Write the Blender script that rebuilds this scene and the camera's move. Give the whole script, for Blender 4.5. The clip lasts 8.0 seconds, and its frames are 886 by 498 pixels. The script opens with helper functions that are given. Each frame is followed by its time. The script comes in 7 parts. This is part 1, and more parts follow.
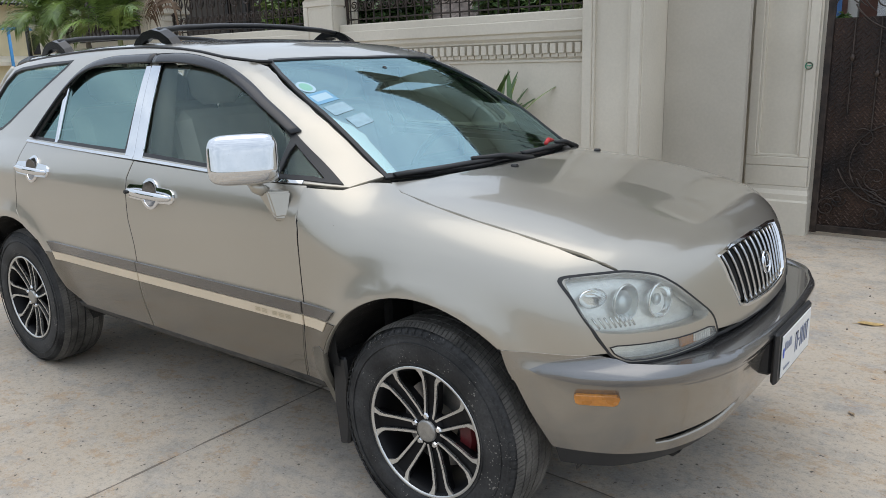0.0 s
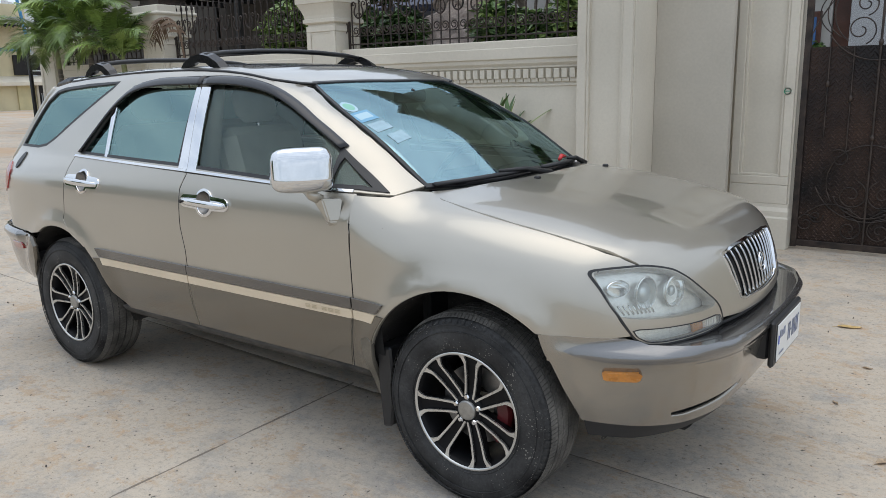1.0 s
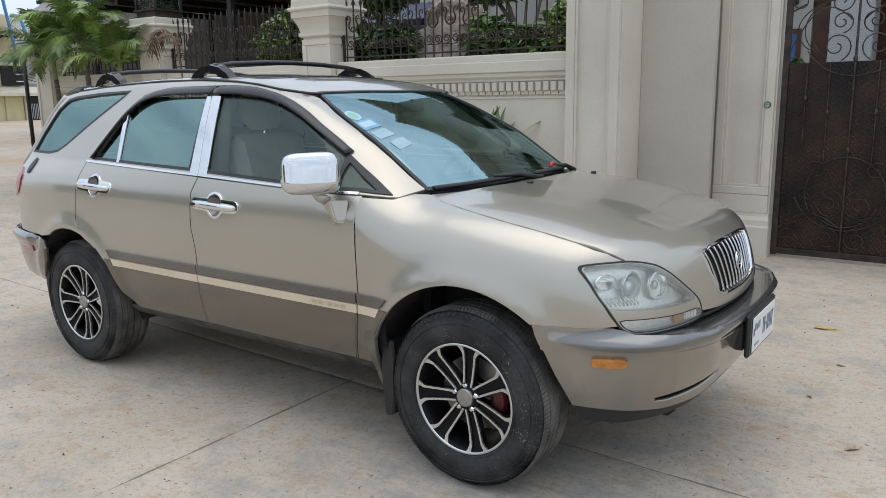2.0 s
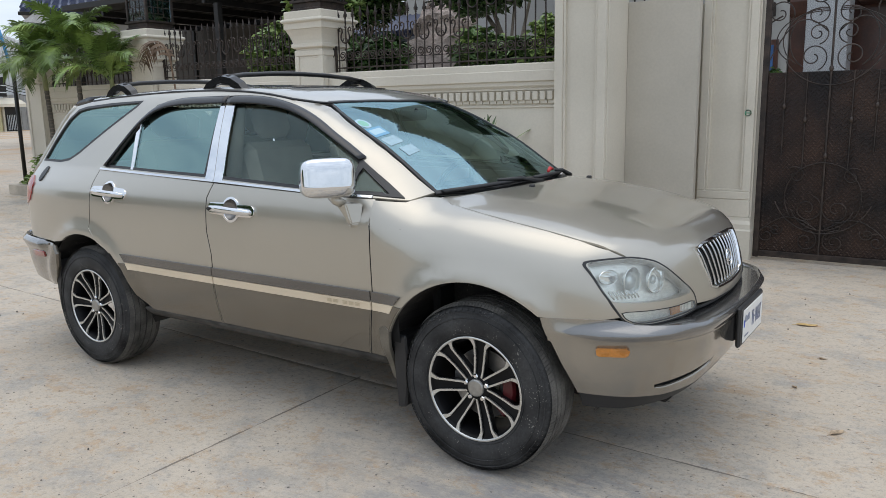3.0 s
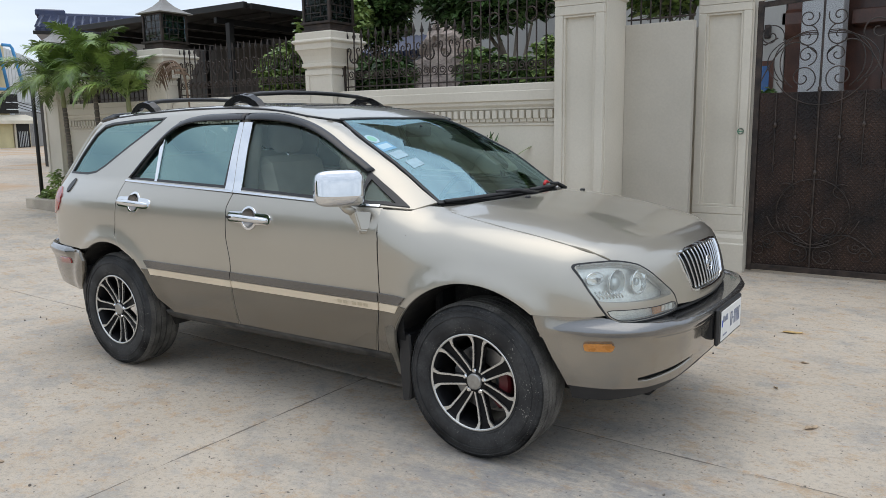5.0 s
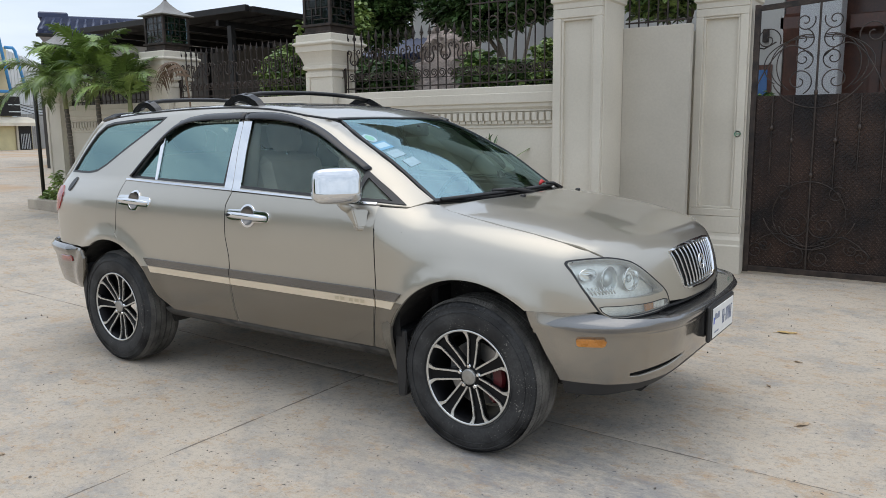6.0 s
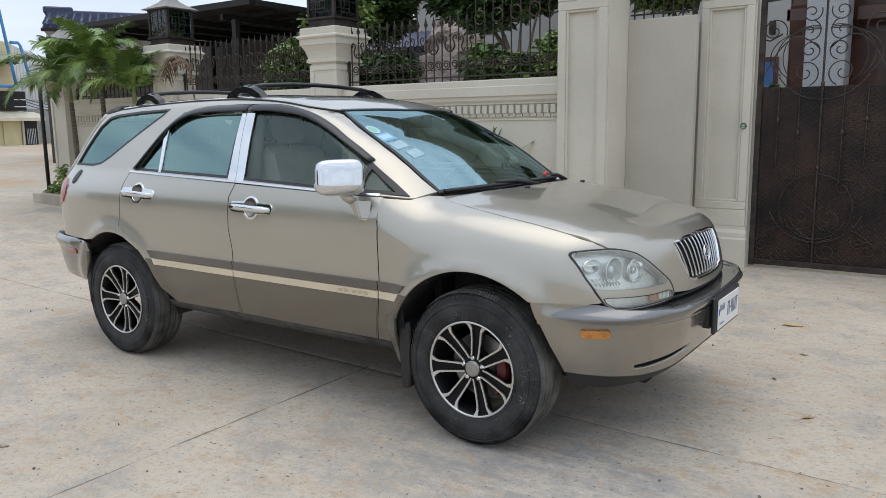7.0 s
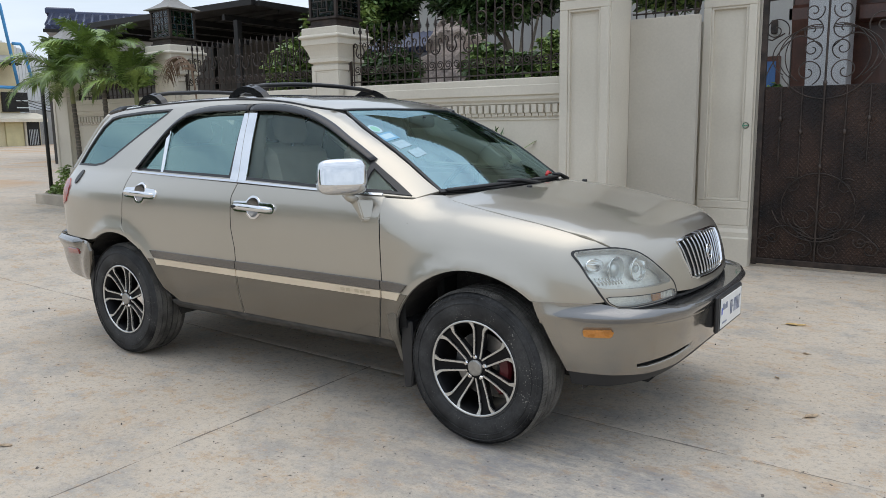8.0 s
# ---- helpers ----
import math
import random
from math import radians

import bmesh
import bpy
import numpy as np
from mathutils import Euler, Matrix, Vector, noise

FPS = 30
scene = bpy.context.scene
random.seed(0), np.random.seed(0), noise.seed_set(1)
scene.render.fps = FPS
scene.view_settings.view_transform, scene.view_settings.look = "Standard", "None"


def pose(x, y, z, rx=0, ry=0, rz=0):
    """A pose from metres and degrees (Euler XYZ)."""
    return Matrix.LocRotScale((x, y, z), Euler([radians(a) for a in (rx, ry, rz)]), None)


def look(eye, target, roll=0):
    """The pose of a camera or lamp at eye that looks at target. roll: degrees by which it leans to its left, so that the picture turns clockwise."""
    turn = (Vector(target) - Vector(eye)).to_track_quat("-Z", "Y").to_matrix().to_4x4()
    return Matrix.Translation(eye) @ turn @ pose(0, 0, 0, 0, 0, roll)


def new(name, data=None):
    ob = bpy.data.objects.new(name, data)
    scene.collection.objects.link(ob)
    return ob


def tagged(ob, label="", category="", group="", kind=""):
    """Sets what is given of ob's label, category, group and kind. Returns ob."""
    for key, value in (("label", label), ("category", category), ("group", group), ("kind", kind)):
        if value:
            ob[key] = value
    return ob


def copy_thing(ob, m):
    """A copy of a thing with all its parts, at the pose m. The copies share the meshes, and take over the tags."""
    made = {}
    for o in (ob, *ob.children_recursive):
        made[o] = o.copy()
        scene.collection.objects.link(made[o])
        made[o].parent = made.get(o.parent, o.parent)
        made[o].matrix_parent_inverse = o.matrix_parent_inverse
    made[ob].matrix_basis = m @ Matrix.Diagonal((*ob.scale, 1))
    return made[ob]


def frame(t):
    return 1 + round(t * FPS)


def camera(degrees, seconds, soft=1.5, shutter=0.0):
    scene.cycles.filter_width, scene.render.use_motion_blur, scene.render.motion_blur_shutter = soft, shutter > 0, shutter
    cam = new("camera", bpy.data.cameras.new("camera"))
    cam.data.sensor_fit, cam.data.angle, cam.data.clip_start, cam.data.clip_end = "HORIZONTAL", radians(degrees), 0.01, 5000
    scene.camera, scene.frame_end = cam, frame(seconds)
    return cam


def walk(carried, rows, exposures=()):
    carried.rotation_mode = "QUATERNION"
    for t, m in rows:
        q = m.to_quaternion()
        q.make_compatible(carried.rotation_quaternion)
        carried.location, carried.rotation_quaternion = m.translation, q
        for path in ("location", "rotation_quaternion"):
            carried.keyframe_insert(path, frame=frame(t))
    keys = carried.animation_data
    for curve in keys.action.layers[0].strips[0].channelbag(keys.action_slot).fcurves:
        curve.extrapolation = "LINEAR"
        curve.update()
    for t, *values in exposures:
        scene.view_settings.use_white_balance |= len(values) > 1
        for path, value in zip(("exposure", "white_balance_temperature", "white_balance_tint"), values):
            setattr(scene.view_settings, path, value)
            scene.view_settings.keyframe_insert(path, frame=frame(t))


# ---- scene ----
cam = camera(60.0, 8.0, soft=.5)
METRES, EYE, TILT, LEAN, TURN = 8.0, 1.5, 0.0, 0.0, 0.0
PATH = [
    (0, (2.717, -2.555, 1.481), (1.523, -1.023, 1.005), -1.6),
    (0.5, (2.722, -2.768, 1.482), (1.559, -1.204, 1.035), -1.5),
    (1, (2.749, -2.945, 1.486), (1.593, -1.368, 1.065), -1.2),
    (1.5, (2.808, -3.052, 1.478), (1.659, -1.465, 1.075), -1.0),
    (3, (2.84, -3.365, 1.471), (1.746, -1.731, 1.106), -1.0),
    (3.5, (2.828, -3.501, 1.467), (1.743, -1.859, 1.109), -1.3),
    (4, (2.85, -3.553, 1.47), (1.757, -1.915, 1.122), -1.4),
    (4.5, (2.939, -3.571, 1.47), (1.835, -1.937, 1.138), -1.1),
    (6, (3.062, -3.623, 1.441), (1.949, -1.99, 1.132), -0.6),
    (6.5, (3.06, -3.618, 1.434), (1.945, -1.988, 1.119), -0.6),
    (7, (3.06, -3.608, 1.425), (1.937, -1.984, 1.102), -0.7),
    (7.5, (3.06, -3.604, 1.421), (1.933, -1.985, 1.095), -0.7),
    (8, (3.059, -3.61, 1.42), (1.932, -1.989, 1.098), -0.8),
]
walk(cam, [(t, look(eye, target, roll)) for t, eye, target, roll in PATH])

# ---- world and light ----
world = bpy.data.worlds.new("world")
scene.world = world
world.use_nodes = True
wn, wl = world.node_tree.nodes, world.node_tree.links
bg = wn["Background"]
sky = wn.new("ShaderNodeTexSky")
sky.sky_type, sky.sun_disc = "NISHITA", False
sky.sun_elevation, sky.sun_rotation = radians(86), radians(-45)
sky.air_density, sky.dust_density = 1.0, 2.0
# high thin cloud over the whole sky
wco = wn.new("ShaderNodeTexCoord")
wmap = wn.new("ShaderNodeMapping")
wmap.inputs["Scale"].default_value = (1.2, 1.2, 6.0)
cloud = wn.new("ShaderNodeTexNoise")
cloud.inputs["Scale"].default_value, cloud.inputs["Detail"].default_value = 2.6, 7
cramp = wn.new("ShaderNodeMapRange")
cramp.inputs["From Min"].default_value, cramp.inputs["From Max"].default_value = .30, .70
cramp.inputs["To Min"].default_value, cramp.inputs["To Max"].default_value = .50, .96
cmix = wn.new("ShaderNodeMix")
cmix.data_type = "RGBA"
cmix.inputs["B"].default_value = (6.55, 7.25, 8.20, 1)
wl.new(wco.outputs["Generated"], wmap.inputs["Vector"])
wl.new(wmap.outputs["Vector"], cloud.inputs["Vector"])
wl.new(cloud.outputs["Fac"], cramp.inputs["Value"])
wl.new(cramp.outputs["Result"], cmix.inputs["Factor"])
wl.new(sky.outputs["Color"], cmix.inputs["A"])
# an overcast dome is brighter overhead than at the horizon
wsep, wgrad, wmul = wn.new("ShaderNodeSeparateXYZ"), wn.new("ShaderNodeMapRange"), wn.new("ShaderNodeMix")
wgrad.inputs["From Min"].default_value, wgrad.inputs["From Max"].default_value = 0, .9
wgrad.inputs["To Min"].default_value, wgrad.inputs["To Max"].default_value = .76, 1.08
wmul.data_type, wmul.blend_type = "RGBA", "MULTIPLY"
wmul.inputs["Factor"].default_value = 1
wl.new(wco.outputs["Generated"], wsep.inputs["Vector"])
wl.new(wsep.outputs["Z"], wgrad.inputs["Value"])
wl.new(cmix.outputs["Result"], wmul.inputs["A"])
wl.new(wgrad.outputs["Result"], wmul.inputs["B"])
wl.new(wmul.outputs["Result"], bg.inputs["Color"])
bg.inputs["Strength"].default_value = .172
sun = new("sun", bpy.data.lights.new("sun", "SUN"))
sun.data.energy, sun.data.angle, sun.data.color = .62, radians(58), (1, .95, .855)
sun.matrix_world = look((0, 0, 0), (.03, -.03, -1))


# ---- materials ----
def mat(name, color, rough=.6, metal=0.0, vary=.15, scale=3.0, grain=60.0, bump=.15, coat=0.0, tint=None, spots=0.0, per_object=0.0, depth=.004, rough_vary=.15, spec=.5):
    """A surface with stains and grain at two scales."""
    m = bpy.data.materials.new(name)
    m.use_nodes = True
    n, l = m.node_tree.nodes, m.node_tree.links
    p = n["Principled BSDF"]
    p.inputs["Metallic"].default_value, p.inputs["Specular IOR Level"].default_value = metal, spec
    if coat:
        p.inputs["Coat Weight"].default_value, p.inputs["Coat Roughness"].default_value, p.inputs["Coat IOR"].default_value = coat, .03, 1.5
    co = n.new("ShaderNodeTexCoord")
    big, small = n.new("ShaderNodeTexNoise"), n.new("ShaderNodeTexNoise")
    big.inputs["Scale"].default_value, big.inputs["Detail"].default_value = scale, 5
    small.inputs["Scale"].default_value, small.inputs["Detail"].default_value = grain, 3
    for t in (big, small):
        l.new(co.outputs["Object"], t.inputs["Vector"])
    mix = n.new("ShaderNodeMix")
    mix.data_type = "RGBA"
    dark = [c * (1 - vary) for c in color]
    light = [min(1, c * (1 + vary)) for c in (tint or color)]
    mix.inputs["A"].default_value, mix.inputs["B"].default_value = (*dark, 1), (*light, 1)
    r1 = n.new("ShaderNodeMapRange")
    r1.inputs["From Min"].default_value, r1.inputs["From Max"].default_value = .3, .7
    l.new(big.outputs["Fac"], r1.inputs["Value"])
    l.new(r1.outputs["Result"], mix.inputs["Factor"])
    out = mix.outputs["Result"]
    hue = n.new("ShaderNodeHueSaturation")
    r2 = n.new("ShaderNodeMapRange")
    r2.inputs["From Min"].default_value, r2.inputs["From Max"].default_value = .25, .75
    r2.inputs["To Min"].default_value, r2.inputs["To Max"].default_value = 1 - vary * .6, 1 + vary * .6
    l.new(small.outputs["Fac"], r2.inputs["Value"])
    value = r2.outputs["Result"]
    if per_object:
        oi = n.new("ShaderNodeObjectInfo")
        r3 = n.new("ShaderNodeMapRange")
        r3.inputs["To Min"].default_value, r3.inputs["To Max"].default_value = 1 - per_object, 1 + per_object
        mul = n.new("ShaderNodeMath")
        mul.operation = "MULTIPLY"
        l.new(oi.outputs["Random"], r3.inputs["Value"])
        l.new(r3.outputs["Result"], mul.inputs[0])
        l.new(value, mul.inputs[1])
        value = mul.outputs["Value"]
    l.new(value, hue.inputs["Value"])
    l.new(out, hue.inputs["Color"])
    out = hue.outputs["Color"]
    if spots:
        # dried splashes of pale dust, thicker in some places than in others
        cell, patch, reach, near, dust = (n.new("ShaderNodeTexVoronoi"), n.new("ShaderNodeTexNoise"), n.new("ShaderNodeMapRange"), n.new("ShaderNodeMath"), n.new("ShaderNodeMix"))
        cell.inputs["Scale"].default_value, patch.inputs["Scale"].default_value = 95, 9
        l.new(co.outputs["Object"], cell.inputs["Vector"])
        l.new(co.outputs["Object"], patch.inputs["Vector"])
        reach.inputs["From Min"].default_value, reach.inputs["From Max"].default_value = .45, .75
        reach.inputs["To Min"].default_value, reach.inputs["To Max"].default_value = .02, spots
        l.new(patch.outputs["Fac"], reach.inputs["Value"])
        near.operation = "LESS_THAN"
        l.new(cell.outputs["Distance"], near.inputs[0])
        l.new(reach.outputs["Result"], near.inputs[1])
        dust.data_type = "RGBA"
        dust.inputs["B"].default_value = (.20, .19, .17, 1)
        l.new(near.outputs["Value"], dust.inputs["Factor"])
        l.new(out, dust.inputs["A"])
        out = dust.outputs["Result"]
    l.new(out, p.inputs["Base Color"])
    r4 = n.new("ShaderNodeMapRange")
    r4.inputs["To Min"].default_value, r4.inputs["To Max"].default_value = max(.02, rough * (1 - rough_vary)), min(1, rough * (1 + rough_vary))
    l.new(big.outputs["Fac"], r4.inputs["Value"])
    l.new(r4.outputs["Result"], p.inputs["Roughness"])
    if bump:
        b = n.new("ShaderNodeBump")
        b.inputs["Strength"].default_value, b.inputs["Distance"].default_value = bump, depth
        l.new(small.outputs["Fac"], b.inputs["Height"])
        l.new(b.outputs["Normal"], p.inputs["Normal"])
    return m


def plain(name, color, rough=.5, metal=0.0, coat=0.0, emit=0.0):
    m = bpy.data.materials.new(name)
    m.use_nodes = True
    p = m.node_tree.nodes["Principled BSDF"]
    p.inputs["Base Color"].default_value = (*color, 1)
    p.inputs["Roughness"].default_value, p.inputs["Metallic"].default_value = rough, metal
    p.inputs["Coat Weight"].default_value = coat
    p.inputs["Coat Roughness"].default_value = .03
    return m


def glass(name, tint, gloss_tint=(1, 1, 1), ior=1.5, rough=.0, haze=0.0):
    """A thin pane: light goes through, tinted, and its gloss follows Fresnel."""
    m = bpy.data.materials.new(name)
    m.use_nodes = True
    n, l = m.node_tree.nodes, m.node_tree.links
    n.remove(n["Principled BSDF"])
    tr, gl, fr, mx = n.new("ShaderNodeBsdfTransparent"), n.new("ShaderNodeBsdfGlossy"), n.new("ShaderNodeFresnel"), n.new("ShaderNodeMixShader")
    tr.inputs["Color"].default_value, gl.inputs["Color"].default_value = (*tint, 1), (*gloss_tint, 1)
    gl.inputs["Roughness"].default_value, fr.inputs["IOR"].default_value = rough, ior
    l.new(fr.outputs["Fac"], mx.inputs["Fac"])
    l.new(tr.outputs["BSDF"], mx.inputs[1])
    l.new(gl.outputs["BSDF"], mx.inputs[2])
    out = mx.outputs["Shader"]
    if haze:
        df, hz, ns = n.new("ShaderNodeBsdfDiffuse"), n.new("ShaderNodeMixShader"), n.new("ShaderNodeTexNoise")
        df.inputs["Color"].default_value = (.86, .87, .82, 1)
        ns.inputs["Scale"].default_value = 14
        am = n.new("ShaderNodeMapRange")
        am.inputs["From Min"].default_value, am.inputs["From Max"].default_value = .3, .7
        am.inputs["To Min"].default_value, am.inputs["To Max"].default_value = haze * .6, haze * 1.4
        l.new(ns.outputs["Fac"], am.inputs["Value"])
        l.new(am.outputs["Result"], hz.inputs["Fac"])
        l.new(out, hz.inputs[1])
        l.new(df.outputs["BSDF"], hz.inputs[2])
        out = hz.outputs["Shader"]
    l.new(out, n["Material Output"].inputs["Surface"])
    return m


PAINT = mat("champagne_paint", (.440, .410, .350), .29, .66, vary=.03, scale=1.2, grain=900, bump=.02, coat=1.0, depth=.0005)
# two-tone lower colour, darkened further for the shade on faces turned down
LOWER_PAINT_DIM = mat("taupe_lower_paint_dim", (.165, .149, .123), .24, .74, vary=.04, scale=1.4, grain=900, bump=.02, coat=.8, depth=.0005)
# the same lower paint, lightened for the better lit front bumper
LOWER_PAINT_LIT = mat("taupe_lower_paint_lit", (.315, .290, .250), .24, .74, vary=.04, scale=1.4, grain=900, bump=.02, coat=.8, depth=.0005)
BUMPER_GREY = mat("bumper_grey_paint", (.20, .196, .192), .25, .80, vary=.05, scale=2, grain=700, bump=.03, coat=1.0, depth=.0005)
GREY_PAINT = mat("grey_paint", (.130, .122, .114), .24, .7, vary=.06, scale=2, grain=700, bump=.03, coat=1.0, depth=.0005)
STRIPE = mat("cream_stripe", (.69, .58, .43), .35, .1, vary=.05, scale=5, grain=300, bump=.02)
CHROME = mat("chrome", (.74, .75, .76), .045, 1.0, vary=.03, scale=9, grain=80, bump=.0)
SLAT_CHROME = mat("dull_chrome", (.52, .53, .54), .14, 1.0, vary=.06, scale=9, grain=80, bump=.0)
SILVER = mat("machined_alloy", (.62, .62, .60), .28, .9, vary=.08, scale=20, grain=400, bump=.05, depth=.0005)
CAP = mat("dull_alloy_cap", (.36, .355, .34), .35, .85, vary=.15, scale=40, grain=300, bump=.15, depth=.001)
BLACK_ALLOY = mat("black_alloy", (.006, .006, .007), .45, 0, vary=.2, scale=12, grain=300, bump=.05, spec=.18)
PLASTIC = mat("black_plastic", (.018, .018, .019), .45, 0, vary=.25, scale=8, grain=500, bump=.15, depth=.001)
VISOR = mat("smoked_visor", (.010, .010, .012), .16, 0, vary=.1, scale=6, grain=300, bump=.0)
DUSTY_SHADED = mat("dusty_shaded_sill", (.035, .033, .030), .75, 0, vary=.45, scale=14, grain=180, bump=.4, tint=(.06, .055, .048))
RUBBER = mat("tyre_rubber", (.013, .0135, .015), .60, 0, vary=.45, scale=7, grain=120, bump=.45, tint=(.040, .040, .040), spots=.38, depth=.002, spec=.3)
TREAD_RUBBER = mat("dusty_tread_rubber", (.062, .060, .056), .85, 0, vary=.35, scale=9, grain=160, bump=.3, tint=(.125, .118, .106), depth=.002, spec=.3)
DUSTY_PAINT = mat("dusty_sill_paint", (.15, .138, .115), .42, .5, vary=.25, scale=6, grain=160, bump=.1, tint=(.20, .185, .155), depth=.001)
# near-black for hollows and gaps, their shade put into the colour
CAVITY_SHADE = plain("cavity_shade", (.006, .006, .006), .9)
LINER = mat("wheel_liner", (.015, .015, .015), .8, 0, vary=.5, scale=20, grain=120, bump=.6, tint=(.03, .027, .024), spots=.35)
LEATHER = mat("beige_leather", (.56, .52, .44), .5, 0, vary=.12, scale=6, grain=220, bump=.25, depth=.001)
TRIM_GREY = mat("grey_trim", (.10, .10, .095), .6, 0, vary=.15, scale=6, grain=200, bump=.2)
DASH = mat("dash_plastic", (.05, .05, .048), .55, 0, vary=.15, scale=7, grain=300, bump=.2)
LAMP_CLEAR = glass("lamp_lens", (.96, .985, .97), ior=1.45, haze=.16)
REFLECTOR = mat("lamp_reflector", (.90, .91, .88), .30, .60, vary=.05, scale=30, grain=90, bump=.35, depth=.002)
BOWL = mat("lamp_bowl", (.92, .93, .92), .13, .92, vary=.03, scale=30, grain=60, bump=.12, depth=.002)
BALL = mat("lamp_ball", (.55, .60, .60), .06, .6, vary=.03, scale=30, grain=60, bump=.0, coat=.8)
AMBER = mat("amber_lens", (.52, .20, .03), .28, 0, vary=.2, scale=25, grain=120, bump=.2, coat=.5)
RED_LENS = mat("red_lens", (.28, .012, .012), .2, 0, vary=.15, scale=20, grain=100, bump=.1, coat=.8)
RED_PAINT = mat("caliper_red", (.085, .008, .010), .4, 0, vary=.2, scale=20, grain=150, bump=.1)
STEEL = mat("brake_steel", (.30, .29, .28), .4, .9, vary=.2, scale=20, grain=150, bump=.1)
GLASS_DARK = glass("tinted_glass", (.46, .56, .52), (.62, .92, .89), ior=3.5)
GLASS_SIDE = glass("side_glass", (.90, .96, .92), (.80, 1, .95), ior=1.6)
GLASS_WIND = glass("windscreen_glass", (.66, .76, .74), (.63, .93, 1), ior=4.8)
WHITE = mat("white_plate", (.80, .80, .78), .4, 0, vary=.04, scale=20, grain=200, bump=.02)
INK = plain("dark_blue_ink", (.17, .20, .31), .5)
STICK_BLUE = plain("sticker_blue", (.17, .40, .58), .5)
STICK_WHITE = plain("sticker_white", (.44, .62, .70), .5)
STICK_GREEN = plain("sticker_green", (.25, .55, .42), .5)
FILM = mat("pale_film", (.28, .44, .50), .2, 0, vary=.10, scale=30, grain=200, bump=.0, coat=.6)

WALL = mat("cream_render", (.60, .555, .465), .85, 0, vary=.06, scale=1.1, grain=45, bump=.12, tint=(.63, .585, .495), depth=.003)
# wall cream darkened for the recess's shade; also on upper house wall and soffit
WALL_DIM = mat("dim_cream_render", (.455, .423, .358), .85, 0, vary=.07, scale=1.1, grain=45, bump=.12, tint=(.485, .45, .385), depth=.003)
IRON = mat("wrought_iron", (.018, .0155, .014), .55, .3, vary=.4, scale=12, grain=120, bump=.3, tint=(.048, .034, .027), depth=.002)
GATE_IRON = mat("worn_gate_iron", (.024, .022, .022), .46, .4, vary=.4, scale=9, grain=120, bump=.3, tint=(.062, .046, .038), depth=.002)
TREAD = mat("worn_tread", (.029, .027, .029), .40, .45, vary=.45, scale=2.6, grain=30, bump=.2, tint=(.080, .050, .036))
GATE_PLATE = mat("brown_tread_plate", (.011, .0105, .012), .42, .35, vary=.35, scale=2.6, grain=40, bump=.3, tint=(.030, .016, .011), depth=.002)
LEAF_PALM = mat("palm_green", (.064, .134, .032), .40, 0, vary=.35, scale=2.5, grain=20, bump=.0, tint=(.22, .31, .070), per_object=.3)
LEAF_DRY = mat("dry_frond", (.14, .090, .055), .75, 0, vary=.3, scale=5, grain=40, bump=.2)
LEAF_DARK = mat("dark_leaves", (.028, .060, .020), .4, 0, vary=.5, scale=3, grain=15, bump=.0, tint=(.06, .115, .03))
LEAF_MID = mat("mid_leaves", (.048, .092, .030), .42, 0, vary=.45, scale=3, grain=15, bump=.0, tint=(.09, .15, .045))
LEAF_LIGHT = mat("light_leaves", (.15, .24, .055), .45, 0, vary=.35, scale=3, grain=15, bump=.0, tint=(.25, .33, .10))
BARK = mat("grey_bark", (.20, .17, .135), .85, 0, vary=.35, scale=9, grain=70, bump=.6)
PALM_BARK = mat("ringed_palm_trunk", (.10, .088, .070), .8, 0, vary=.3, scale=5, grain=60, bump=.5)
CROWNSHAFT = mat("palm_crownshaft", (.20, .21, .09), .5, 0, vary=.2, scale=6, grain=40, bump=.1)
SOIL = mat("dry_soil", (.22, .15, .095), .95, 0, vary=.35, scale=4, grain=60, bump=.8, depth=.01)
TILE_BLUE = mat("dark_blue_roof_tile", (.030, .042, .095), .34, 0, vary=.25, scale=3, grain=50, bump=.1)
CARPORT = mat("dark_brown_metal", (.013, .012, .011), .5, .3, vary=.3, scale=4, grain=60, bump=.1)
WOOD = mat("dark_red_wood", (.072, .025, .014), .4, 0, vary=.3, scale=5, grain=40, bump=.15, coat=.3)
GRANITE = mat("speckled_granite", (.40, .41, .42), .4, 0, vary=.55, scale=110, grain=260, bump=.02)
HOUSE_WHITE = mat("white_house_wall", (.40, .39, .365), .8, 0, vary=.05, scale=1, grain=40, bump=.1)
YELLOW = mat("pale_yellow_wall", (.60, .52, .33), .85, 0, vary=.12, scale=.8, grain=20, bump=.1)
SHEET = mat("white_metal_sheet", (.62, .64, .65), .5, .2, vary=.08, scale=.8, grain=10, bump=.0)
GREY_SHEET = mat("grey_metal_sheet", (.30, .30, .29), .6, .2, vary=.15, scale=.8, grain=10, bump=.0)
BLUE_PIPE = mat("blue_pipe", (.06, .28, .58), .45, 0, vary=.15, scale=2, grain=30, bump=.05)
ROCK = mat("pinkish_rock", (.50, .42, .38), .9, 0, vary=.3, scale=5, grain=30, bump=1.0, depth=.02)
LANTERN_ROOF = mat("grey_metal_roof", (.27, .26, .245), .65, .2, vary=.15, scale=6, grain=60, bump=.15)
FROST = glass("lantern_glass", (.62, .72, .76), ior=1.6, rough=.08)
FLAGS = mat("pale_leaf", (.50, .34, .14), .7, 0, vary=.3, scale=30, grain=90, bump=.2)


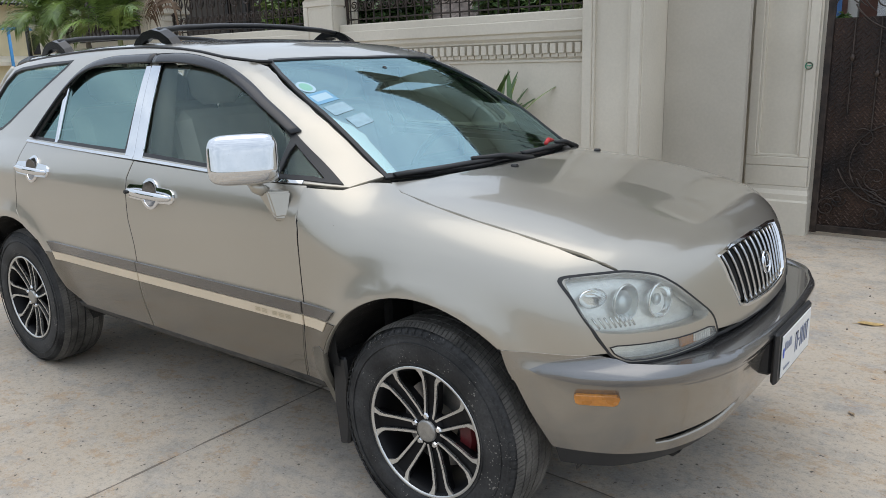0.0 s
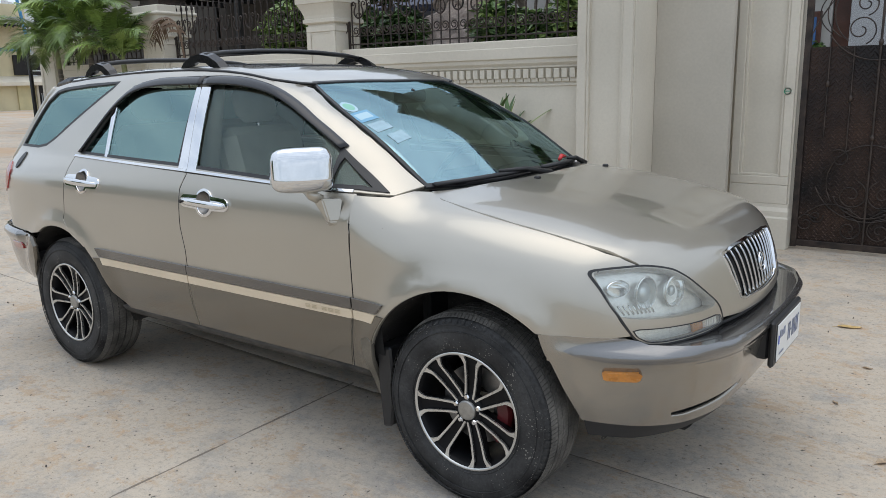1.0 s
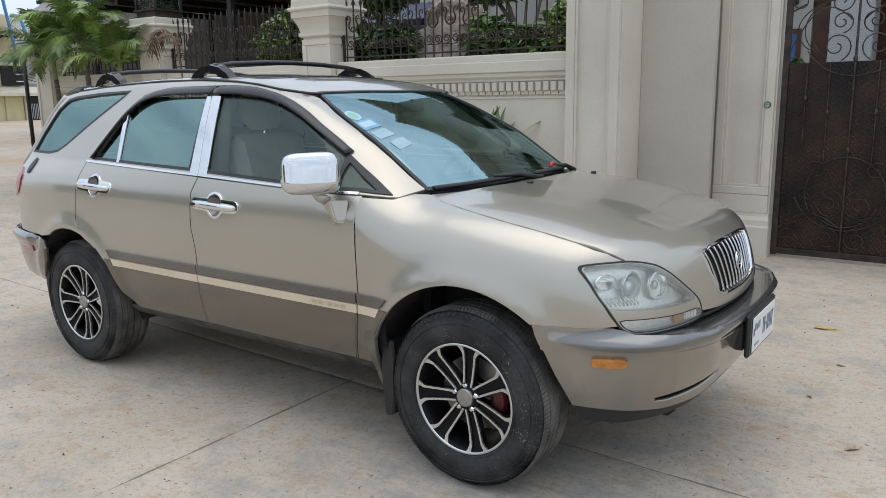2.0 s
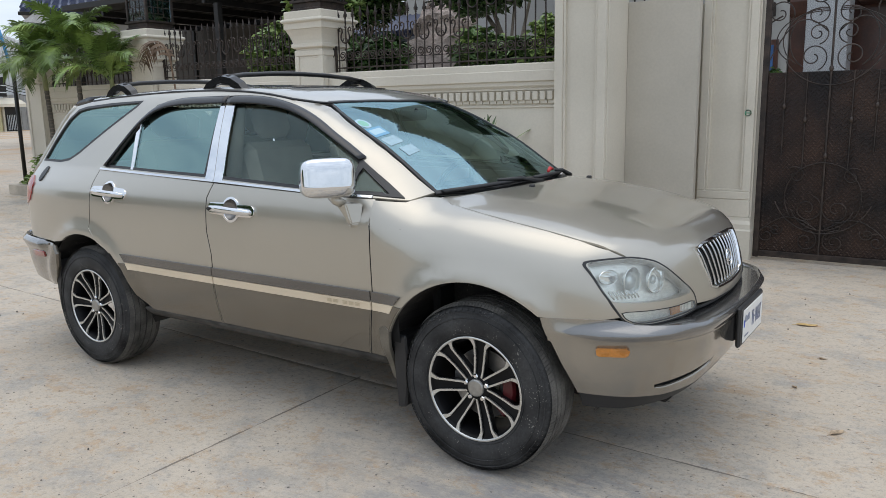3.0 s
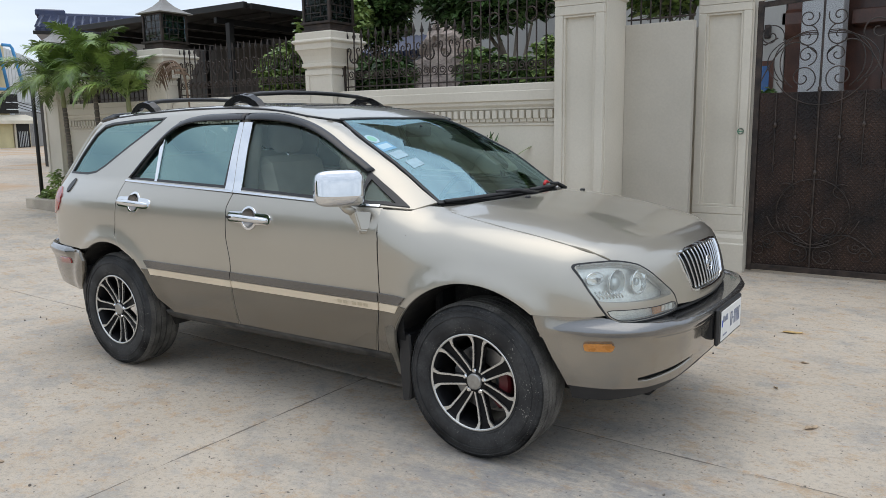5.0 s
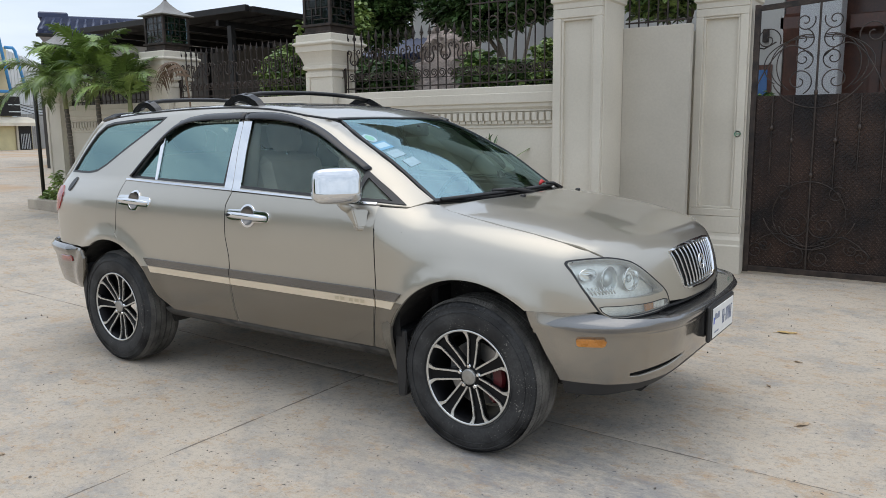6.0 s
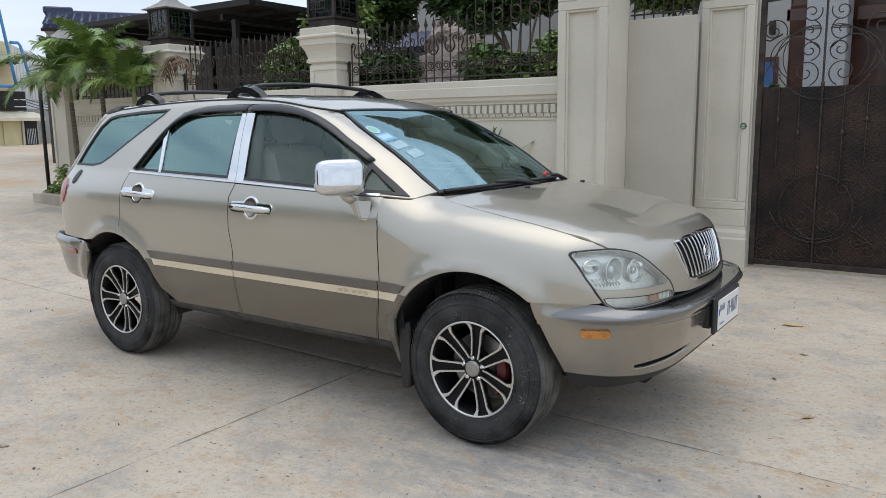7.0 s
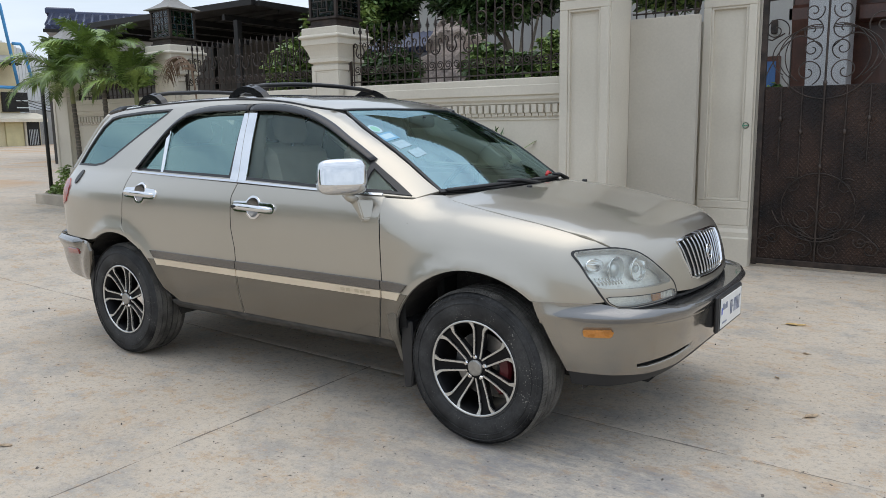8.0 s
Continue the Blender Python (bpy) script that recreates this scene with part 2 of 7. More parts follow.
def concrete():
    """Cast concrete: warm grey with rusty and bluish stains, broom grain and dark specks."""
    m = bpy.data.materials.new("concrete")
    m.use_nodes = True
    n, l = m.node_tree.nodes, m.node_tree.links
    p = n["Principled BSDF"]
    p.inputs["Roughness"].default_value = .85
    co = n.new("ShaderNodeTexCoord")

    def noise_tex(scale, detail, stretch=(1, 1, 1), rough=.55):
        mp = n.new("ShaderNodeMapping")
        mp.inputs["Scale"].default_value = stretch
        t = n.new("ShaderNodeTexNoise")
        t.inputs["Scale"].default_value, t.inputs["Detail"].default_value, t.inputs["Roughness"].default_value = scale, detail, rough
        l.new(co.outputs["Object"], mp.inputs["Vector"])
        l.new(mp.outputs["Vector"], t.inputs["Vector"])
        return t.outputs["Fac"]

    def ramp(v, a, b, lo=0.0, hi=1.0):
        r = n.new("ShaderNodeMapRange")
        r.inputs["From Min"].default_value, r.inputs["From Max"].default_value = a, b
        r.inputs["To Min"].default_value, r.inputs["To Max"].default_value = lo, hi
        l.new(v, r.inputs["Value"])
        return r.outputs["Result"]

    def blend(base, color, fac, mode="MIX"):
        x = n.new("ShaderNodeMix")
        x.data_type, x.blend_type = "RGBA", mode
        l.new(fac, x.inputs["Factor"])
        if isinstance(base, tuple):
            x.inputs["A"].default_value = (*base, 1)
        else:
            l.new(base, x.inputs["A"])
        x.inputs["B"].default_value = (*color, 1)
        return x.outputs["Result"]

    c = blend((.484, .408, .315), (.580, .502, .402), ramp(noise_tex(.7, 5), .35, .65))
    c = blend(c, (.300, .290, .272), ramp(noise_tex(1.9, 8, (1, 1, 1), .75), .50, .62, 0, .62))
    c = blend(c, (.47, .335, .21), ramp(noise_tex(4.2, 8, (1, 1.3, 1), .78), .53, .62, 0, .8))
    c = blend(c, (.315, .312, .310), ramp(noise_tex(5.2, 9, (1, 1.4, 1), .72), .54, .63, 0, .38))
    c = blend(c, (.50, .32, .175), ramp(noise_tex(9, 6, (1, 1.3, 1), .72), .575, .65, 0, .6))
    c = blend(c, (.33, .20, .11), ramp(noise_tex(23, 4, (1, 1.2, 1), .65), .64, .69, 0, .55))
    c = blend(c, (.58, .53, .46), ramp(noise_tex(9, 6, (1, 1, 1), .75), .53, .70, 0, .42))
    c = blend(c, (.30, .255, .21), ramp(noise_tex(17, 7, (1, 1, 1), .8), .52, .66, 0, .42))
    c = blend(c, (.62, .56, .48), ramp(noise_tex(70, 4, (1, 1, 1), .8), .53, .68, 0, .40))
    c = blend(c, (.24, .20, .165), ramp(noise_tex(150, 3, (1, 1, 1), .7), .55, .66, 0, .38))
    fine = noise_tex(95, 3)
    c = blend(c, (.22, .21, .20), ramp(noise_tex(38, 6, (1, 1, 1), .75), .52, .70, 0, .7))
    c = blend(c, (.07, .06, .05), ramp(noise_tex(34, 2), .685, .72, 0, .85))
    # dirt packed in the two cast joints
    spot = n.new("ShaderNodeSeparateXYZ")
    l.new(co.outputs["Object"], spot.inputs["Vector"])

    def calc(op, a, b=0.0):
        k = n.new("ShaderNodeMath")
        k.operation = op
        for i, v in enumerate((a, b)):
            if isinstance(v, (int, float)):
                k.inputs[i].default_value = v
            else:
                l.new(v, k.inputs[i])
        return k.outputs["Value"]

    wob = calc("MULTIPLY", calc("SUBTRACT", noise_tex(5, 6, (1, 1, 1), .7), .5), .014)
    width = ramp(noise_tex(14, 6, (1, 1, 1), .75), .30, .70, .0028, .0062)
    across = calc("ABSOLUTE", calc("ADD", calc("ADD", calc("ADD", spot.outputs["Y"], .26), calc("MULTIPLY", spot.outputs["X"], .045)), wob))
    along = calc("MAXIMUM", calc("ABSOLUTE", calc("ADD", calc("SUBTRACT", spot.outputs["X"], .18), wob)), calc("MULTIPLY", calc("ADD", spot.outputs["Y"], .26), .2))
    for gap in (across, along):
        c = blend(c, (.15, .125, .10), calc("MULTIPLY", calc("LESS_THAN", gap, width), .8))
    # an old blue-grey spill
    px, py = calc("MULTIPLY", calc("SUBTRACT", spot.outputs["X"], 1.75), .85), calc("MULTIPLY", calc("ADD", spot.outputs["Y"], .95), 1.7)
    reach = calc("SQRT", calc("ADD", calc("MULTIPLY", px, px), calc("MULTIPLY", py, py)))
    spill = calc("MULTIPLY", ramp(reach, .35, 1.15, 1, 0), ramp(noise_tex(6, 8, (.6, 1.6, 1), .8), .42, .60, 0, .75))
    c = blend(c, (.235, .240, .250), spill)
    # sandy drift on the far stretch of road
    sep = n.new("ShaderNodeSeparateXYZ")
    l.new(co.outputs["Object"], sep.inputs["Vector"])
    far = ramp(sep.outputs["X"], -9, -14)
    sand = n.new("ShaderNodeMath")
    sand.operation = "MULTIPLY"
    l.new(far, sand.inputs[0])
    l.new(ramp(noise_tex(.35, 4), .48, .6, 0, .8), sand.inputs[1])
    c = blend(c, (.46, .30, .17), sand.outputs["Value"])
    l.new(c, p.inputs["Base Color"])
    b = n.new("ShaderNodeBump")
    b.inputs["Strength"].default_value, b.inputs["Distance"].default_value = .3, .003
    l.new(fine, b.inputs["Height"])
    l.new(b.outputs["Normal"], p.inputs["Normal"])
    return m


CONCRETE = concrete()


# ---- building helpers ----
def mesh_of(name, bm, material, smooth=False):
    me = bpy.data.meshes.new(name)
    bmesh.ops.recalc_face_normals(bm, faces=bm.faces[:])
    bm.to_mesh(me)
    bm.free()
    me.materials.append(material)
    if smooth:
        me.polygons.foreach_set("use_smooth", [True] * len(me.polygons))
    return me


def part(name, bm, material, parent, label="", smooth=False):
    ob = new(name, bm if isinstance(bm, bpy.types.Mesh) else mesh_of(name, bm, material, smooth))
    ob.parent = parent
    if label:
        tagged(ob, label)
    return ob


def thing(name, label, category, group="", kind="", at=(0, 0, 0)):
    ob = new(name)
    ob.location = at
    return tagged(ob, label, category, group, kind)


def solo(name, bm, material, label, category, group="", kind="", smooth=False):
    return tagged(new(name, mesh_of(name, bm, material, smooth)), label, category, group, kind)


def add_box(bm, x0, x1, y0, y1, z0, z1, bevel=0.0, m=None):
    """A box, with its edges rounded off by bevel."""
    b = min(bevel, .45 * min(abs(x1 - x0), abs(y1 - y0), abs(z1 - z0)))
    got = bmesh.ops.create_cube(bm, size=1)["verts"]
    for v in got:
        v.co = Vector(((x0 + x1) / 2 + v.co.x * (x1 - x0), (y0 + y1) / 2 + v.co.y * (y1 - y0), (z0 + z1) / 2 + v.co.z * (z1 - z0)))
    if b > 0:
        edges = list({e for v in got for e in v.link_edges})
        res = bmesh.ops.bevel(bm, geom=edges, offset=b, segments=1, affect="EDGES")
        got = res["verts"]
    if m:
        bmesh.ops.transform(bm, matrix=m, verts=[v for v in got])
    return bm


def box(x0, x1, y0, y1, z0, z1, bevel=.004):
    return add_box(bmesh.new(), x0, x1, y0, y1, z0, z1, bevel)


def add_tube(bm, pts, r, segs=8, closed=False, caps=True, flat=1.0):
    """A round bar along points; r may be a number or one radius a point."""
    pts = [Vector(p) for p in pts]
    k = len(pts)
    rs = [r] * k if isinstance(r, (int, float)) else r
    rings, ref = [], None
    for i, p in enumerate(pts):
        a, b = (pts[i - 1], pts[(i + 1) % k]) if closed else (pts[max(0, i - 1)], pts[min(k - 1, i + 1)])
        d = (b - a).normalized()
        if ref is None:
            ref = Vector((0, 0, 1)) if abs(d.z) < .9 else Vector((1, 0, 0))
        u = (ref - d * ref.dot(d)).normalized()
        ref = u
        w = d.cross(u)
        rings.append([bm.verts.new(p + rs[i] * (u * math.cos(2 * math.pi * j / segs) + flat * w * math.sin(2 * math.pi * j / segs))) for j in range(segs)])
    for i in range(k if closed else k - 1):
        A, B = rings[i], rings[(i + 1) % k]
        for j in range(segs):
            bm.faces.new((A[j], A[(j + 1) % segs], B[(j + 1) % segs], B[j]))
    if caps and not closed:
        bm.faces.new(rings[0][::-1])
        bm.faces.new(rings[-1])
    return bm


def tube(pts, r, segs=8, closed=False, flat=1.0):
    return add_tube(bmesh.new(), pts, r, segs, closed, True, flat)


def lathe(profile, segs=48, axis="y", bm=None):
    """A turned body: profile of (radius, along)."""
    bm = bm or bmesh.new()
    rings = []
    for r, h in profile:
        ring = []
        for j in range(segs):
            c, s = r * math.cos(2 * math.pi * j / segs), r * math.sin(2 * math.pi * j / segs)
            ring.append(bm.verts.new((c, h, s) if axis == "y" else (c, s, h)))
        rings.append(ring)
    for A, B in zip(rings, rings[1:]):
        for j in range(segs):
            bm.faces.new((A[j], A[(j + 1) % segs], B[(j + 1) % segs], B[j]))
    return bm


def add_loft_square(bm, levels):
    """A square-plan stack of mouldings: levels of (x0, x1, y0, y1, z)."""
    rings = [[bm.verts.new(c) for c in ((a, e, z), (b, e, z), (b, f, z), (a, f, z))] for a, b, e, f, z in levels]
    bm.faces.new(rings[0][::-1])
    for A, B in zip(rings, rings[1:]):
        for j in range(4):
            bm.faces.new((A[j], A[(j + 1) % 4], B[(j + 1) % 4], B[j]))
    bm.faces.new(rings[-1])
    return bm


def prism(outline, axis, a, b):
    """A flat plate of that outline, from a to b along an axis."""
    bm = bmesh.new()
    put = {"x": lambda p, h: (h, p[0], p[1]), "y": lambda p, h: (p[0], h, p[1]), "z": lambda p, h: (p[0], p[1], h)}[axis]
    A, B = [bm.verts.new(put(p, a)) for p in outline], [bm.verts.new(put(p, b)) for p in outline]
    bm.faces.new(A)
    bm.faces.new(B[::-1])
    for i in range(len(A)):
        bm.faces.new((A[i], A[i - 1], B[i - 1], B[i]))
    return bm


def arc(cx, cz, r, a0, a1, k=16):
    return [(cx + r * math.cos(radians(a0 + (a1 - a0) * i / k)), cz + r * math.sin(radians(a0 + (a1 - a0) * i / k))) for i in range(k + 1)]


# ---- ground ----
def rise(x):
    """The street climbs a little beyond the rear of the car."""
    k = min(1, max(0, (-4.2 - x) / 5.5))
    return .25 * k * k * (3 - 2 * k)


def build_ground():
    gx = [-900, -300, -120, -60, -35, -25, -20, -17, -15] + [-14 + .5 * i for i in range(17)] + [-5.8 + .1 * i for i in range(120)] + [6.5, 8, 12, 20, 40, 120, 400, 900]
    gx = sorted([x for x in gx if abs(x - .18) > .05] + [.10, .172, .18, .188, .26])
    gy = [-900, -300, -100, -40, -20, -12, -8] + [-6.5 + .1 * i for i in range(85)] + [2.2, 2.8, 3.3, 4, 5, 7, 10, 16, 30, 60, 150, 400, 900]
    gy = sorted([y for y in gy if abs(y) > .05] + [-.045, -.007, 0, .007, .045])
    verts, faces = [], []
    for i, x in enumerate(gx):
        for j, y in enumerate(gy):
            near = abs(x) < 8 and abs(y) < 8
            jig = lambda s: .006 * noise.noise(Vector((x * 4.1 + s, y * 4.1, s))) + .004 * noise.noise(Vector((x * 17 + s, y * 17, s)))
            xx = x + (jig(3) if abs(x - .18) < .02 and near else 0)
            yy = y + (-.26 - .045 * max(-5.8, min(6, x))) * max(0, 1 - abs(y) / 6)
            if abs(y) < .02 and near:
                yy += jig(7)
            z = rise(x)
            if (abs(x - .18) < .001 and y < .02) or abs(y) < .001:
                z -= .005
            elif near:
                z += .0025 * noise.noise(Vector((x * .8, y * .8, 0)))
            verts.append((xx, yy, z))
    h = len(gy)
    for i in range(len(gx) - 1):
        for j in range(h - 1):
            faces.append((i * h + j, (i + 1) * h + j, (i + 1) * h + j + 1, i * h + j + 1))
    me = bpy.data.meshes.new("ground")
    me.from_pydata(verts, [], faces)
    me.polygons.foreach_set("use_smooth", [True] * len(me.polygons))
    me.materials.append(CONCRETE)
    tagged(new("ground", me), "warm grey stained concrete street with cast joints", "ground", kind="structure")


build_ground()

# small stones and crumbs lying on the concrete
bm = bmesh.new()
rs = random.Random(4)
for _ in range(520):
    x, y, r = rs.uniform(-4, 4.2), rs.uniform(-2.6, 3.2), rs.choice([.002, .002, .003, .003, .004, .005, .008])
    if -2.2 < x < 2.1 and -1 < y < 1:
        continue
    got = bmesh.ops.create_icosphere(bm, subdivisions=1, radius=r)["verts"]
    q = Matrix.LocRotScale((x, y, rise(x) + r * .35), Euler((rs.random() * 6, rs.random() * 6, rs.random() * 6)), (1, rs.uniform(.5, 1), rs.uniform(.4, .8)))
    for v in got:
        v.co = q @ v.co
solo("pebbles", bm, mat("pebble", (.16, .14, .12), .9, vary=.5, scale=30), "tiny dark stones and crumbs scattered on concrete", "pebbles", kind="stuff")


def fallen_leaf(x, y, turn, size, material, label):
    bm = bmesh.new()
    rows = []
    for i in range(7):
        s = i / 6
        w = size * .22 * math.sin(math.pi * (.06 + .9 * s)) ** .8
        z = .006 + .010 * (s - .5) ** 2 * size / .1
        rows.append([bm.verts.new((size * (s - .5), k * w, z + abs(k) * .005 * (1 + .5 * math.sin(6 * s)))) for k in (-1, -.5, 0, .5, 1)])
    for A, B in zip(rows, rows[1:]):
        for j in range(4):
            bm.faces.new((A[j], A[j + 1], B[j + 1], B[j]))
    add_tube(bm, [(-size * .5, 0, .008), (-size * .72, size * .03, .006)], .0012, 5)
    ob = solo("fallen_leaf", bm, material, label, "leaf", "fallen leaves", smooth=True)
    ob.matrix_world = pose(x, y, -.004, 0, 0, turn)
    return ob


fallen_leaf(2.11, 2.05, 20, .13, FLAGS, "dry yellow leaf lying on concrete")
LEAF_FLAT = mat("flat_brown_leaf", (.44, .33, .22), .8, 0, vary=.35, scale=30, grain=90, bump=.2)
fallen_leaf(2.50, .29, 60, .085, LEAF_FLAT, "dry brown curled leaf lying on concrete")
fallen_leaf(2.24, .80, 130, .040, LEAF_FLAT, "dry brown curled leaf lying on concrete")
fallen_leaf(2.30, 1.36, 10, .045, LEAF_FLAT, "small dry brown leaf lying on concrete")
fallen_leaf(-.47, -2.04, 40, .06, LEAF_FLAT, "dry brown leaf crumb lying on concrete")


# ---- street wall ----
def wall_bay(name, x0, x1, dentils=True):
    """One bay of the rendered garden wall with its coping and tooth frieze."""
    wall = thing(name, "cream rendered garden wall with moulded coping and tooth frieze", "wall", kind="structure")
    prof = [(3.60, 0), (3.42, 0), (3.42, .30), (3.45, .315), (3.45, 1.443), (3.438, 1.450), (3.438, 1.466), (3.45, 1.473), (3.45, 1.606), (3.43, 1.616), (3.43, 1.630), (3.405, 1.658),
            (3.405, 1.690), (3.385, 1.702), (3.385, 1.795), (3.395, 1.80), (3.395, 1.86), (3.40, 1.87), (3.62, 1.87), (3.62, 1.70), (3.60, 1.70)]
    part("wall_body", prism(prof, "x", x0, x1), WALL, wall)
    if dentils:
        bm = box(-.0265, .0265, 3.408, 3.453, 1.520, 1.604, .003)
        add_box(bm, -.0265, .0395, 3.426, 3.453, 1.486, 1.5195, .002)
        tooth = mesh_of("dentil", bm, WALL)
        k = int((x1 - x0 - .06) / .080)
        for i in range(k):
            part("dentil", tooth, WALL, wall).location.x = x1 - .085 - .080 * i
    return wall


wall_bay("wall_south_1", -3.21, -.355)
wall_bay("wall_south_2", -6.30, -3.62)
wall_bay("wall_south_3", -9.07, -6.72)


def framed_face(bm, x0, x1, z0, z1, y, w=.075, deep=.03):
    """A raised frame with a small inner step on a face that looks to the street."""
    for a, b, c, d in ((x0, x1, z1 - w, z1), (x0, x1, z0, z0 + w), (x0, x0 + w, z0 + w, z1 - w), (x1 - w, x1, z0 + w, z1 - w)):
        add_box(bm, a, b, y, y + deep, c, d, .006)
    i = w
    for a, b, c, d in ((x0 + i, x1 - i, z1 - w - .022, z1 - w), (x0 + i, x1 - i, z0 + w, z0 + w + .022), (x0 + i, x0 + i + .022, z0 + w + .022, z1 - w - .022), (x1 - i - .022, x1 - i, z0 + w + .022, z1 - w - .022)):
        add_box(bm, a, b, y + .012, y + deep, c, d, .004)
    return bm


def side_frame(bm, y0, y1, z0, z1, x, w=.07, deep=.03):
    for a, b, c, d in ((y0, y1, z1 - w, z1), (y0, y1, z0, z0 + w), (y0, y0 + w, z0 + w, z1 - w), (y1 - w, y1, z0 + w, z1 - w)):
        add_box(bm, x - deep, x, a, b, c, d, .006)
    return bm


def fence_pillar():
    p = thing("fence_pillar", "cream rendered square fence pillar with moulded cap", "pillar", "fence pillars")
    part("shaft", box(-.20, .20, -.20, .20, 0, 2.17, .005), WALL, p)
    bm = framed_face(bmesh.new(), -.215, .215, .45, 2.13, -.215, .065, .018)
    part("front_frame", bm, WALL, p)
    part("side_frame", side_frame(bmesh.new(), -.195, .195, .45, 2.13, .215, .065, .018), WALL, p)
    part("side_frame", side_frame(bmesh.new(), -.195, .195, .45, 2.13, -.198, .065, .018), WALL, p)
    part("base", add_loft_square(bmesh.new(), [(-h, h, -h, h, z) for h, z in ((.26, 0), (.26, .30), (.235, .33), (.235, .37), (.212, .40))]), WALL, p)
    lv = [(.212, 2.15), (.236, 2.165), (.236, 2.20), (.222, 2.205), (.228, 2.24), (.245, 2.29), (.272, 2.345), (.278, 2.36), (.290, 2.362), (.290, 2.425), (.296, 2.43), (.312, 2.44), (.318, 2.453), (.312, 2.468),
          (.296, 2.476), (.286, 2.48), (.284, 2.55), (.278, 2.56)]
    part("cap", add_loft_square(bmesh.new(), [(-h, h, -h, h, z) for h, z in lv]), WALL, p)
    return p


PILLARS = (-3.415, -6.51, -9.285)
first = fence_pillar()
first.location = (PILLARS[0], 3.50, 0)
copy_thing(first, pose(PILLARS[1], 3.50, 0))
copy_thing(first, pose(PILLARS[2], 3.50, 0) @ Matrix.Diagonal((1, 1, .9, 1)))


def lantern():
    o = thing("pillar_lantern", "black metal square lantern with lattice panes and grey roof", "lantern", "pillar lanterns")
    part("plinth", add_loft_square(bmesh.new(), [(-h, h, -h, h, z) for h, z in ((.225, 0), (.225, .03), (.205, .035), (.205, .085), (.235, .095), (.235, .12))]), IRON, o)
    for sx in (-1, 1):
        for sy in (-1, 1):
            part("post", box(sx * .20 - .018, sx * .20 + .018, sy * .20 - .018, sy * .20 + .018, .12, .50, .003), IRON, o)
    part("top_frame", add_loft_square(bmesh.new(), [(-h, h, -h, h, z) for h, z in ((.222, .49), (.222, .525))]), IRON, o)
    pane = mesh_of("pane", box(-.18, .18, -.002, .002, .125, .49, 0), FROST)
    bm = bmesh.new()
    for x0, x1, z0, z1 in ((-.18, .18, .30, .308), (-.18, .06, .215, .223), (-.06, .18, .17, .178), (-.09, -.082, .12, .30), (.06, .068, .17, .49), (-.02, -.012, .215, .49), (.12, .128, .12, .17), (-.14, -.132, .30, .49), (-.18, .18, .40, .408)):
        add_box(bm, x0, x1, -.008, .008, z0, z1)
    lattice = mesh_of("lattice", bm, IRON)
    for a in range(4):
        for me, mt in ((pane, FROST), (lattice, IRON)):
            q = part(me.name.split(".")[0], me, mt, o)
            q.matrix_local = pose(0, 0, 0, 0, 0, 90 * a) @ pose(0, -.20, 0)
    bm = add_loft_square(bmesh.new(), [(-h, h, -h, h, z) for h, z in ((.270, .515), (.278, .525), (.185, .575), (.105, .635), (.045, .705), (.016, .755))])
    part("roof", bm, LANTERN_ROOF, o, "grey metal pyramid roof")
    bm = lathe([(.0, .75), (.02, .755), (.028, .78), (.012, .80), (.02, .82), (.004, .87), (0, .875)], 10, "z")
    part("finial", bm, IRON, o, smooth=True)
    return o


lamp1 = lantern()
lamp1.location = (PILLARS[0], 3.50, 2.56)
copy_thing(lamp1, pose(PILLARS[1], 3.50, 2.56) @ Matrix.Diagonal((1, 1, .95, 1)))
copy_thing(lamp1, pose(PILLARS[2], 3.50, 2.305))


def spiral(cx, cz, r, start, turns, k=26, shrink=.22):
    return [(cx + r * (1 - (1 - shrink) * i / k) * math.cos(start + turns * 2 * math.pi * i / k), 0, cz + r * (1 - (1 - shrink) * i / k) * math.sin(start + turns * 2 * math.pi * i / k)) for i in range(k + 1)]


# fence pieces, shared by all bays
bm = tube([(0, 0, 0), (0, 0, .59)], .0085, 6)
for z, w in ((.50, .017), (.595, .014)):
    got = bmesh.ops.create_icosphere(bm, subdivisions=1, radius=w)["verts"]
    for v in got:
        v.co = Vector((v.co.x, v.co.y * .8, v.co.z * .8 + z))
add_tube(bm, [(0, 0, .60), (0, 0, .632), (0, 0, .662), (0, 0, .715)], [.006, .021, .015, .001], 6, flat=.6)
for s in (-1, 1):
    add_tube(bm, [(0, 0, .605), (s * .020, 0, .612), (s * .025, 0, .642)], [.006, .005, .002], 5)
SPEAR = mesh_of("bar", bm, IRON)
SPEAR_TALL = mesh_of("bar", tube([(0, 0, 0), (0, 0, 1.05)], .0085, 6), IRON)
RING = mesh_of("scroll_ring", tube(spiral(0, .190, .048, -math.pi / 2, 1.6, 30, .25), .0065, 5), IRON)
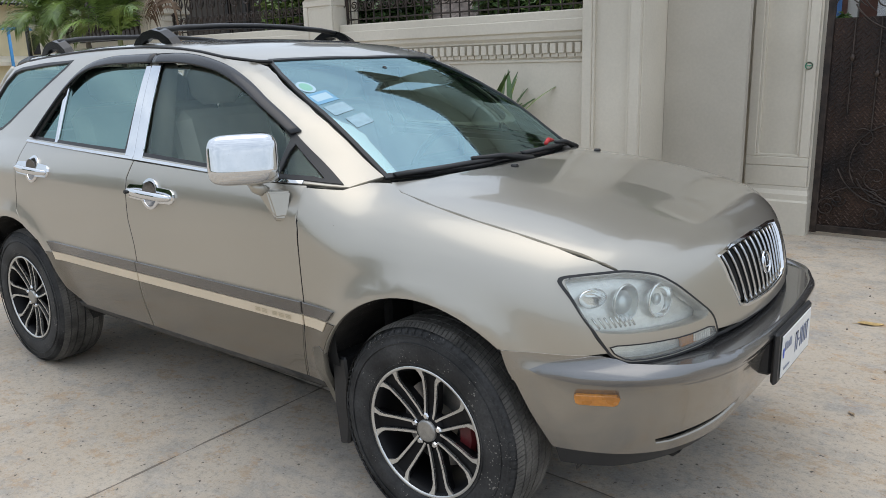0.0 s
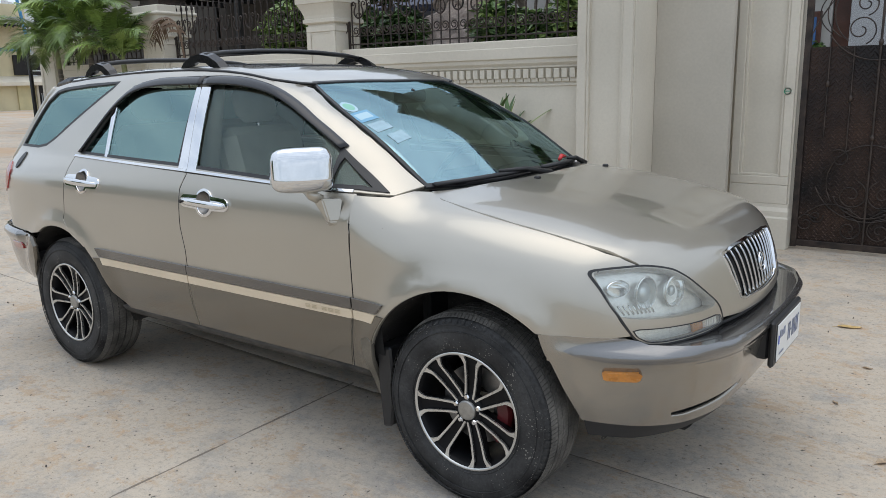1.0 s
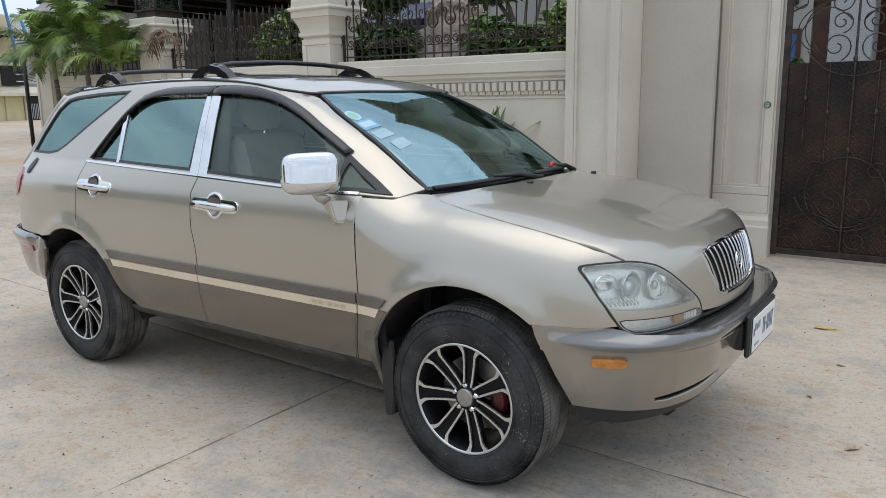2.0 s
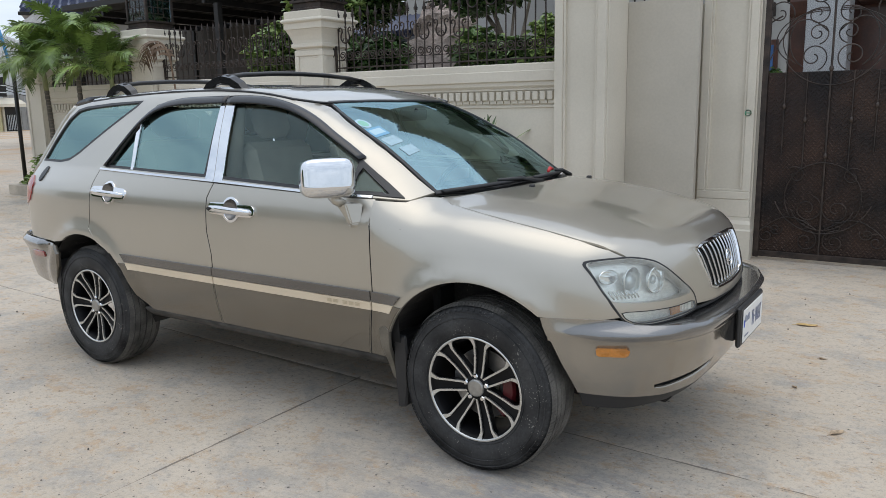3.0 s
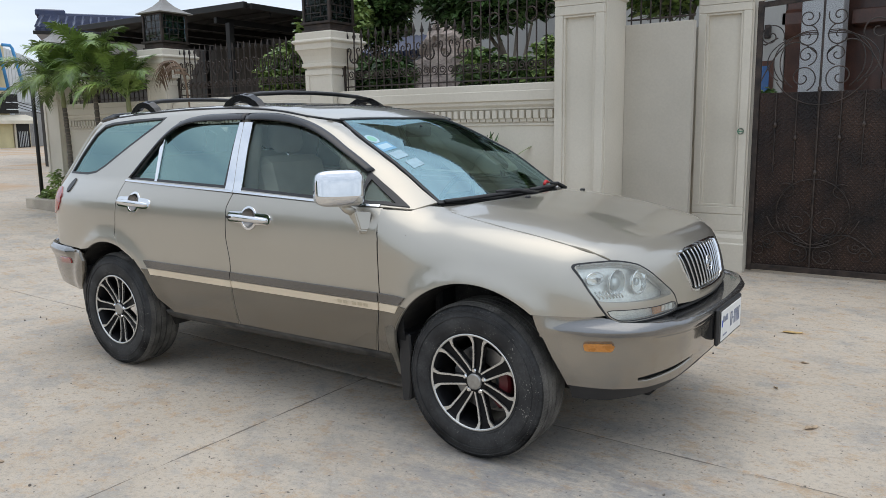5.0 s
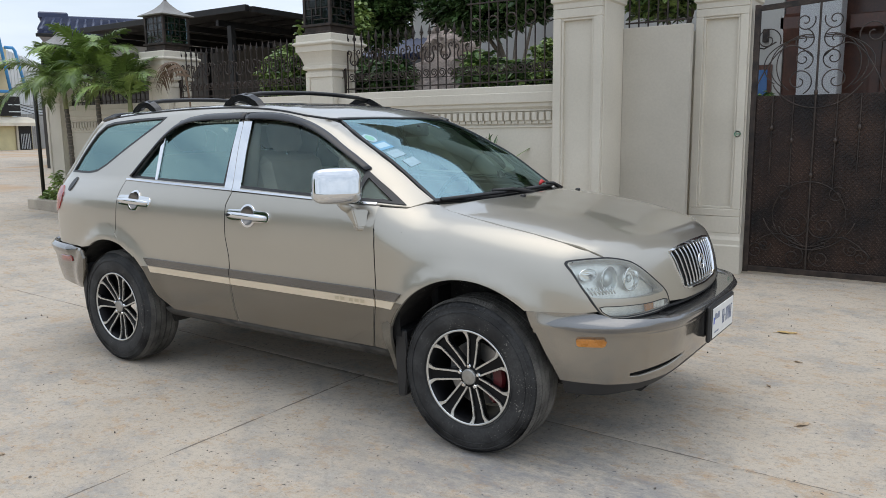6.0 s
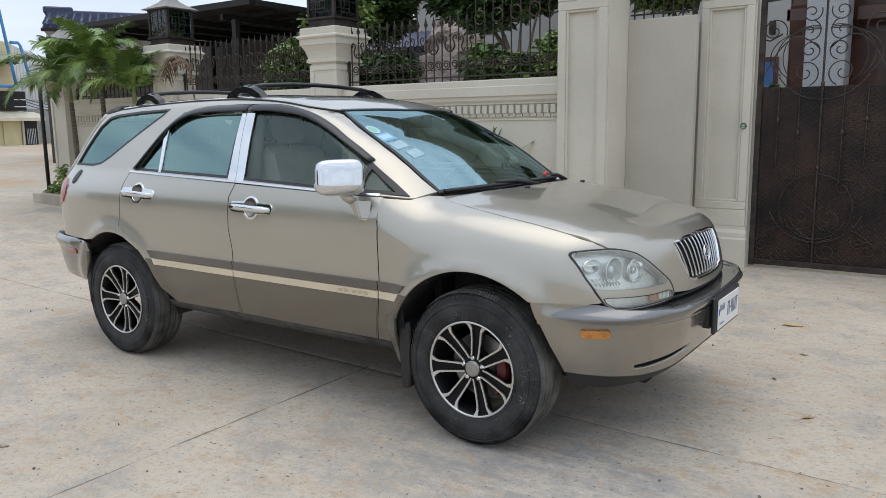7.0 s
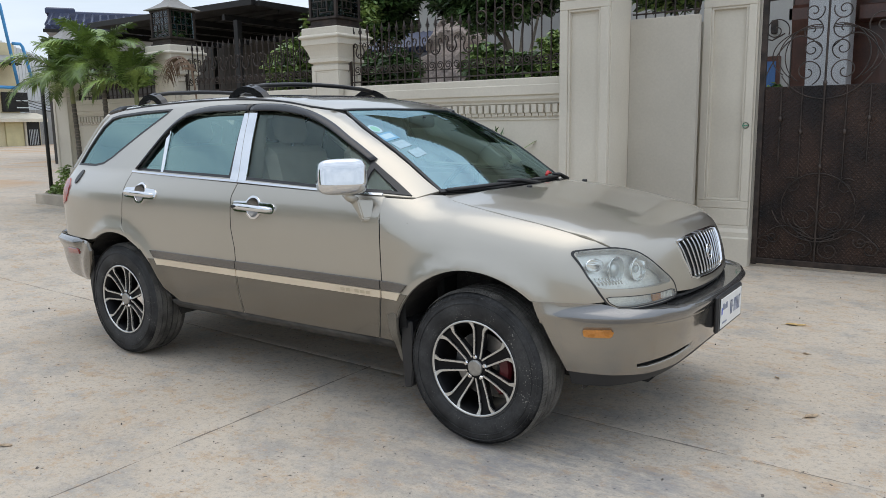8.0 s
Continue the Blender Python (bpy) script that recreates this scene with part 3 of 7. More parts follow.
# a lyre of two C-scrolls round a bar
bm = tube([(.062 * math.sin(a), 0, .392 - .066 * math.cos(a)) for a in [-2.0 + 4.0 * i / 16 for i in range(17)]], .0095, 6)
for s in (-1, 1):
    add_tube(bm, [(s * .056, 0, .420), (s * .042, 0, .448), (s * .046, 0, .482), (s * .068, 0, .496), (s * .088, 0, .482), (s * .084, 0, .458), (s * .068, 0, .460)], [.009, .0085, .0085, .008, .0075, .007, .005], 6)
    add_tube(bm, [(s * .030, 0, .350), (s * .024, 0, .375), (s * .012, 0, .372)], .005, 5)
CLASP = mesh_of("scroll_clasp", bm, IRON)
BIGRING = mesh_of("scroll_ring", tube([(.064 * math.cos(a), 0, .675 + .070 * math.sin(a)) for a in [2 * math.pi * i / 18 for i in range(18)]], .008, 5, True), IRON)
bm = tube(spiral(.0, .190, .045, 0, 1.4, 24, .25), .008, 6)
add_tube(bm, spiral(-.01, .335, .036, math.pi, -1.3, 24, .25), .007, 6)
add_tube(bm, [(.045, 0, .19), (.035, 0, .27), (.026, 0, .335)], .007, 6)
END_SCROLL = mesh_of("end_scroll", bm, IRON)


def fence_bay(x0, x1, tall_from=None, y=3.50, z=1.87):
    f = thing("iron_fence", "dark wrought iron fence with spear tops and scrolls", "fence", "iron fence bays")
    part("rail", box(x0, x1, y - .008, y + .008, z + .045, z + .06, .002), IRON, f)
    part("rail", box(x0, x1, y - .006, y + .006, z + .134, z + .142, .002), IRON, f)
    part("end_scroll", END_SCROLL, IRON, f).location = (x0 - .05, y - .01, z)
    k = int((x1 - x0) / .108)
    step = (x1 - x0) / k
    for i in range(k):
        x = x0 + step * (i + .5)
        tall = tall_from is not None and x > tall_from
        part("bar", SPEAR_TALL if tall else SPEAR, IRON, f).location = (x, y, z)
        part("scroll_ring", RING, IRON, f).location = (x + step / 2, y, z)
        if tall:
            if i % 2 == 0:
                part("scroll_ring", BIGRING, IRON, f).location = (x + step / 2, y - .006, z - .03 + .05 * (x - tall_from))
        elif i % 4 == 1:
            part("scroll_clasp", CLASP, IRON, f).location = (x, y - .010, z)
        elif i % 4 == 3:
            part("scroll_clasp", CLASP, IRON, f).location = (x, y - .010, z - .02)
    for x in (x0 + .01, x1 - .01):
        for h in (.0,):
            part("foot", box(x - .012, x + .012, y - .012, y + .012, z - .005, z + .30, .002), IRON, f)
    if tall_from is not None:
        part("rail", box(tall_from, x1, y - .008, y + .008, z + .86, z + .875, .002), IRON, f)
    return f


fence_bay(-3.19, -.37, -1.45)
fence_bay(-6.29, -3.64)
fence_bay(-9.06, -6.73)


def tall_post(name, x0, x1, y0, y1, inner_x, label):
    """A tall rendered pier with a framed panel to the street and a moulded cap."""
    p = thing(name, label, "pillar", "tall gate piers")
    part("shaft", box(x0 + .012, x1, y0 + .045, y1, 0, 2.62, .005), WALL, p)
    part("front_frame", framed_face(bmesh.new(), x0, x1 - .012, .56, 2.56, y0, inner_x, .05), WALL, p)
    part("top_band", box(x0, x1 - .012, y0, y0 + .05, 2.562, 2.62, .004), WALL, p)
    part("lower_block", box(x0, x1 - .012, y0, y0 + .05, .395, .558, .004), WALL, p)
    part("plinth", add_loft_square(bmesh.new(), [(x0 - h, x1 + h * .4, y0 - h, y0 + .06, z) for h, z in ((.045, 0), (.045, .27), (.030, .285), (.028, .33), (.006, .365), (.004, .394))]), WALL, p)
    lv = [(.0, 2.615), (.018, 2.63), (.018, 2.66), (.045, 2.70), (.06, 2.72), (.06, 2.78), (.085, 2.80), (.085, 2.84), (.06, 2.86), (.055, 2.93)]
    part("cap", add_loft_square(bmesh.new(), [(x0 - h, x1 + h, y0 - h, y1 + h, z) for h, z in lv]), WALL, p)
    return p


tall_post("gate_pier", -.36, .155, 3.33, 3.86, .085, "tall cream rendered pier with recessed panel beside garden wall")
tall_post("gate_pier", .768, 1.272, 4.16, 4.62, .075, "tall cream rendered gate pier with recessed panel beside iron gate")
tall_post("gate_pier", 4.42, 4.92, 4.16, 4.62, .075, "tall cream rendered gate pier beside iron gate")
w = thing("wall_recess", "plain cream rendered wall between two piers", "wall", kind="structure")
# same render as the piers, with the recess's shade put into its colour
part("wall_body", box(.156, .822, 3.84, 3.92, 0, 2.40, .004), WALL_DIM, w)
part("wall_return", box(.50, .767, 4.46, 4.60, 0, 2.40, .004), WALL, w)
f = thing("iron_fence", "short wrought iron fence on top of a plain wall", "fence", "iron fence bays")
part("rail", box(.16, .82, 3.875, 3.89, 2.44, 2.455, .002), IRON, f)
for i in range(7):
    part("bar", SPEAR, IRON, f).location = (.20 + .095 * i, 3.88, 2.395)
w = thing("wall_east", "plain cream rendered garden wall", "wall", kind="structure")
part("wall_body", box(4.93, 16, 3.9, 4.1, 0, 2.4, .004), WALL, w)
# green mark on the pier
bm = lathe([(.030, 4.156), (.030, 4.160), (.022, 4.160), (.022, 4.156)], 20)
add_box(bm, -.018, .018, 4.156, 4.159, -.004, .004)
ob = solo("round_sticker", bm, plain("green_print", (.05, .28, .17), .6), "small round green printed mark on pier", "sticker")
ob.location = (1.207, 0, 1.365)


# ---- iron gate ----
def gate_leaf(mirror):
    g = thing("iron_gate", "brown wrought iron gate leaf with tread plate and scrolls", "gate", "gate leaves")
    y, x0, x1 = 4.24, 1.30, 2.86
    q = (lambda bm: bmesh.ops.transform(bm, matrix=Matrix.Translation((5.74, 0, 0)) @ Matrix.Diagonal((-1, 1, 1, 1)), verts=bm.verts) if mirror else None)

    def add(name, bm, material, smooth=False):
        q(bm)
        return part(name, bm, material, g, smooth=smooth)

    add("stile", box(x0, x0 + .05, y - .025, y + .025, .02, 2.56, .003), IRON)
    add("stile", box(x1 - .05, x1, y - .025, y + .025, .02, 2.66, .003), IRON)
    add("bottom_rail", box(x0 + .05, x1 - .05, y - .022, y + .022, .03, .085, .003), IRON)
    add("top_rail", prism([(x0 + .05, 2.505), (x0 + .05, 2.55), (x1 - .05, 2.64), (x1 - .05, 2.595)], "y", y - .022, y + .022), IRON)
    add("plate", box(x0 + .05, x1 - .05, y + .004, y + .012, .085, 1.72, .001), GATE_PLATE)
    # raised lozenges of the tread plate
    tb, rng, i = bmesh.new(), random.Random(9), 0
    verts, faces = [], []
    z = .10
    while z < 1.71:
        x, j = x0 + .068 + (.017 if i % 2 else 0), 0
        while x < x1 - .06:
            a = radians(42 if (i + j) % 2 else -42) + rng.uniform(-.05, .05)
            c, s, b = math.cos(a), math.sin(a), len(verts)
            for u, v, d in ((-.020, 0, 0), (0, -.0062, 0), (.020, 0, 0), (0, .0062, 0), (-.012, 0, -.006), (.012, 0, -.006)):
                verts.append((x + u * c - v * s, y + .0045 + d, z + u * s + v * c))
            faces += [(b, b + 1, b + 4), (b + 1, b + 2, b + 5), (b + 1, b + 5, b + 4), (b + 2, b + 3, b + 5), (b + 3, b, b + 4), (b + 3, b + 4, b + 5)]
            x, j = x + .034, j + 1
        z += .022
        i += 1
    me = bpy.data.meshes.new("tread_pattern")
    if mirror:
        verts = [(5.74 - a, b, c) for a, b, c in verts]
    me.from_pydata(verts, [], faces)
    me.materials.append(TREAD)
    tagged(part("tread_pattern", me, TREAD, g), kind="stuff")
    cx = 1.865
    add("upright", tube([(cx, y - .012, .085), (cx, y - .012, 2.55)], .010, 8), GATE_IRON)
    for x, z0, z1 in ((1.50, .98, 1.72), (1.68, .86, 1.72), (2.05, .84, 1.72), (2.24, 1.02, 1.72), (2.44, .86, 1.72), (2.66, .98, 1.72)):
        add("upright", tube([(x, y - .010, z0), (x, y - .010, z1)], .0075, 6), GATE_IRON)
    for x, z in ((cx, .98), (cx, 1.74), (1.68, 1.30), (2.05, 1.30), (2.24, 1.42), (1.50, 1.42)):
        o = add("collar", lathe([(0, -.03), (.014, -.022), (.02, 0), (.014, .022), (0, .03)], 8, "z"), GATE_IRON, True)
        o.location = (-x if mirror else x, y - .014, z)
    # scrolls: centre, radius, start and turns, for both halves of the leaf
    half = [(-.135, 2.21, .105, 1.3, -1.35), (-.125, 2.045, .095, -1.4, 1.45), (-.155, 1.845, .125, -1.2, 1.4), (-.44, 2.235, .12, -.4, 1.35), (-.125, 2.38, .09, .4, -1.4), (-.120, .50, .130, 1.2, -1.55), (-.115, .205, .105, 1.6, -1.5),
            (-.455, .235, .085, .3, 1.5), (-.375, .30, .06, .3, -1.4), (-.135, .345, .050, 2.4, -1.3), (-.23, .80, .085, 2.4, -1.2)]
    for dx, z, r, a, t in half:
        for s in (-1, 1):
            pts = [(cx + s * p[0] * 1.0, y - .014, p[2]) for p in spiral(dx, z, r, a, t, 30, .16)]
            if all(x0 + .03 < p[0] < x1 - .03 for p in pts):
                add("scroll", tube(pts, .0055, 6), GATE_IRON, True)
    for r, z, a0, a1, n in ((.43, 2.03, -150, -30, 2), (.315, .605, -40, 220, 1), (.42, .70, 200, 340, 2), (.27, .58, 200, 340, 1)):
        add("hoop", tube([(p[0], y - .016, p[1]) for p in arc(cx, z, r, a0, a1, 26)], .0055, 6), GATE_IRON, True)
    for s in (-1, 1):
        # a fan of bows that leave the upright and fall to the plate
        for k in range(3):
            pts = [(cx + s * (.10 + (.25 + .055 * k) * math.cos(a)), y - .015, 1.99 + (.27 - .015 * k) * math.sin(a)) for a in [1.75 - (2.75 - .12 * k) * i / 22 for i in range(23)]]
            add("bow", tube(pts, .0048, 6), GATE_IRON, True)
        pts = [(cx + s * (.02 + .53 * t), y - .015, .305 + .17 * math.sin(2.9 * t) - .12 * t) for t in [i / 16 for i in range(17)]]
        add("scroll", tube(pts, .0055, 6), GATE_IRON, True)
        pts = [(cx + s * (.04 + .52 * t), y - .015, 2.05 - .34 * t * t + .18 * math.sin(3.1 * t)) for t in [i / 16 for i in range(17)]]
        add("scroll", tube(pts, .0055, 6), GATE_IRON, True)
    pts = [(2.42 + .28 * t, y - .015, 2.28 + .10 * math.sin(5 * t)) for t in [i / 14 for i in range(15)]]
    add("scroll", tube(pts, .0055, 6), GATE_IRON, True)
    return g


gate_leaf(False)
gate_leaf(True)


# ---- the car: body surfaces ----
def curve(xs, ys):
    """A smooth curve through a few knots, as a function of arrays."""
    xs, ys = np.array(xs, float), np.array(ys, float)
    d = np.gradient(ys, xs)
    X = np.linspace(xs[0], xs[-1], 300)
    i = np.clip(np.searchsorted(xs, X, side="right") - 1, 0, len(xs) - 2)
    h = xs[i + 1] - xs[i]
    s = (X - xs[i]) / h
    Y = (1 + 2 * s) * (1 - s) ** 2 * ys[i] + s * (1 - s) ** 2 * h * d[i] + s * s * (3 - 2 * s) * ys[i + 1] + s * s * (s - 1) * h * d[i + 1]
    return lambda v: np.interp(v, X, Y)


def smax(a, b, k):
    h = np.maximum(k - np.abs(a - b), 0) / k
    return np.maximum(a, b) + h * h * k / 4


LOWER = curve([.2, .32, .45, .55, .65, .80, .93, 1.02, 1.09, 1.16], [.745, .808, .853, .876, .886, .895, .898, .890, .872, .855])
UPPER = curve([1.0, 1.09, 1.233, 1.40, 1.522, 1.65], [.90, .868, .803, .718, .645, .55])
NOSE_IN = curve([.9, 1.1, 1.308, 1.5, 1.65, 1.774, 1.9, 2.1], [0, 0, .0, .016, .045, .075, .11, .18])
TAIL_IN = curve([.2, .5, 1.1, 1.5, 1.7, 1.85, 2.0, 2.15, 2.3, 2.5], [0, 0, .006, .012, .024, .042, .072, .118, .185, .30])
TAIL_UP = curve([.2, .5, 1.1, 1.8, 2.3], [0, .005, .03, .08, .12])
FRONT_UP = curve([.3, .55, .8, 1.0, 1.2], [0, .005, .035, .09, .16])
HOOD = curve([.6, .8, .92, 1.0, 1.1, 1.2, 1.4, 1.6, 1.8, 1.95, 2.1], [1.30, 1.235, 1.165, 1.128, 1.112, 1.105, 1.084, 1.05, 1.0, .955, .90])
ROOF = curve([-2.2, -1.9, -1.6, -1.2, -.8, -.4, 0, .15, .3, .6], [1.50, 1.55, 1.577, 1.598, 1.608, 1.606, 1.582, 1.562, 1.532, 1.455])
NOSE = curve([.2, .60, .70, .80, .88, .95, 1.1], [2.08, 2.08, 2.08, 2.06, 2.035, 2.01, 1.92])
BUMP = curve([.1, .28, .36, .45, .55, .62, .68, .72], [1.90, 2.0, 2.06, 2.10, 2.125, 2.135, 2.125, 2.09])
TAIL = curve([.2, .5, .62, .75, 1.0, 1.12, 1.30, 1.50, 1.7], [2.25, 2.28, 2.29, 2.29, 2.27, 2.24, 2.12, 1.98, 1.80])


def flare(x, z):
    """The wheel arches swell out towards their lips."""
    out = 0
    for cx, edge, h, wide in ((1.308, .440, .020, .062), (-1.308, .430, .024, .070)):
        out = out + h * np.exp(-(np.maximum(np.hypot(x - cx, z - .355) - edge, 0) / wide) ** 2)
    k = np.clip((z - .36) / .12, 0, 1)
    return out * k * k * (3 - 2 * k)


def side_low(x, z):
    k = np.clip((z - .70) / .25, 0, 1)
    w = np.clip((x - .82) / .30, 0, 1)
    return LOWER(z) - NOSE_IN(x) - TAIL_IN(-x) - .024 * k * k * (3 - 2 * k) * w * w * (3 - 2 * w) + flare(x, z)


def side(x, z):
    """Half the width of doors and greenhouse."""
    k = np.clip((z - 1.03) / .15, 0, 1)
    k = k * k * (3 - 2 * k)
    return (1 - k) * LOWER(z) + k * (UPPER(z) - TAIL_UP(-x) - FRONT_UP(x)) - TAIL_IN(-x) * (1 - .7 * k) + flare(x, z)


def body(x, y, z):
    """Lower body: wings, bonnet and nose; negative inside."""
    y = np.abs(y)
    f = smax(y - side_low(x, z), z - HOOD(x) + .03 * (y / .8) ** 2 + .05 * (y / .8) ** 4, .16)
    f = smax(f, (x - NOSE(z) + .25 * y * y + .25 * y ** 4) * .93, .08)
    return smax(f, -x - TAIL(z) + .12 * y * y, .18)


def cabin(x, y, z):
    """Doors, pillars, glass and roof; negative inside."""
    y = np.abs(y)
    f = smax(y - side(x, z), z - ROOF(x) + .02 * (y / .6) ** 2, .05)
    f = smax(f, (x - 1.10 + 1.42 * (z - 1.10) + .25 * np.abs(z - 1.1) ** 2 + .30 * y * y) * .57 - 9 * (z < 1.0), .20)
    return smax(f, (-x - TAIL(z) + .33 * y * y) * .8, .10)


def bumper(x, y, z):
    y = np.abs(y)
    ridge = .020 * np.exp(-((z - .640) / .032) ** 2)
    f = smax(y - side_low(x, z) - .004 - ridge * np.clip((x - 1.62) / .2, 0, 1), x - BUMP(z) + .13 * y * y - ridge, .34)
    k = np.clip((y - .50) / .20, 0, 1)
    f = smax(f, z - .672 - .062 * k * k * (3 - 2 * k), .05)
    # flush with the wing along the seam
    w = np.clip((z - .628) / .066, 0, 1) * np.clip((y - .58) / .14, 0, 1)
    w = w * w * (3 - 2 * w)
    return (1 - w) * f + w * (body(x, y, z) - .002)


def rear_bumper(x, y, z):
    y = np.abs(y)
    ridge = .022 * np.exp(-((z - .672) / .036) ** 2) * np.clip((-x - 1.70) / .12, 0, 1)
    f = smax(y - side_low(x, z) - .010 - ridge, -x - 2.37 + .9 * np.maximum(.60 - z, 0) ** 2 + .13 * y * y - ridge, .22)
    return smax(f, z - .715, .03)


def settle(f, axis, lo, hi, a, b):
    """Places on f = 0 along one axis from lo (inside) to hi (outside), for arrays of the two other coordinates; "p": outwards from a
    post at the front or rear axle, by degrees and height."""
    lo, hi = np.full(len(a), float(lo)), np.full(len(a), float(hi))
    def spot(m):
        if axis == "p":
            return 1.3 + m * np.cos(np.radians(a)), m * np.sin(np.radians(a)), b
        if axis == "q":
            return -1.4 - m * np.cos(np.radians(a)), m * np.sin(np.radians(a)), b
        return {"x": (m, a, b), "y": (a, m, b), "z": (a, b, m)}[axis]
    for _ in range(36):
        m = (lo + hi) / 2
        out = f(*spot(m)) > 0
        hi, lo = np.where(out, m, hi), np.where(out, lo, m)
    return np.stack(np.broadcast_arrays(*spot((lo + hi) / 2)), 1)


from mathutils.geometry import delaunay_2d_cdt


def inside(p, poly):
    x, y = p
    hit = False
    for (x0, y0), (x1, y1) in zip(poly, poly[1:] + poly[:1]):
        if (y0 > y) != (y1 > y) and x < (x1 - x0) * (y - y0) / (y1 - y0) + x0:
            hit = not hit
    return hit


def dense(poly, step, units):
    out = []
    for (x0, y0), (x1, y1) in zip(poly, poly[1:] + poly[:1]):
        k = max(1, math.ceil(math.hypot((x1 - x0) / units, y1 - y0) / step))
        out += [(x0 + (x1 - x0) * i / k, y0 + (y1 - y0) * i / k) for i in range(k)]
    return out


RANGE = {"y": (0, -1.3), "z": (.3, 2.0), "x": (.8, 2.6), "p": (.05, 1.6), "q": (.05, 1.6), "t": (-1.0, -2.7)}


def skin(f, axis, outline, holes=(), step=.045, thick=.018, lift=0.0, mirror=False, seam=None):
    """A panel on the surface f, cut to an outline in the plane seen along axis, with an edge turned in by thick."""
    units = 55.0 if axis in "pq" else 1.0
    loops = [dense(list(outline), step * .6, units)] + [dense(list(h), step * .6, units) for h in holes]
    pts, edges = [], []
    for lp in loops:
        b = len(pts)
        pts += lp
        edges += [(b + i, b + (i + 1) % len(lp)) for i in range(len(lp))]
    P = np.array(pts)
    (ax, ay), (bx, by) = P.min(0), P.max(0)
    for u in np.arange(ax, bx, step * units):
        for v in np.arange(ay, by, step):
            if np.min(np.hypot((P[:, 0] - u) / units, P[:, 1] - v)) > .4 * step and inside((u, v), loops[0]) and not any(inside((u, v), h) for h in loops[1:]):
                pts.append((float(u), float(v)))
    scaled = [Vector((p[0] / units, p[1])) for p in pts]
    vs, _, fs, *_ = delaunay_2d_cdt(scaled, edges, [], 0, 1e-5)
    vs = [(v.x * units, v.y) for v in vs]
    tris = []
    for t in fs:
        c = (sum(vs[i][0] for i in t) / 3, sum(vs[i][1] for i in t) / 3)
        if inside(c, loops[0]) and not any(inside(c, h) for h in loops[1:]):
            tris.append(tuple(t))
    A = np.array(vs)
    lo, hi = RANGE[axis]
    X = settle(f, "x" if axis == "t" else axis, lo, hi, A[:, 0], A[:, 1])
    e = 1e-3
    N = np.stack([f(X[:, 0] + d[0], X[:, 1] + d[1], X[:, 2] + d[2]) - f(X[:, 0] - d[0], X[:, 1] - d[1], X[:, 2] - d[2]) for d in ((e, 0, 0), (0, e, 0), (0, 0, e))], 1)
    N /= np.linalg.norm(N, axis=1)[:, None] + 1e-9
    X = X + N * lift
    verts, normals, faces = [tuple(p) for p in X], [tuple(n) for n in N], []
    count = {}
    for t in tris:
        a, b, c = (Vector(verts[i]) for i in t)
        t = t if (b - a).cross(c - a).dot(Vector(normals[t[0]])) > 0 else t[::-1]
        faces.append(t)
        for i in range(3):
            k = (t[i], t[(i + 1) % 3])
            count[k] = count.get(k, 0) + 1
    joined = np.zeros(len(X), bool)
    if seam is not None:
        joined = np.array([np.min(np.linalg.norm(seam - p, axis=1)) < .012 for p in X])
    if thick:
        for i, j in list(count):
            if (j, i) not in count and not (joined[i] and joined[j]):
                b = len(verts)
                side_n = (Vector(verts[j]) - Vector(verts[i])).cross(Vector(normals[i])).normalized()
                for q in (i, j):
                    verts.append(verts[q])
                    normals.append(tuple((side_n + Vector(normals[q]) * .7).normalized()))
                for q in (j, i):
                    verts.append(tuple(Vector(verts[q]) - Vector(normals[q]) * thick))
                    normals.append(tuple(side_n))
                faces.append((b + 1, b, b + 3, b + 2))
    if mirror:
        verts = [(x, -y, z) for x, y, z in verts]
        normals = [(x, -y, z) for x, y, z in normals]
        faces = [t[::-1] for t in faces]
    return verts, faces, normals


def skin_mesh(name, skins, material):
    verts, faces, normals = [], [], []
    for v, f, n in skins:
        b = len(verts)
        verts += v
        normals += n
        faces += [tuple(i + b for i in t) for t in f]
    me = bpy.data.meshes.new(name)
    me.from_pydata(verts, [], faces)
    me.polygons.foreach_set("use_smooth", [True] * len(me.polygons))
    me.normals_split_custom_set_from_vertices(normals)
    me.materials.append(material)
    return me


car = thing("car", "champagne beige estate car with chrome mirrors, parked on concrete", "car")


def panel(name, f, axis, outline, material, parent=None, both=True, label="", **kw):
    """A panel of the car; both: its twin on the other flank too. Returns the parts made."""
    made = []
    for mirror in ((False, True) if both else (False,)):
        made.append(part(name, skin_mesh(name, [skin(f, axis, outline, mirror=mirror, **kw)], material), material, parent or car, label))
    return made


def ring(outline, d):
    """An outline moved inwards by d."""
    k, out = len(outline), []
    area = sum(a[0] * b[1] - b[0] * a[1] for a, b in zip(outline, outline[1:] + outline[:1]))
    sgn = 1 if area > 0 else -1
    for i in range(k):
        a, b, c = Vector(outline[i - 1]), Vector(outline[i]), Vector(outline[(i + 1) % k])
        u, v = (b - a).normalized(), (c - b).normalized()
        n = (Vector((-u.y, u.x)) + Vector((-v.y, v.x))) * sgn
        n = n.normalized() / max(.5, n.length / 2)
        out.append((b.x + n.x * d, b.y + n.y * d))
    return out


def mirrored(bm):
    c = bm.copy()
    bmesh.ops.transform(c, matrix=Matrix.Diagonal((1, -1, 1, 1)), verts=c.verts)
    return c


def twin(name, bm, material, parent=None, label="", smooth=False):
    """A part on the near flank and its mirror image on the far one."""
    c = mirrored(bm)
    return [part(name, bm, material, parent or car, label, smooth), part(name, c, material, parent or car, label, smooth)]


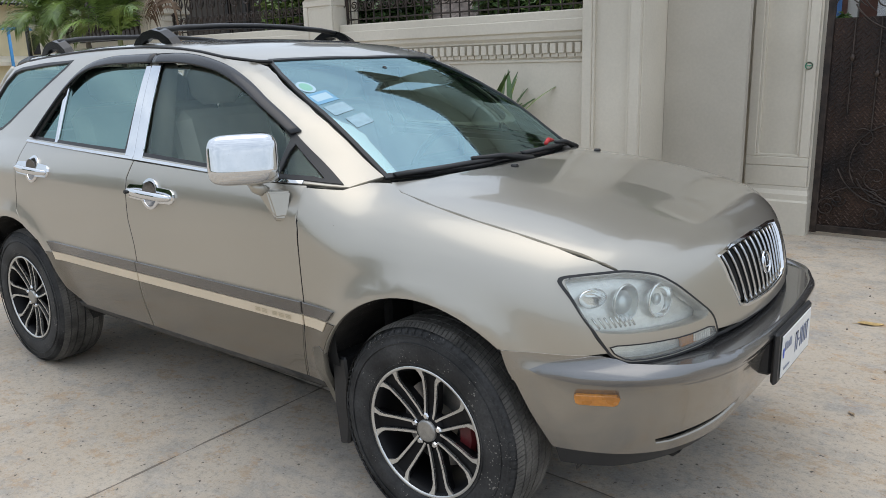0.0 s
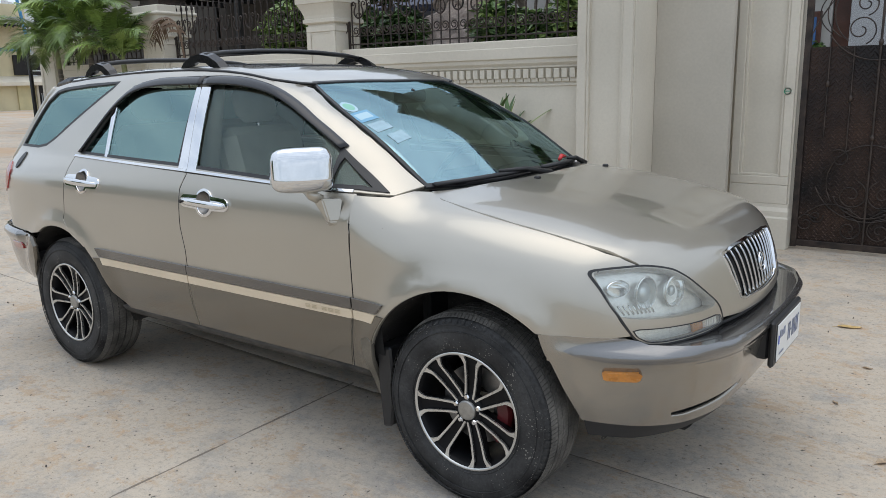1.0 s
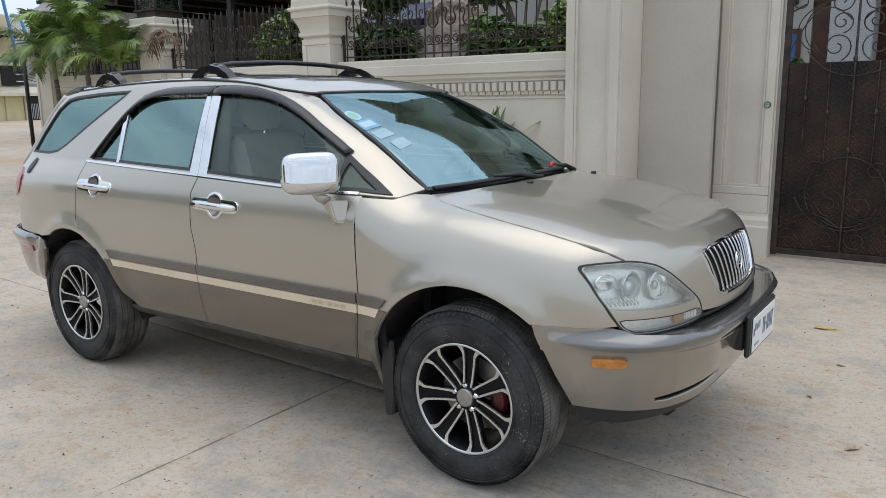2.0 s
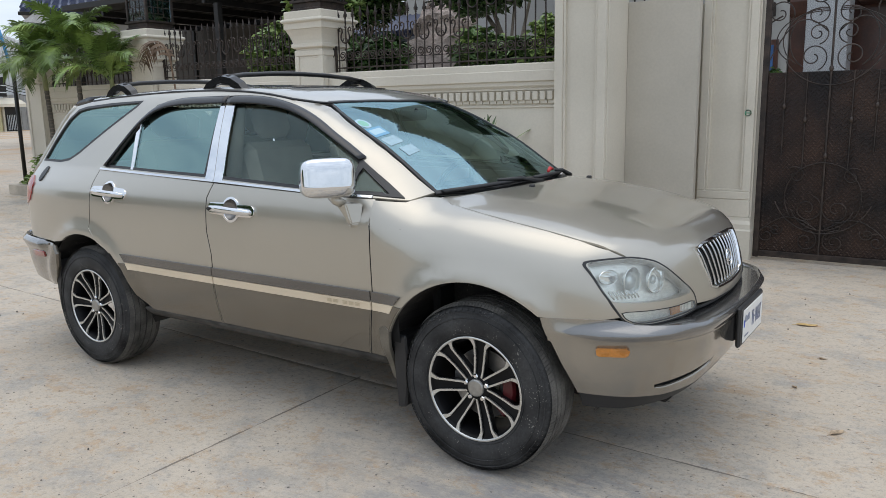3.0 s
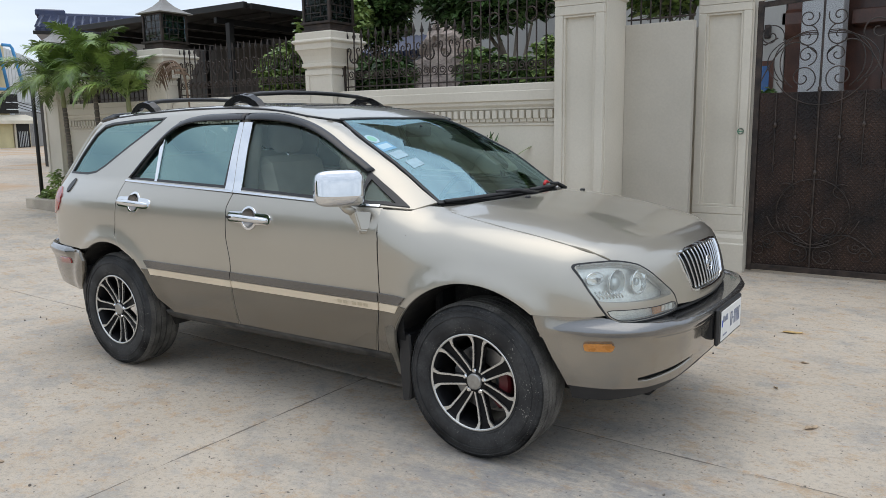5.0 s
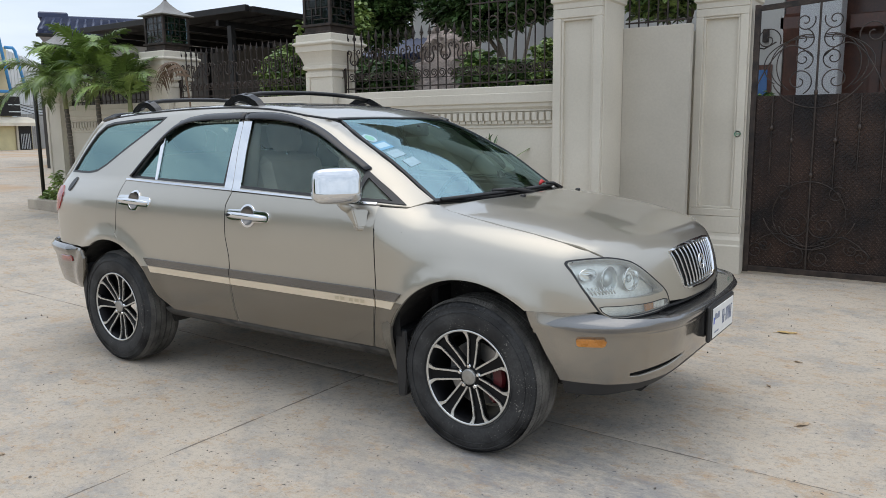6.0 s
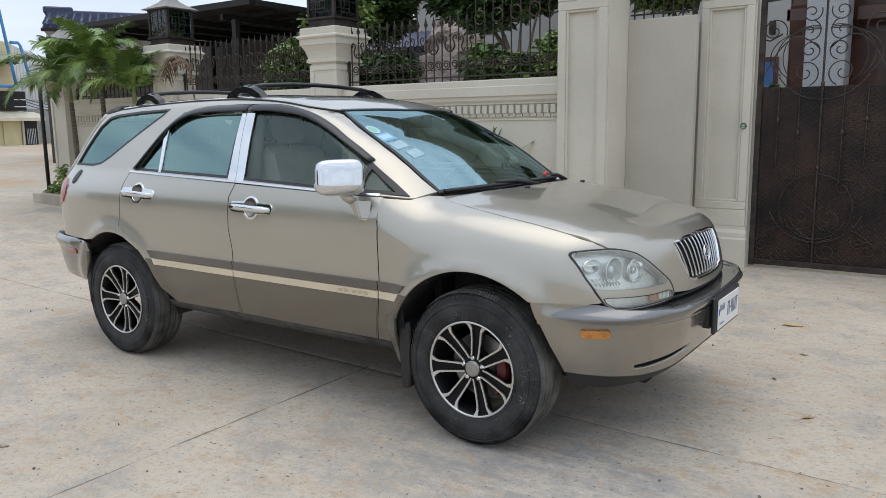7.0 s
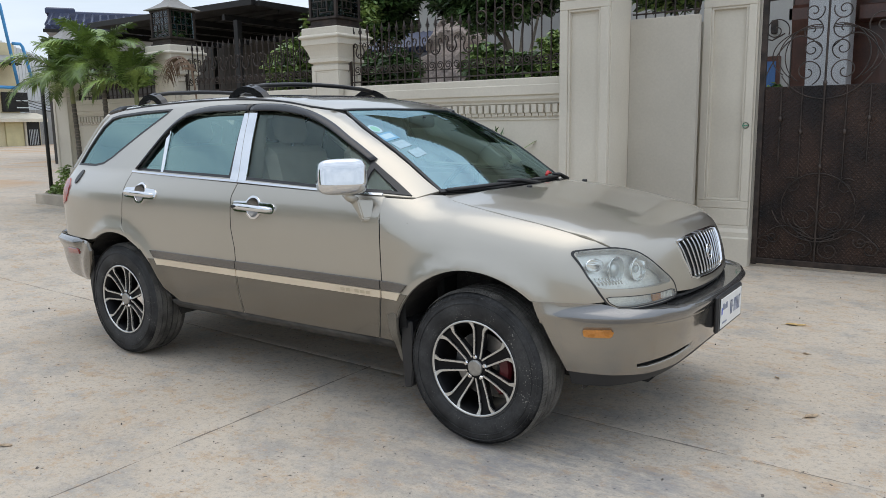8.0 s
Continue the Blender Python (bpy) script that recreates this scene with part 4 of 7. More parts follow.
# outlines on the flank, as (x, z)
FRONT_ARCH = arc(1.308, .355, .443, 50, 171, 26)
REAR_ARCH = arc(-1.308, .355, .432, 126, 53, 22)
FRONT_DOOR = [(.797, 1.088), (.814, .95), (.812, .69), (.790, .55), (.757, .405), (.3, .402), (-.203, .403), (-.203, .58), (-.197, .77), (-.213, .88), (-.213, 1.05), (-.183, 1.120), (.3, 1.104)]
REAR_DOOR = [(-.190, 1.121), (-.221, 1.05), (-.221, .88), (-.205, .77), (-.211, .58), (-.211, .403), (-.5, .40), (-.78, .398), (-.872, .48), (-.955, .62), (-1.035, .70), (-1.157, .757), (-1.222, .83), (-1.212, 1.0), (-1.205, 1.150), (-.7, 1.137)]
CUT = [(1.008, 1.086), (1.087, 1.066), (1.269, 1.041), (1.424, 1.017), (1.559, .994), (1.686, .966), (1.795, .934), (1.852, .905)]
FENDER = [(.804, 1.086)] + [(.925, 1.077), (.965, 1.092)] + CUT + [(1.80, .904), (1.738, .900), (1.770, .85), (1.804, .797), (1.835, .74), (1.862, .697), (1.80, .692)] + [p for p in FRONT_ARCH] + [(.868, .405), (.765, .405), (.797, .55), (.819, .69), (.821, .95)]
BODY_SIDE = [(.972, 1.106), (.883, 1.163), (.796, 1.223), (.708, 1.279), (.611, 1.333), (.509, 1.386), (.387, 1.447), (.319, 1.477), (.262, 1.496), (.15, 1.515), (.0, 1.540), (-.15, 1.556), (-.4, 1.570), (-.8, 1.572), (-1.2, 1.560), (-1.6, 1.537), (-1.80, 1.506), (-1.885, 1.42), (-1.965, 1.29), (-2.02, 1.17), (-2.06, 1.10), (-2.09, .95), (-2.10, .722),
             (-1.8, .715), (-1.63, .715)] + REAR_ARCH[2:] + [(-1.045, .705), (-1.162, .763), (-1.230, .833), (-1.220, 1.0), (-1.213, 1.157), (-.7, 1.144), (-.19, 1.127), (.3, 1.111), (.80, 1.094), (.925, 1.083)]
WIN_REAR = [(-1.165, 1.168), (-1.06, 1.31), (-.965, 1.430), (-.872, 1.507), (-.75, 1.530), (-.55, 1.534), (-.315, 1.534), (-.262, 1.146)]
WIN_FRONT = [(-.180, 1.143), (-.245, 1.534), (-.05, 1.524), (.10, 1.498), (.25, 1.458), (.41, 1.390), (.595, 1.285), (.745, 1.187), (.880, 1.092), (.80, 1.102)]
QUARTER = [(-1.945, 1.180), (-1.885, 1.30), (-1.80, 1.435), (-1.72, 1.492), (-1.63, 1.508), (-1.35, 1.525), (-1.03, 1.533), (-1.075, 1.492), (-1.30, 1.358), (-1.51, 1.232), (-1.60, 1.192), (-1.70, 1.178)]

HANDLES = ((-.030, 1.002), (-1.030, 1.036))


def cup_ring(hx, hz):
    return [(hx + .049 * math.cos(2 * math.pi * i / 24), hz + .049 * math.sin(2 * math.pi * i / 24)) for i in range(24)]


panel("front_door", cabin, "y", FRONT_DOOR, PAINT, holes=[cup_ring(*HANDLES[0])])
panel("rear_door", cabin, "y", REAR_DOOR, PAINT, holes=[cup_ring(*HANDLES[1])])
panel("body_side", cabin, "y", BODY_SIDE, PAINT, holes=[WIN_REAR, WIN_FRONT, QUARTER], step=.04)
panel("front_wing", body, "y", FENDER, PAINT, step=.04)
# darker two-tone paint below the mouldings, with downward-facing shade put into its colour
panel("door_cladding", cabin, "y", [(.803, .652), (.787, .55), (.755, .408), (.3, .405), (-.200, .406), (-.200, .652)], LOWER_PAINT_DIM, lift=.004, thick=.010, step=.04, label="darker taupe lower door")
panel("door_cladding", cabin, "y", [(-.214, .652), (-.214, .406), (-.5, .403), (-.778, .401), (-.868, .482), (-.948, .618), (-.974, .652)], LOWER_PAINT_DIM, lift=.004, thick=.010, step=.04, label="darker taupe lower door")
panel("wing_cladding", body, "y", [(.817, .652), (.976, .652)] + arc(1.308, .355, .446, 138, 170, 9) + [(.868, .408), (.768, .408), (.800, .55)], LOWER_PAINT_DIM, lift=.004, thick=.010, step=.03, label="darker taupe lower wing")

# near-black strips set in the panel gaps; the gaps' shade is their colour
for gap in ([(.799, 1.088), (.806, 1.086), (.823, .95), (.821, .69), (.799, .55), (.767, .405), (.755, .405), (.788, .55), (.810, .69), (.812, .95)],
            [(-.181, 1.120), (-.192, 1.121), (-.223, 1.05), (-.223, .88), (-.207, .77), (-.213, .58), (-.213, .403), (-.201, .403), (-.201, .58), (-.195, .77), (-.211, .88), (-.211, 1.05)],
            [(-.776, .398), (-.870, .482), (-.953, .622), (-1.033, .702), (-1.155, .759), (-1.220, .83), (-1.210, 1.0), (-1.203, 1.150), (-1.215, 1.157), (-1.222, 1.0), (-1.232, .831), (-1.164, .761), (-1.047, .703), (-.965, .625), (-.884, .476), (-.79, .396)]):
    panel("door_gap_shade", cabin, "y", gap, CAVITY_SHADE, lift=-.002, thick=0, step=.03)
# near-black inner shell, added so that the gaps look shaded
panel("inner_panel", cabin, "y", [(.96, 1.06), (.93, .42), (-.80, .42), (-1.05, .66), (-1.24, .80), (-1.24, 1.12)], CAVITY_SHADE, lift=-.03, thick=0)

# glass, frames, visors
for w, mt, nm in ((WIN_REAR, GLASS_DARK, "rear_window"), (WIN_FRONT, GLASS_SIDE, "front_window"), (QUARTER, GLASS_DARK, "quarter_window")):
    for o in panel(nm, cabin, "y", w, mt, lift=-.008, thick=0, label="dark tinted glass" if mt is GLASS_DARK else "clear side glass"):
        o.visible_shadow = False
    panel("window_seal", cabin, "y", w, PLASTIC, holes=[ring(w, .014)], lift=.001, thick=.012, step=.03)
def visor(top, low, stations=34):
    """A smoked strip that springs from the roof line and bulges off the glass."""
    def walk_along(pts):
        P = np.array(pts, float)
        d = np.concatenate([[0], np.cumsum(np.hypot(*np.diff(P, axis=0).T))])
        u = np.linspace(0, d[-1], stations)
        return np.stack([curve(d, P[:, 0])(u), curve(d, P[:, 1])(u)], 1)
    T, L = walk_along(top), walk_along(low)
    bm, rows = bmesh.new(), []
    for j, (k, lift) in enumerate(((0, .002), (.10, .009), (.30, .014), (.55, .017), (.80, .018), (.96, .017), (1, .013), (.92, .004))):
        Q = settle(cabin, "y", 0, -1.3, (T + (L - T) * k)[:, 0], (T + (L - T) * k)[:, 1])
        rows.append([bm.verts.new((float(q[0]), float(q[1]) - lift, float(q[2]) + lift * .35)) for q in Q])
    for A, B in zip(rows, rows[1:]):
        for i in range(stations - 1):
            bm.faces.new((A[i], A[i + 1], B[i + 1], B[i]))
    for e in (0, -1):
        bm.faces.new([r[e] for r in rows])
    twin("rain_visor", bm, VISOR, label="smoked plastic rain visor", smooth=True)


visor([(-1.185, 1.172), (-1.085, 1.294), (-.960, 1.438), (-.890, 1.488), (-.817, 1.518), (-.70, 1.537), (-.457, 1.545), (-.292, 1.545)],
      [(-1.150, 1.172), (-1.052, 1.290), (-.931, 1.418), (-.868, 1.457), (-.788, 1.482), (-.69, 1.494), (-.45, 1.500), (-.283, 1.501)])
visor([(-.276, 1.545), (-.15, 1.543), (-.01, 1.533), (.11, 1.512), (.21, 1.486), (.37, 1.420), (.47, 1.366), (.57, 1.312), (.665, 1.256)],
      [(-.268, 1.500), (-.14, 1.498), (.02, 1.487), (.12, 1.473), (.20, 1.456), (.33, 1.408), (.457, 1.346), (.56, 1.292), (.650, 1.242)])
panel("corner_trim", cabin, "y", [(.644, 1.252), (.745, 1.188), (.905, 1.090), (.79, 1.102), (.662, 1.107), (.652, 1.20)], PLASTIC, holes=[[(.676, 1.212), (.745, 1.165), (.840, 1.107), (.695, 1.112), (.674, 1.122), (.670, 1.19)]], lift=.004, thick=.010, step=.03)
panel("window_bar", cabin, "y", [(-.985, 1.412), (-.962, 1.438), (-.885, 1.162), (-.905, 1.162)], CHROME, lift=.004, thick=.01, step=.03)
panel("pillar_trim", cabin, "y", [(-.318, 1.490), (-.286, 1.490), (-.192, 1.135), (-.252, 1.138)], CHROME, lift=.006, thick=.008, step=.03, label="chrome pillar trim")
panel("pillar_trim", cabin, "y", [(-.278, 1.492), (-.212, 1.490), (-.128, 1.133), (-.184, 1.135)], CHROME, lift=.006, thick=.008, step=.03, label="chrome pillar trim")
panel("belt_moulding", cabin, "y", [(-1.205, 1.151), (-1.205, 1.161), (-.195, 1.135), (-.195, 1.125)], CHROME, lift=.007, thick=.010, step=.03, label="chrome belt moulding")
panel("belt_moulding", cabin, "y", [(-.185, 1.125), (-.185, 1.135), (.78, 1.100), (.78, 1.091)], CHROME, lift=.0065, thick=.008, step=.03, label="chrome belt moulding")

# roof and windscreen
TOP = [q for q in BODY_SIDE if q[1] > 1.49 and q[0] > -1.79]
TOP_XYZ = [tuple(float(c) for c in v) for v in settle(cabin, "y", 0, -1.3, np.array([q[0] for q in TOP]), np.array([q[1] for q in TOP]))]
flank = [(x, y + .004) for x, y, z in TOP_XYZ]
ROOF_OUT = flank[::-1] + [(.278, -.317), (.297, -.09), (.303, 0), (.297, .09), (.278, .317)] + [(x, -y) for x, y in flank] + [(-1.88, .35), (-1.90, 0), (-1.88, -.35)]
panel("roof", cabin, "z", ROOF_OUT, PAINT, both=False, step=.06)
panel("sunroof", cabin, "z", [(-.05, -.36), (-.05, .36), (-.50, .36), (-.50, -.36)], VISOR, both=False, lift=.004, thick=.006, step=.06, label="dark glass sunroof panel")
SCREEN = [(0.975, -0.62), (1.03, -0.475), (1.068, -0.322), (1.085, -0.184), (1.09, 0), (1.085, 0.184), (1.068, 0.322), (1.03, 0.475), (0.975, 0.62), (0.883, 0.614), (0.796, 0.609), (0.708, 0.603), (0.611, 0.592), (0.509, 0.576), (0.387, 0.543), (0.3, 0.508), (0.262, 0.485), (0.288, 0.317), (0.31, 0.09), (0.315, 0), (0.31, -0.09), (0.288, -0.317), (0.262, -0.485), (0.3, -0.508), (0.387, -0.543), (0.509, -0.576), (0.611, -0.592), (0.708, -0.603), (0.796, -0.609), (0.883, -0.614)]
ws = panel("windscreen", cabin, "z", SCREEN, GLASS_WIND, both=False, lift=-.004, thick=0, step=.05, label="windscreen glass with stickers")[0]
ws.visible_shadow = False
panel("windscreen_seal", cabin, "z", ring(SCREEN, -.008), PLASTIC, both=False, holes=[ring(SCREEN, .008)], lift=.001, thick=.012, step=.04)
corner = settle(cabin, "z", .3, 2.0, np.array([.292]), np.array([.502]))[0]
for s in (-1, 1):
    part("roof_drip_trim", tube([(.292, s * .502, float(corner[2]) + .004)] + [(x, -s * (y + .004), z + .004) for x, y, z in TOP_XYZ], .006, 6), PLASTIC, car, smooth=True)

# bonnet and nose
BONNET_EDGE = [tuple(settle(body, "y", 0, -1.3, np.array([x]), np.array([z]))[0]) for x, z in CUT]
EDGE = [(float(p[0]), float(p[1])) for p in BONNET_EDGE]
LIP_X = curve([-.655, -.588, -.50, -.38, -.25, -.12, 0], [1.862, 1.900, 1.935, 1.965, 1.985, 1.995, 1.998])
LIP = [(float(LIP_X(y)), float(y)) for y in np.linspace(-.655, 0, 44)]
right = [(x, y + .006) for x, y in EDGE[:-1]] + LIP
bonnet_out = right + [(x, -y) for x, y in right[::-1][1:]] + [(1.085, .52), (1.165, .25), (1.185, 0), (1.165, -.25), (1.085, -.52)]
lip3 = settle(body, "z", .3, 2.0, np.array([p[0] for p in LIP]), np.array([p[1] for p in LIP]))
lip_yz = [(float(p[1]), float(p[2])) for p in lip3]
SEAM = np.concatenate([lip3, lip3 * np.array([1, -1, 1])])
nose_right = [(-.378, .694), (-.394, .742), (-.463, .806), (-.520, .852), (-.560, .884), (-.600, .897), (-.652, .908)]
nose_full = nose_right + lip_yz[1:] + [(-y, z) for y, z in lip_yz[1:-1][::-1]] + [(-y, z) for y, z in nose_right[::-1]] + [(.25, .683), (0, .680), (-.25, .683)]
GRILLE = [(-.300, .893), (-.2, .905), (0, .910), (.2, .905), (.300, .893), (.285, .82), (.245, .735), (.20, .722), (0, .716), (-.20, .722), (-.245, .735), (-.285, .82)]
me = skin_mesh("bonnet", [skin(body, "z", bonnet_out, step=.045, seam=SEAM), skin(body, "x", nose_full, holes=[GRILLE], step=.03, thick=.03, seam=SEAM)], PAINT)
part("bonnet", me, PAINT, car)
# black sheet behind the slats, shade put into its colour
panel("grille_back", body, "x", GRILLE, CAVITY_SHADE, both=False, lift=-.045, thick=0, step=.05)
grille = panel("grille", body, "x", ring(GRILLE, -.003), CHROME, both=False, holes=[ring(GRILLE, .005)], lift=.003, thick=.012, step=.03, label="chrome radiator grille surround")[0]
for i in range(12):
    y = -.253 + .046 * i
    top = .893 + .012 * (1 - abs(y) / .3)
    low = .728 if abs(y) < .235 else .745
    zs = np.linspace(low, top - .006, 9)
    ys = y * np.interp(zs, [.72, .90], [.86, 1.06])
    P = settle(body, "x", .8, 2.6, ys, zs)
    bm = bmesh.new()
    add_tube(bm, [(p[0] - .010, p[1], p[2]) for p in P], .0062, 8, flat=.62)
    part("grille_slat", bm, SLAT_CHROME, grille, smooth=True)
em = lathe([(.036, -.004), (.040, 0), (.036, .004), (.031, 0), (.036, -.004)], 24)
add_tube(em, [(-.012, 0, .022), (-.016, 0, -.014), (.018, 0, -.014)], .0035, 6)
bmesh.ops.transform(em, matrix=pose(2.062, 0, .815, -12, 0, 90), verts=em.verts)
part("emblem", em, CHROME, car, "oval chrome emblem", smooth=True)
# black sheet behind the nose slot; the slot's shade is its colour
panel("slot", body, "x", [(-.40, .625), (-.40, .712), (-.25, .700), (0, .697), (.25, .700), (.40, .712), (.40, .625), (0, .60)], CAVITY_SHADE, both=False, lift=-.035, thick=0, step=.05)
bar = settle(body, "x", .8, 2.6, np.linspace(-.37, .37, 15), np.full(15, .667))
part("slot_bar", tube([(float(p[0]) - .018, float(p[1]), float(p[2])) for p in bar], .0075, 6), PLASTIC, car, smooth=True)
# cowl, wipers, washer nozzles
cowl = [(.96, -.585), (1.02, -.475), (1.06, -.32), (1.08, 0), (1.06, .32), (1.02, .475), (.96, .585), (1.02, .60), (1.10, .50), (1.18, .25), (1.20, 0), (1.18, -.25), (1.10, -.50), (1.02, -.60)]
part("cowl", prism([(a, b) for a, b in cowl], "z", 1.050, 1.086), PLASTIC, car, "black plastic cowl")
for pts in ([(.995, -.60, 1.108), (1.055, -.44, 1.114), (1.095, -.25, 1.118), (1.115, 0, 1.120)], [(1.115, .03, 1.120), (1.10, .25, 1.118), (1.06, .42, 1.112), (1.01, .55, 1.107)]):
    wp = part("wiper", tube(pts, .010, 6, flat=1.6), PLASTIC, car, smooth=True)
    a, b = Vector(pts[-1]), Vector(pts[1])
    part("wiper_arm", tube([tuple(a + Vector((.05, .02, -.02))), tuple(a.lerp(b, .3) + Vector((.03, 0, .012))), tuple(a.lerp(b, .62) + Vector((.005, 0, .016)))], [.016, .010, .007], 6), PLASTIC, wp, smooth=True)
for y in (-.20, .46):
    P = settle(body, "z", .3, 2.0, np.array([1.225]), np.array([y]))[0]
    bm = add_box(bmesh.new(), -.016, .010, -.010, .010, -.004, .010, .004)
    o = part("washer_nozzle", bm, PLASTIC, car)
    o.location = tuple(P)
red = tube([(1.06, .30, 1.128), (1.05, .34, 1.140), (1.04, .40, 1.132)], [.008, .011, .006], 8)
solo("red_cap", red, plain("red_plastic", (.55, .03, .03), .4), "small red plastic piece on the wiper base", "plastic piece", smooth=True)

# headlamps
LAMP = [(-.782, .884), (-.772, .898), (-.728, .904), (-.655, .906), (-.605, .896), (-.562, .882), (-.515, .848), (-.468, .804), (-.398, .742), (-.381, .676), (-.46, .664), (-.56, .658), (-.64, .657), (-.700, .664), (-.735, .688), (-.755, .735), (-.775, .80)]
MAIN = [(-.775, .892), (-.728, .896), (-.655, .898), (-.61, .889), (-.568, .874), (-.522, .841), (-.475, .799), (-.412, .747), (-.50, .741), (-.60, .742), (-.70, .750), (-.757, .760), (-.772, .80)]
TURN = [(-.404, .712), (-.390, .680), (-.46, .672), (-.56, .666), (-.64, .665), (-.697, .671), (-.728, .692), (-.738, .716), (-.65, .709), (-.52, .705)]


def rounded(pts, times=2, cut=.18):
    """Cuts the corners of an outline, so that it runs round."""
    for _ in range(times):
        out = []
        for (a, b), (c, d) in zip(pts, pts[1:] + pts[:1]):
            out += [(a + cut * (c - a), b + cut * (d - b)), (c + cut * (a - c), d + cut * (b - d))]
        pts = out
    return pts


LAMP, MAIN, TURN = rounded(LAMP), ring(rounded(MAIN), -.005), rounded(TURN, 1)
for mirror in (False, True):
    s = -1 if mirror else 1
    lamp = part("headlamp", skin_mesh("headlamp", [skin(body, "x", LAMP, holes=[MAIN, TURN], lift=.001, thick=.05, step=.03, mirror=mirror)], PAINT), PAINT, car, "headlamp with clear lens")
    part("lamp_seal", skin_mesh("lamp_seal", [skin(body, "x", ring(LAMP, -.0045), holes=[ring(LAMP, .0012)], lift=.002, thick=.02, step=.03, mirror=mirror)], PLASTIC), PLASTIC, lamp)
    part("lens_seal", skin_mesh("lens_seal", [skin(body, "x", ring(TURN, -.0022), holes=[ring(TURN, .0008)], lift=.003, thick=.008, step=.03, mirror=mirror)], PLASTIC), PLASTIC, lamp)
    for out, mt, nm in ((MAIN, LAMP_CLEAR, "lens"), (TURN, LAMP_CLEAR, "lens")):
        o = part(nm, skin_mesh(nm, [skin(body, "x", out, lift=.003, thick=0, step=.03, mirror=mirror)], mt), mt, lamp)
        o.visible_shadow = False
    part("reflector", skin_mesh("reflector", [skin(body, "x", ring(MAIN, -.004), lift=-.055, thick=0, step=.03, mirror=mirror)], REFLECTOR), REFLECTOR, lamp)
    part("turn_reflector", skin_mesh("turn_reflector", [skin(body, "x", ring(TURN, -.003), lift=-.022, thick=0, step=.02, mirror=mirror)], REFLECTOR), REFLECTOR, lamp)
    part("amber_bulb", skin_mesh("amber_bulb", [skin(body, "x", [(-.475, .705), (-.468, .676), (-.525, .671), (-.530, .704)], lift=-.008, thick=.01, step=.02, mirror=mirror)], AMBER), AMBER, lamp)
    for i in range(8):
        y = -.415 - .009 * i
        P = settle(body, "x", .8, 2.6, np.array([y, y]), np.array([.679, .704]))
        part("lens_rib", tube([(p[0] - .006, s * p[1], p[2]) for p in P], .003, 5), REFLECTOR, lamp)
    # a wide corner bowl, a lens in a ring, a main-beam bowl
    for y, z, ry, rz, dp, aim, ball in ((-.735, .842, .040, .026, .018, 34, 0), (-.655, .818, .040, .052, .030, 26, .036), (-.545, .808, .046, .050, .036, 18, .018)):
        p = settle(body, "x", .8, 2.6, np.array([y]), np.array([z]))[0]
        bm = lathe([(1.07, -.002), (1.04, .004), (1.0, .003), (.98, -.004), (.86, -.016), (.60, -.030), (.30, -.038), (.0, -.040)], 32)
        bmesh.ops.transform(bm, matrix=pose(p[0] - dp, s * y, z, 0, 0, -90 - s * aim) @ Matrix.Diagonal((ry, 1, rz, 1)), verts=bm.verts)
        part("bulb_bowl", bm, BOWL, lamp, smooth=True)
        if ball:
            bm = bmesh.new()
            bmesh.ops.create_uvsphere(bm, u_segments=20, v_segments=12, radius=ball)
            bmesh.ops.transform(bm, matrix=pose(p[0] - dp - .012, s * y, z) @ Matrix.Diagonal((.7, 1, 1, 1)), verts=bm.verts)
            part("bulb", bm, BALL, lamp, smooth=True)
    # fluted lower corner of the lens
    for i in range(9):
        y = -.762 + .012 * i
        P = settle(body, "x", .8, 2.6, np.array([y - .004, y + .006]), np.array([.792, .762]))
        part("lens_rib", tube([(p[0] - .012, s * p[1], p[2]) for p in P], .0032, 5), BOWL, lamp, smooth=True)

# bumpers, as (degrees round the axle, z)
SLOT = [(-43.5, .420), (-38, .432), (-27, .455), (-21, .462), (-21.5, .442), (-30, .420), (-40, .400), (-43.2, .402)]
# near-black backing that paints the shade inside the bumper slots
panel("slot_back", bumper, "p", [(-46, .44), (-18, .475), (-18, .43), (-46, .385)], CAVITY_SHADE, lift=-.018, thick=0, step=.04)
panel("front_bumper", bumper, "p", [(-71.0, .693), (-70.4, .66), (-69.6, .628), (-68.3, .60), (-66.0, .52), (-64.0, .46), (-62.0, .392), (-50, .372), (-40, .364), (-28, .372), (-14, .40), (0, .408), (14, .40), (28, .372), (40, .364), (50, .372), (62, .392), (64, .46), (66, .52), (68.3, .60), (69.6, .628), (70.4, .66), (71.0, .694), (66, .6945), (56, .693), (53.5, .688), (50, .640), (30, .630), (0, .628), (-30, .630), (-50, .640), (-53.5, .688), (-56, .693), (-66, .6945)],
      LOWER_PAINT_LIT, both=False, step=.026, thick=.012, holes=[SLOT, [(-a, z) for a, z in SLOT]])
half = [(-66.0, .648), (-63.0, .668), (-60, .680), (-56, .691), (-54, .6905), (-51.5, .680), (-49.5, .667), (-46, .664), (-38, .661), (-27, .659), (0, .656)]
low = [(-64.0, .634), (-58, .622), (-50, .615), (-30, .614), (0, .612)]
panel("bumper_top", bumper, "p", half + [(-p, z) for p, z in half[::-1][1:]] + [(-p, z) for p, z in low] + low[::-1][1:], BUMPER_GREY, both=False, lift=.003, thick=.03, step=.014, label="dark grey upper bumper band")
shelf = settle(bumper, "p", .1, 1.4, np.linspace(-57, 57, 40), np.full(40, .640))
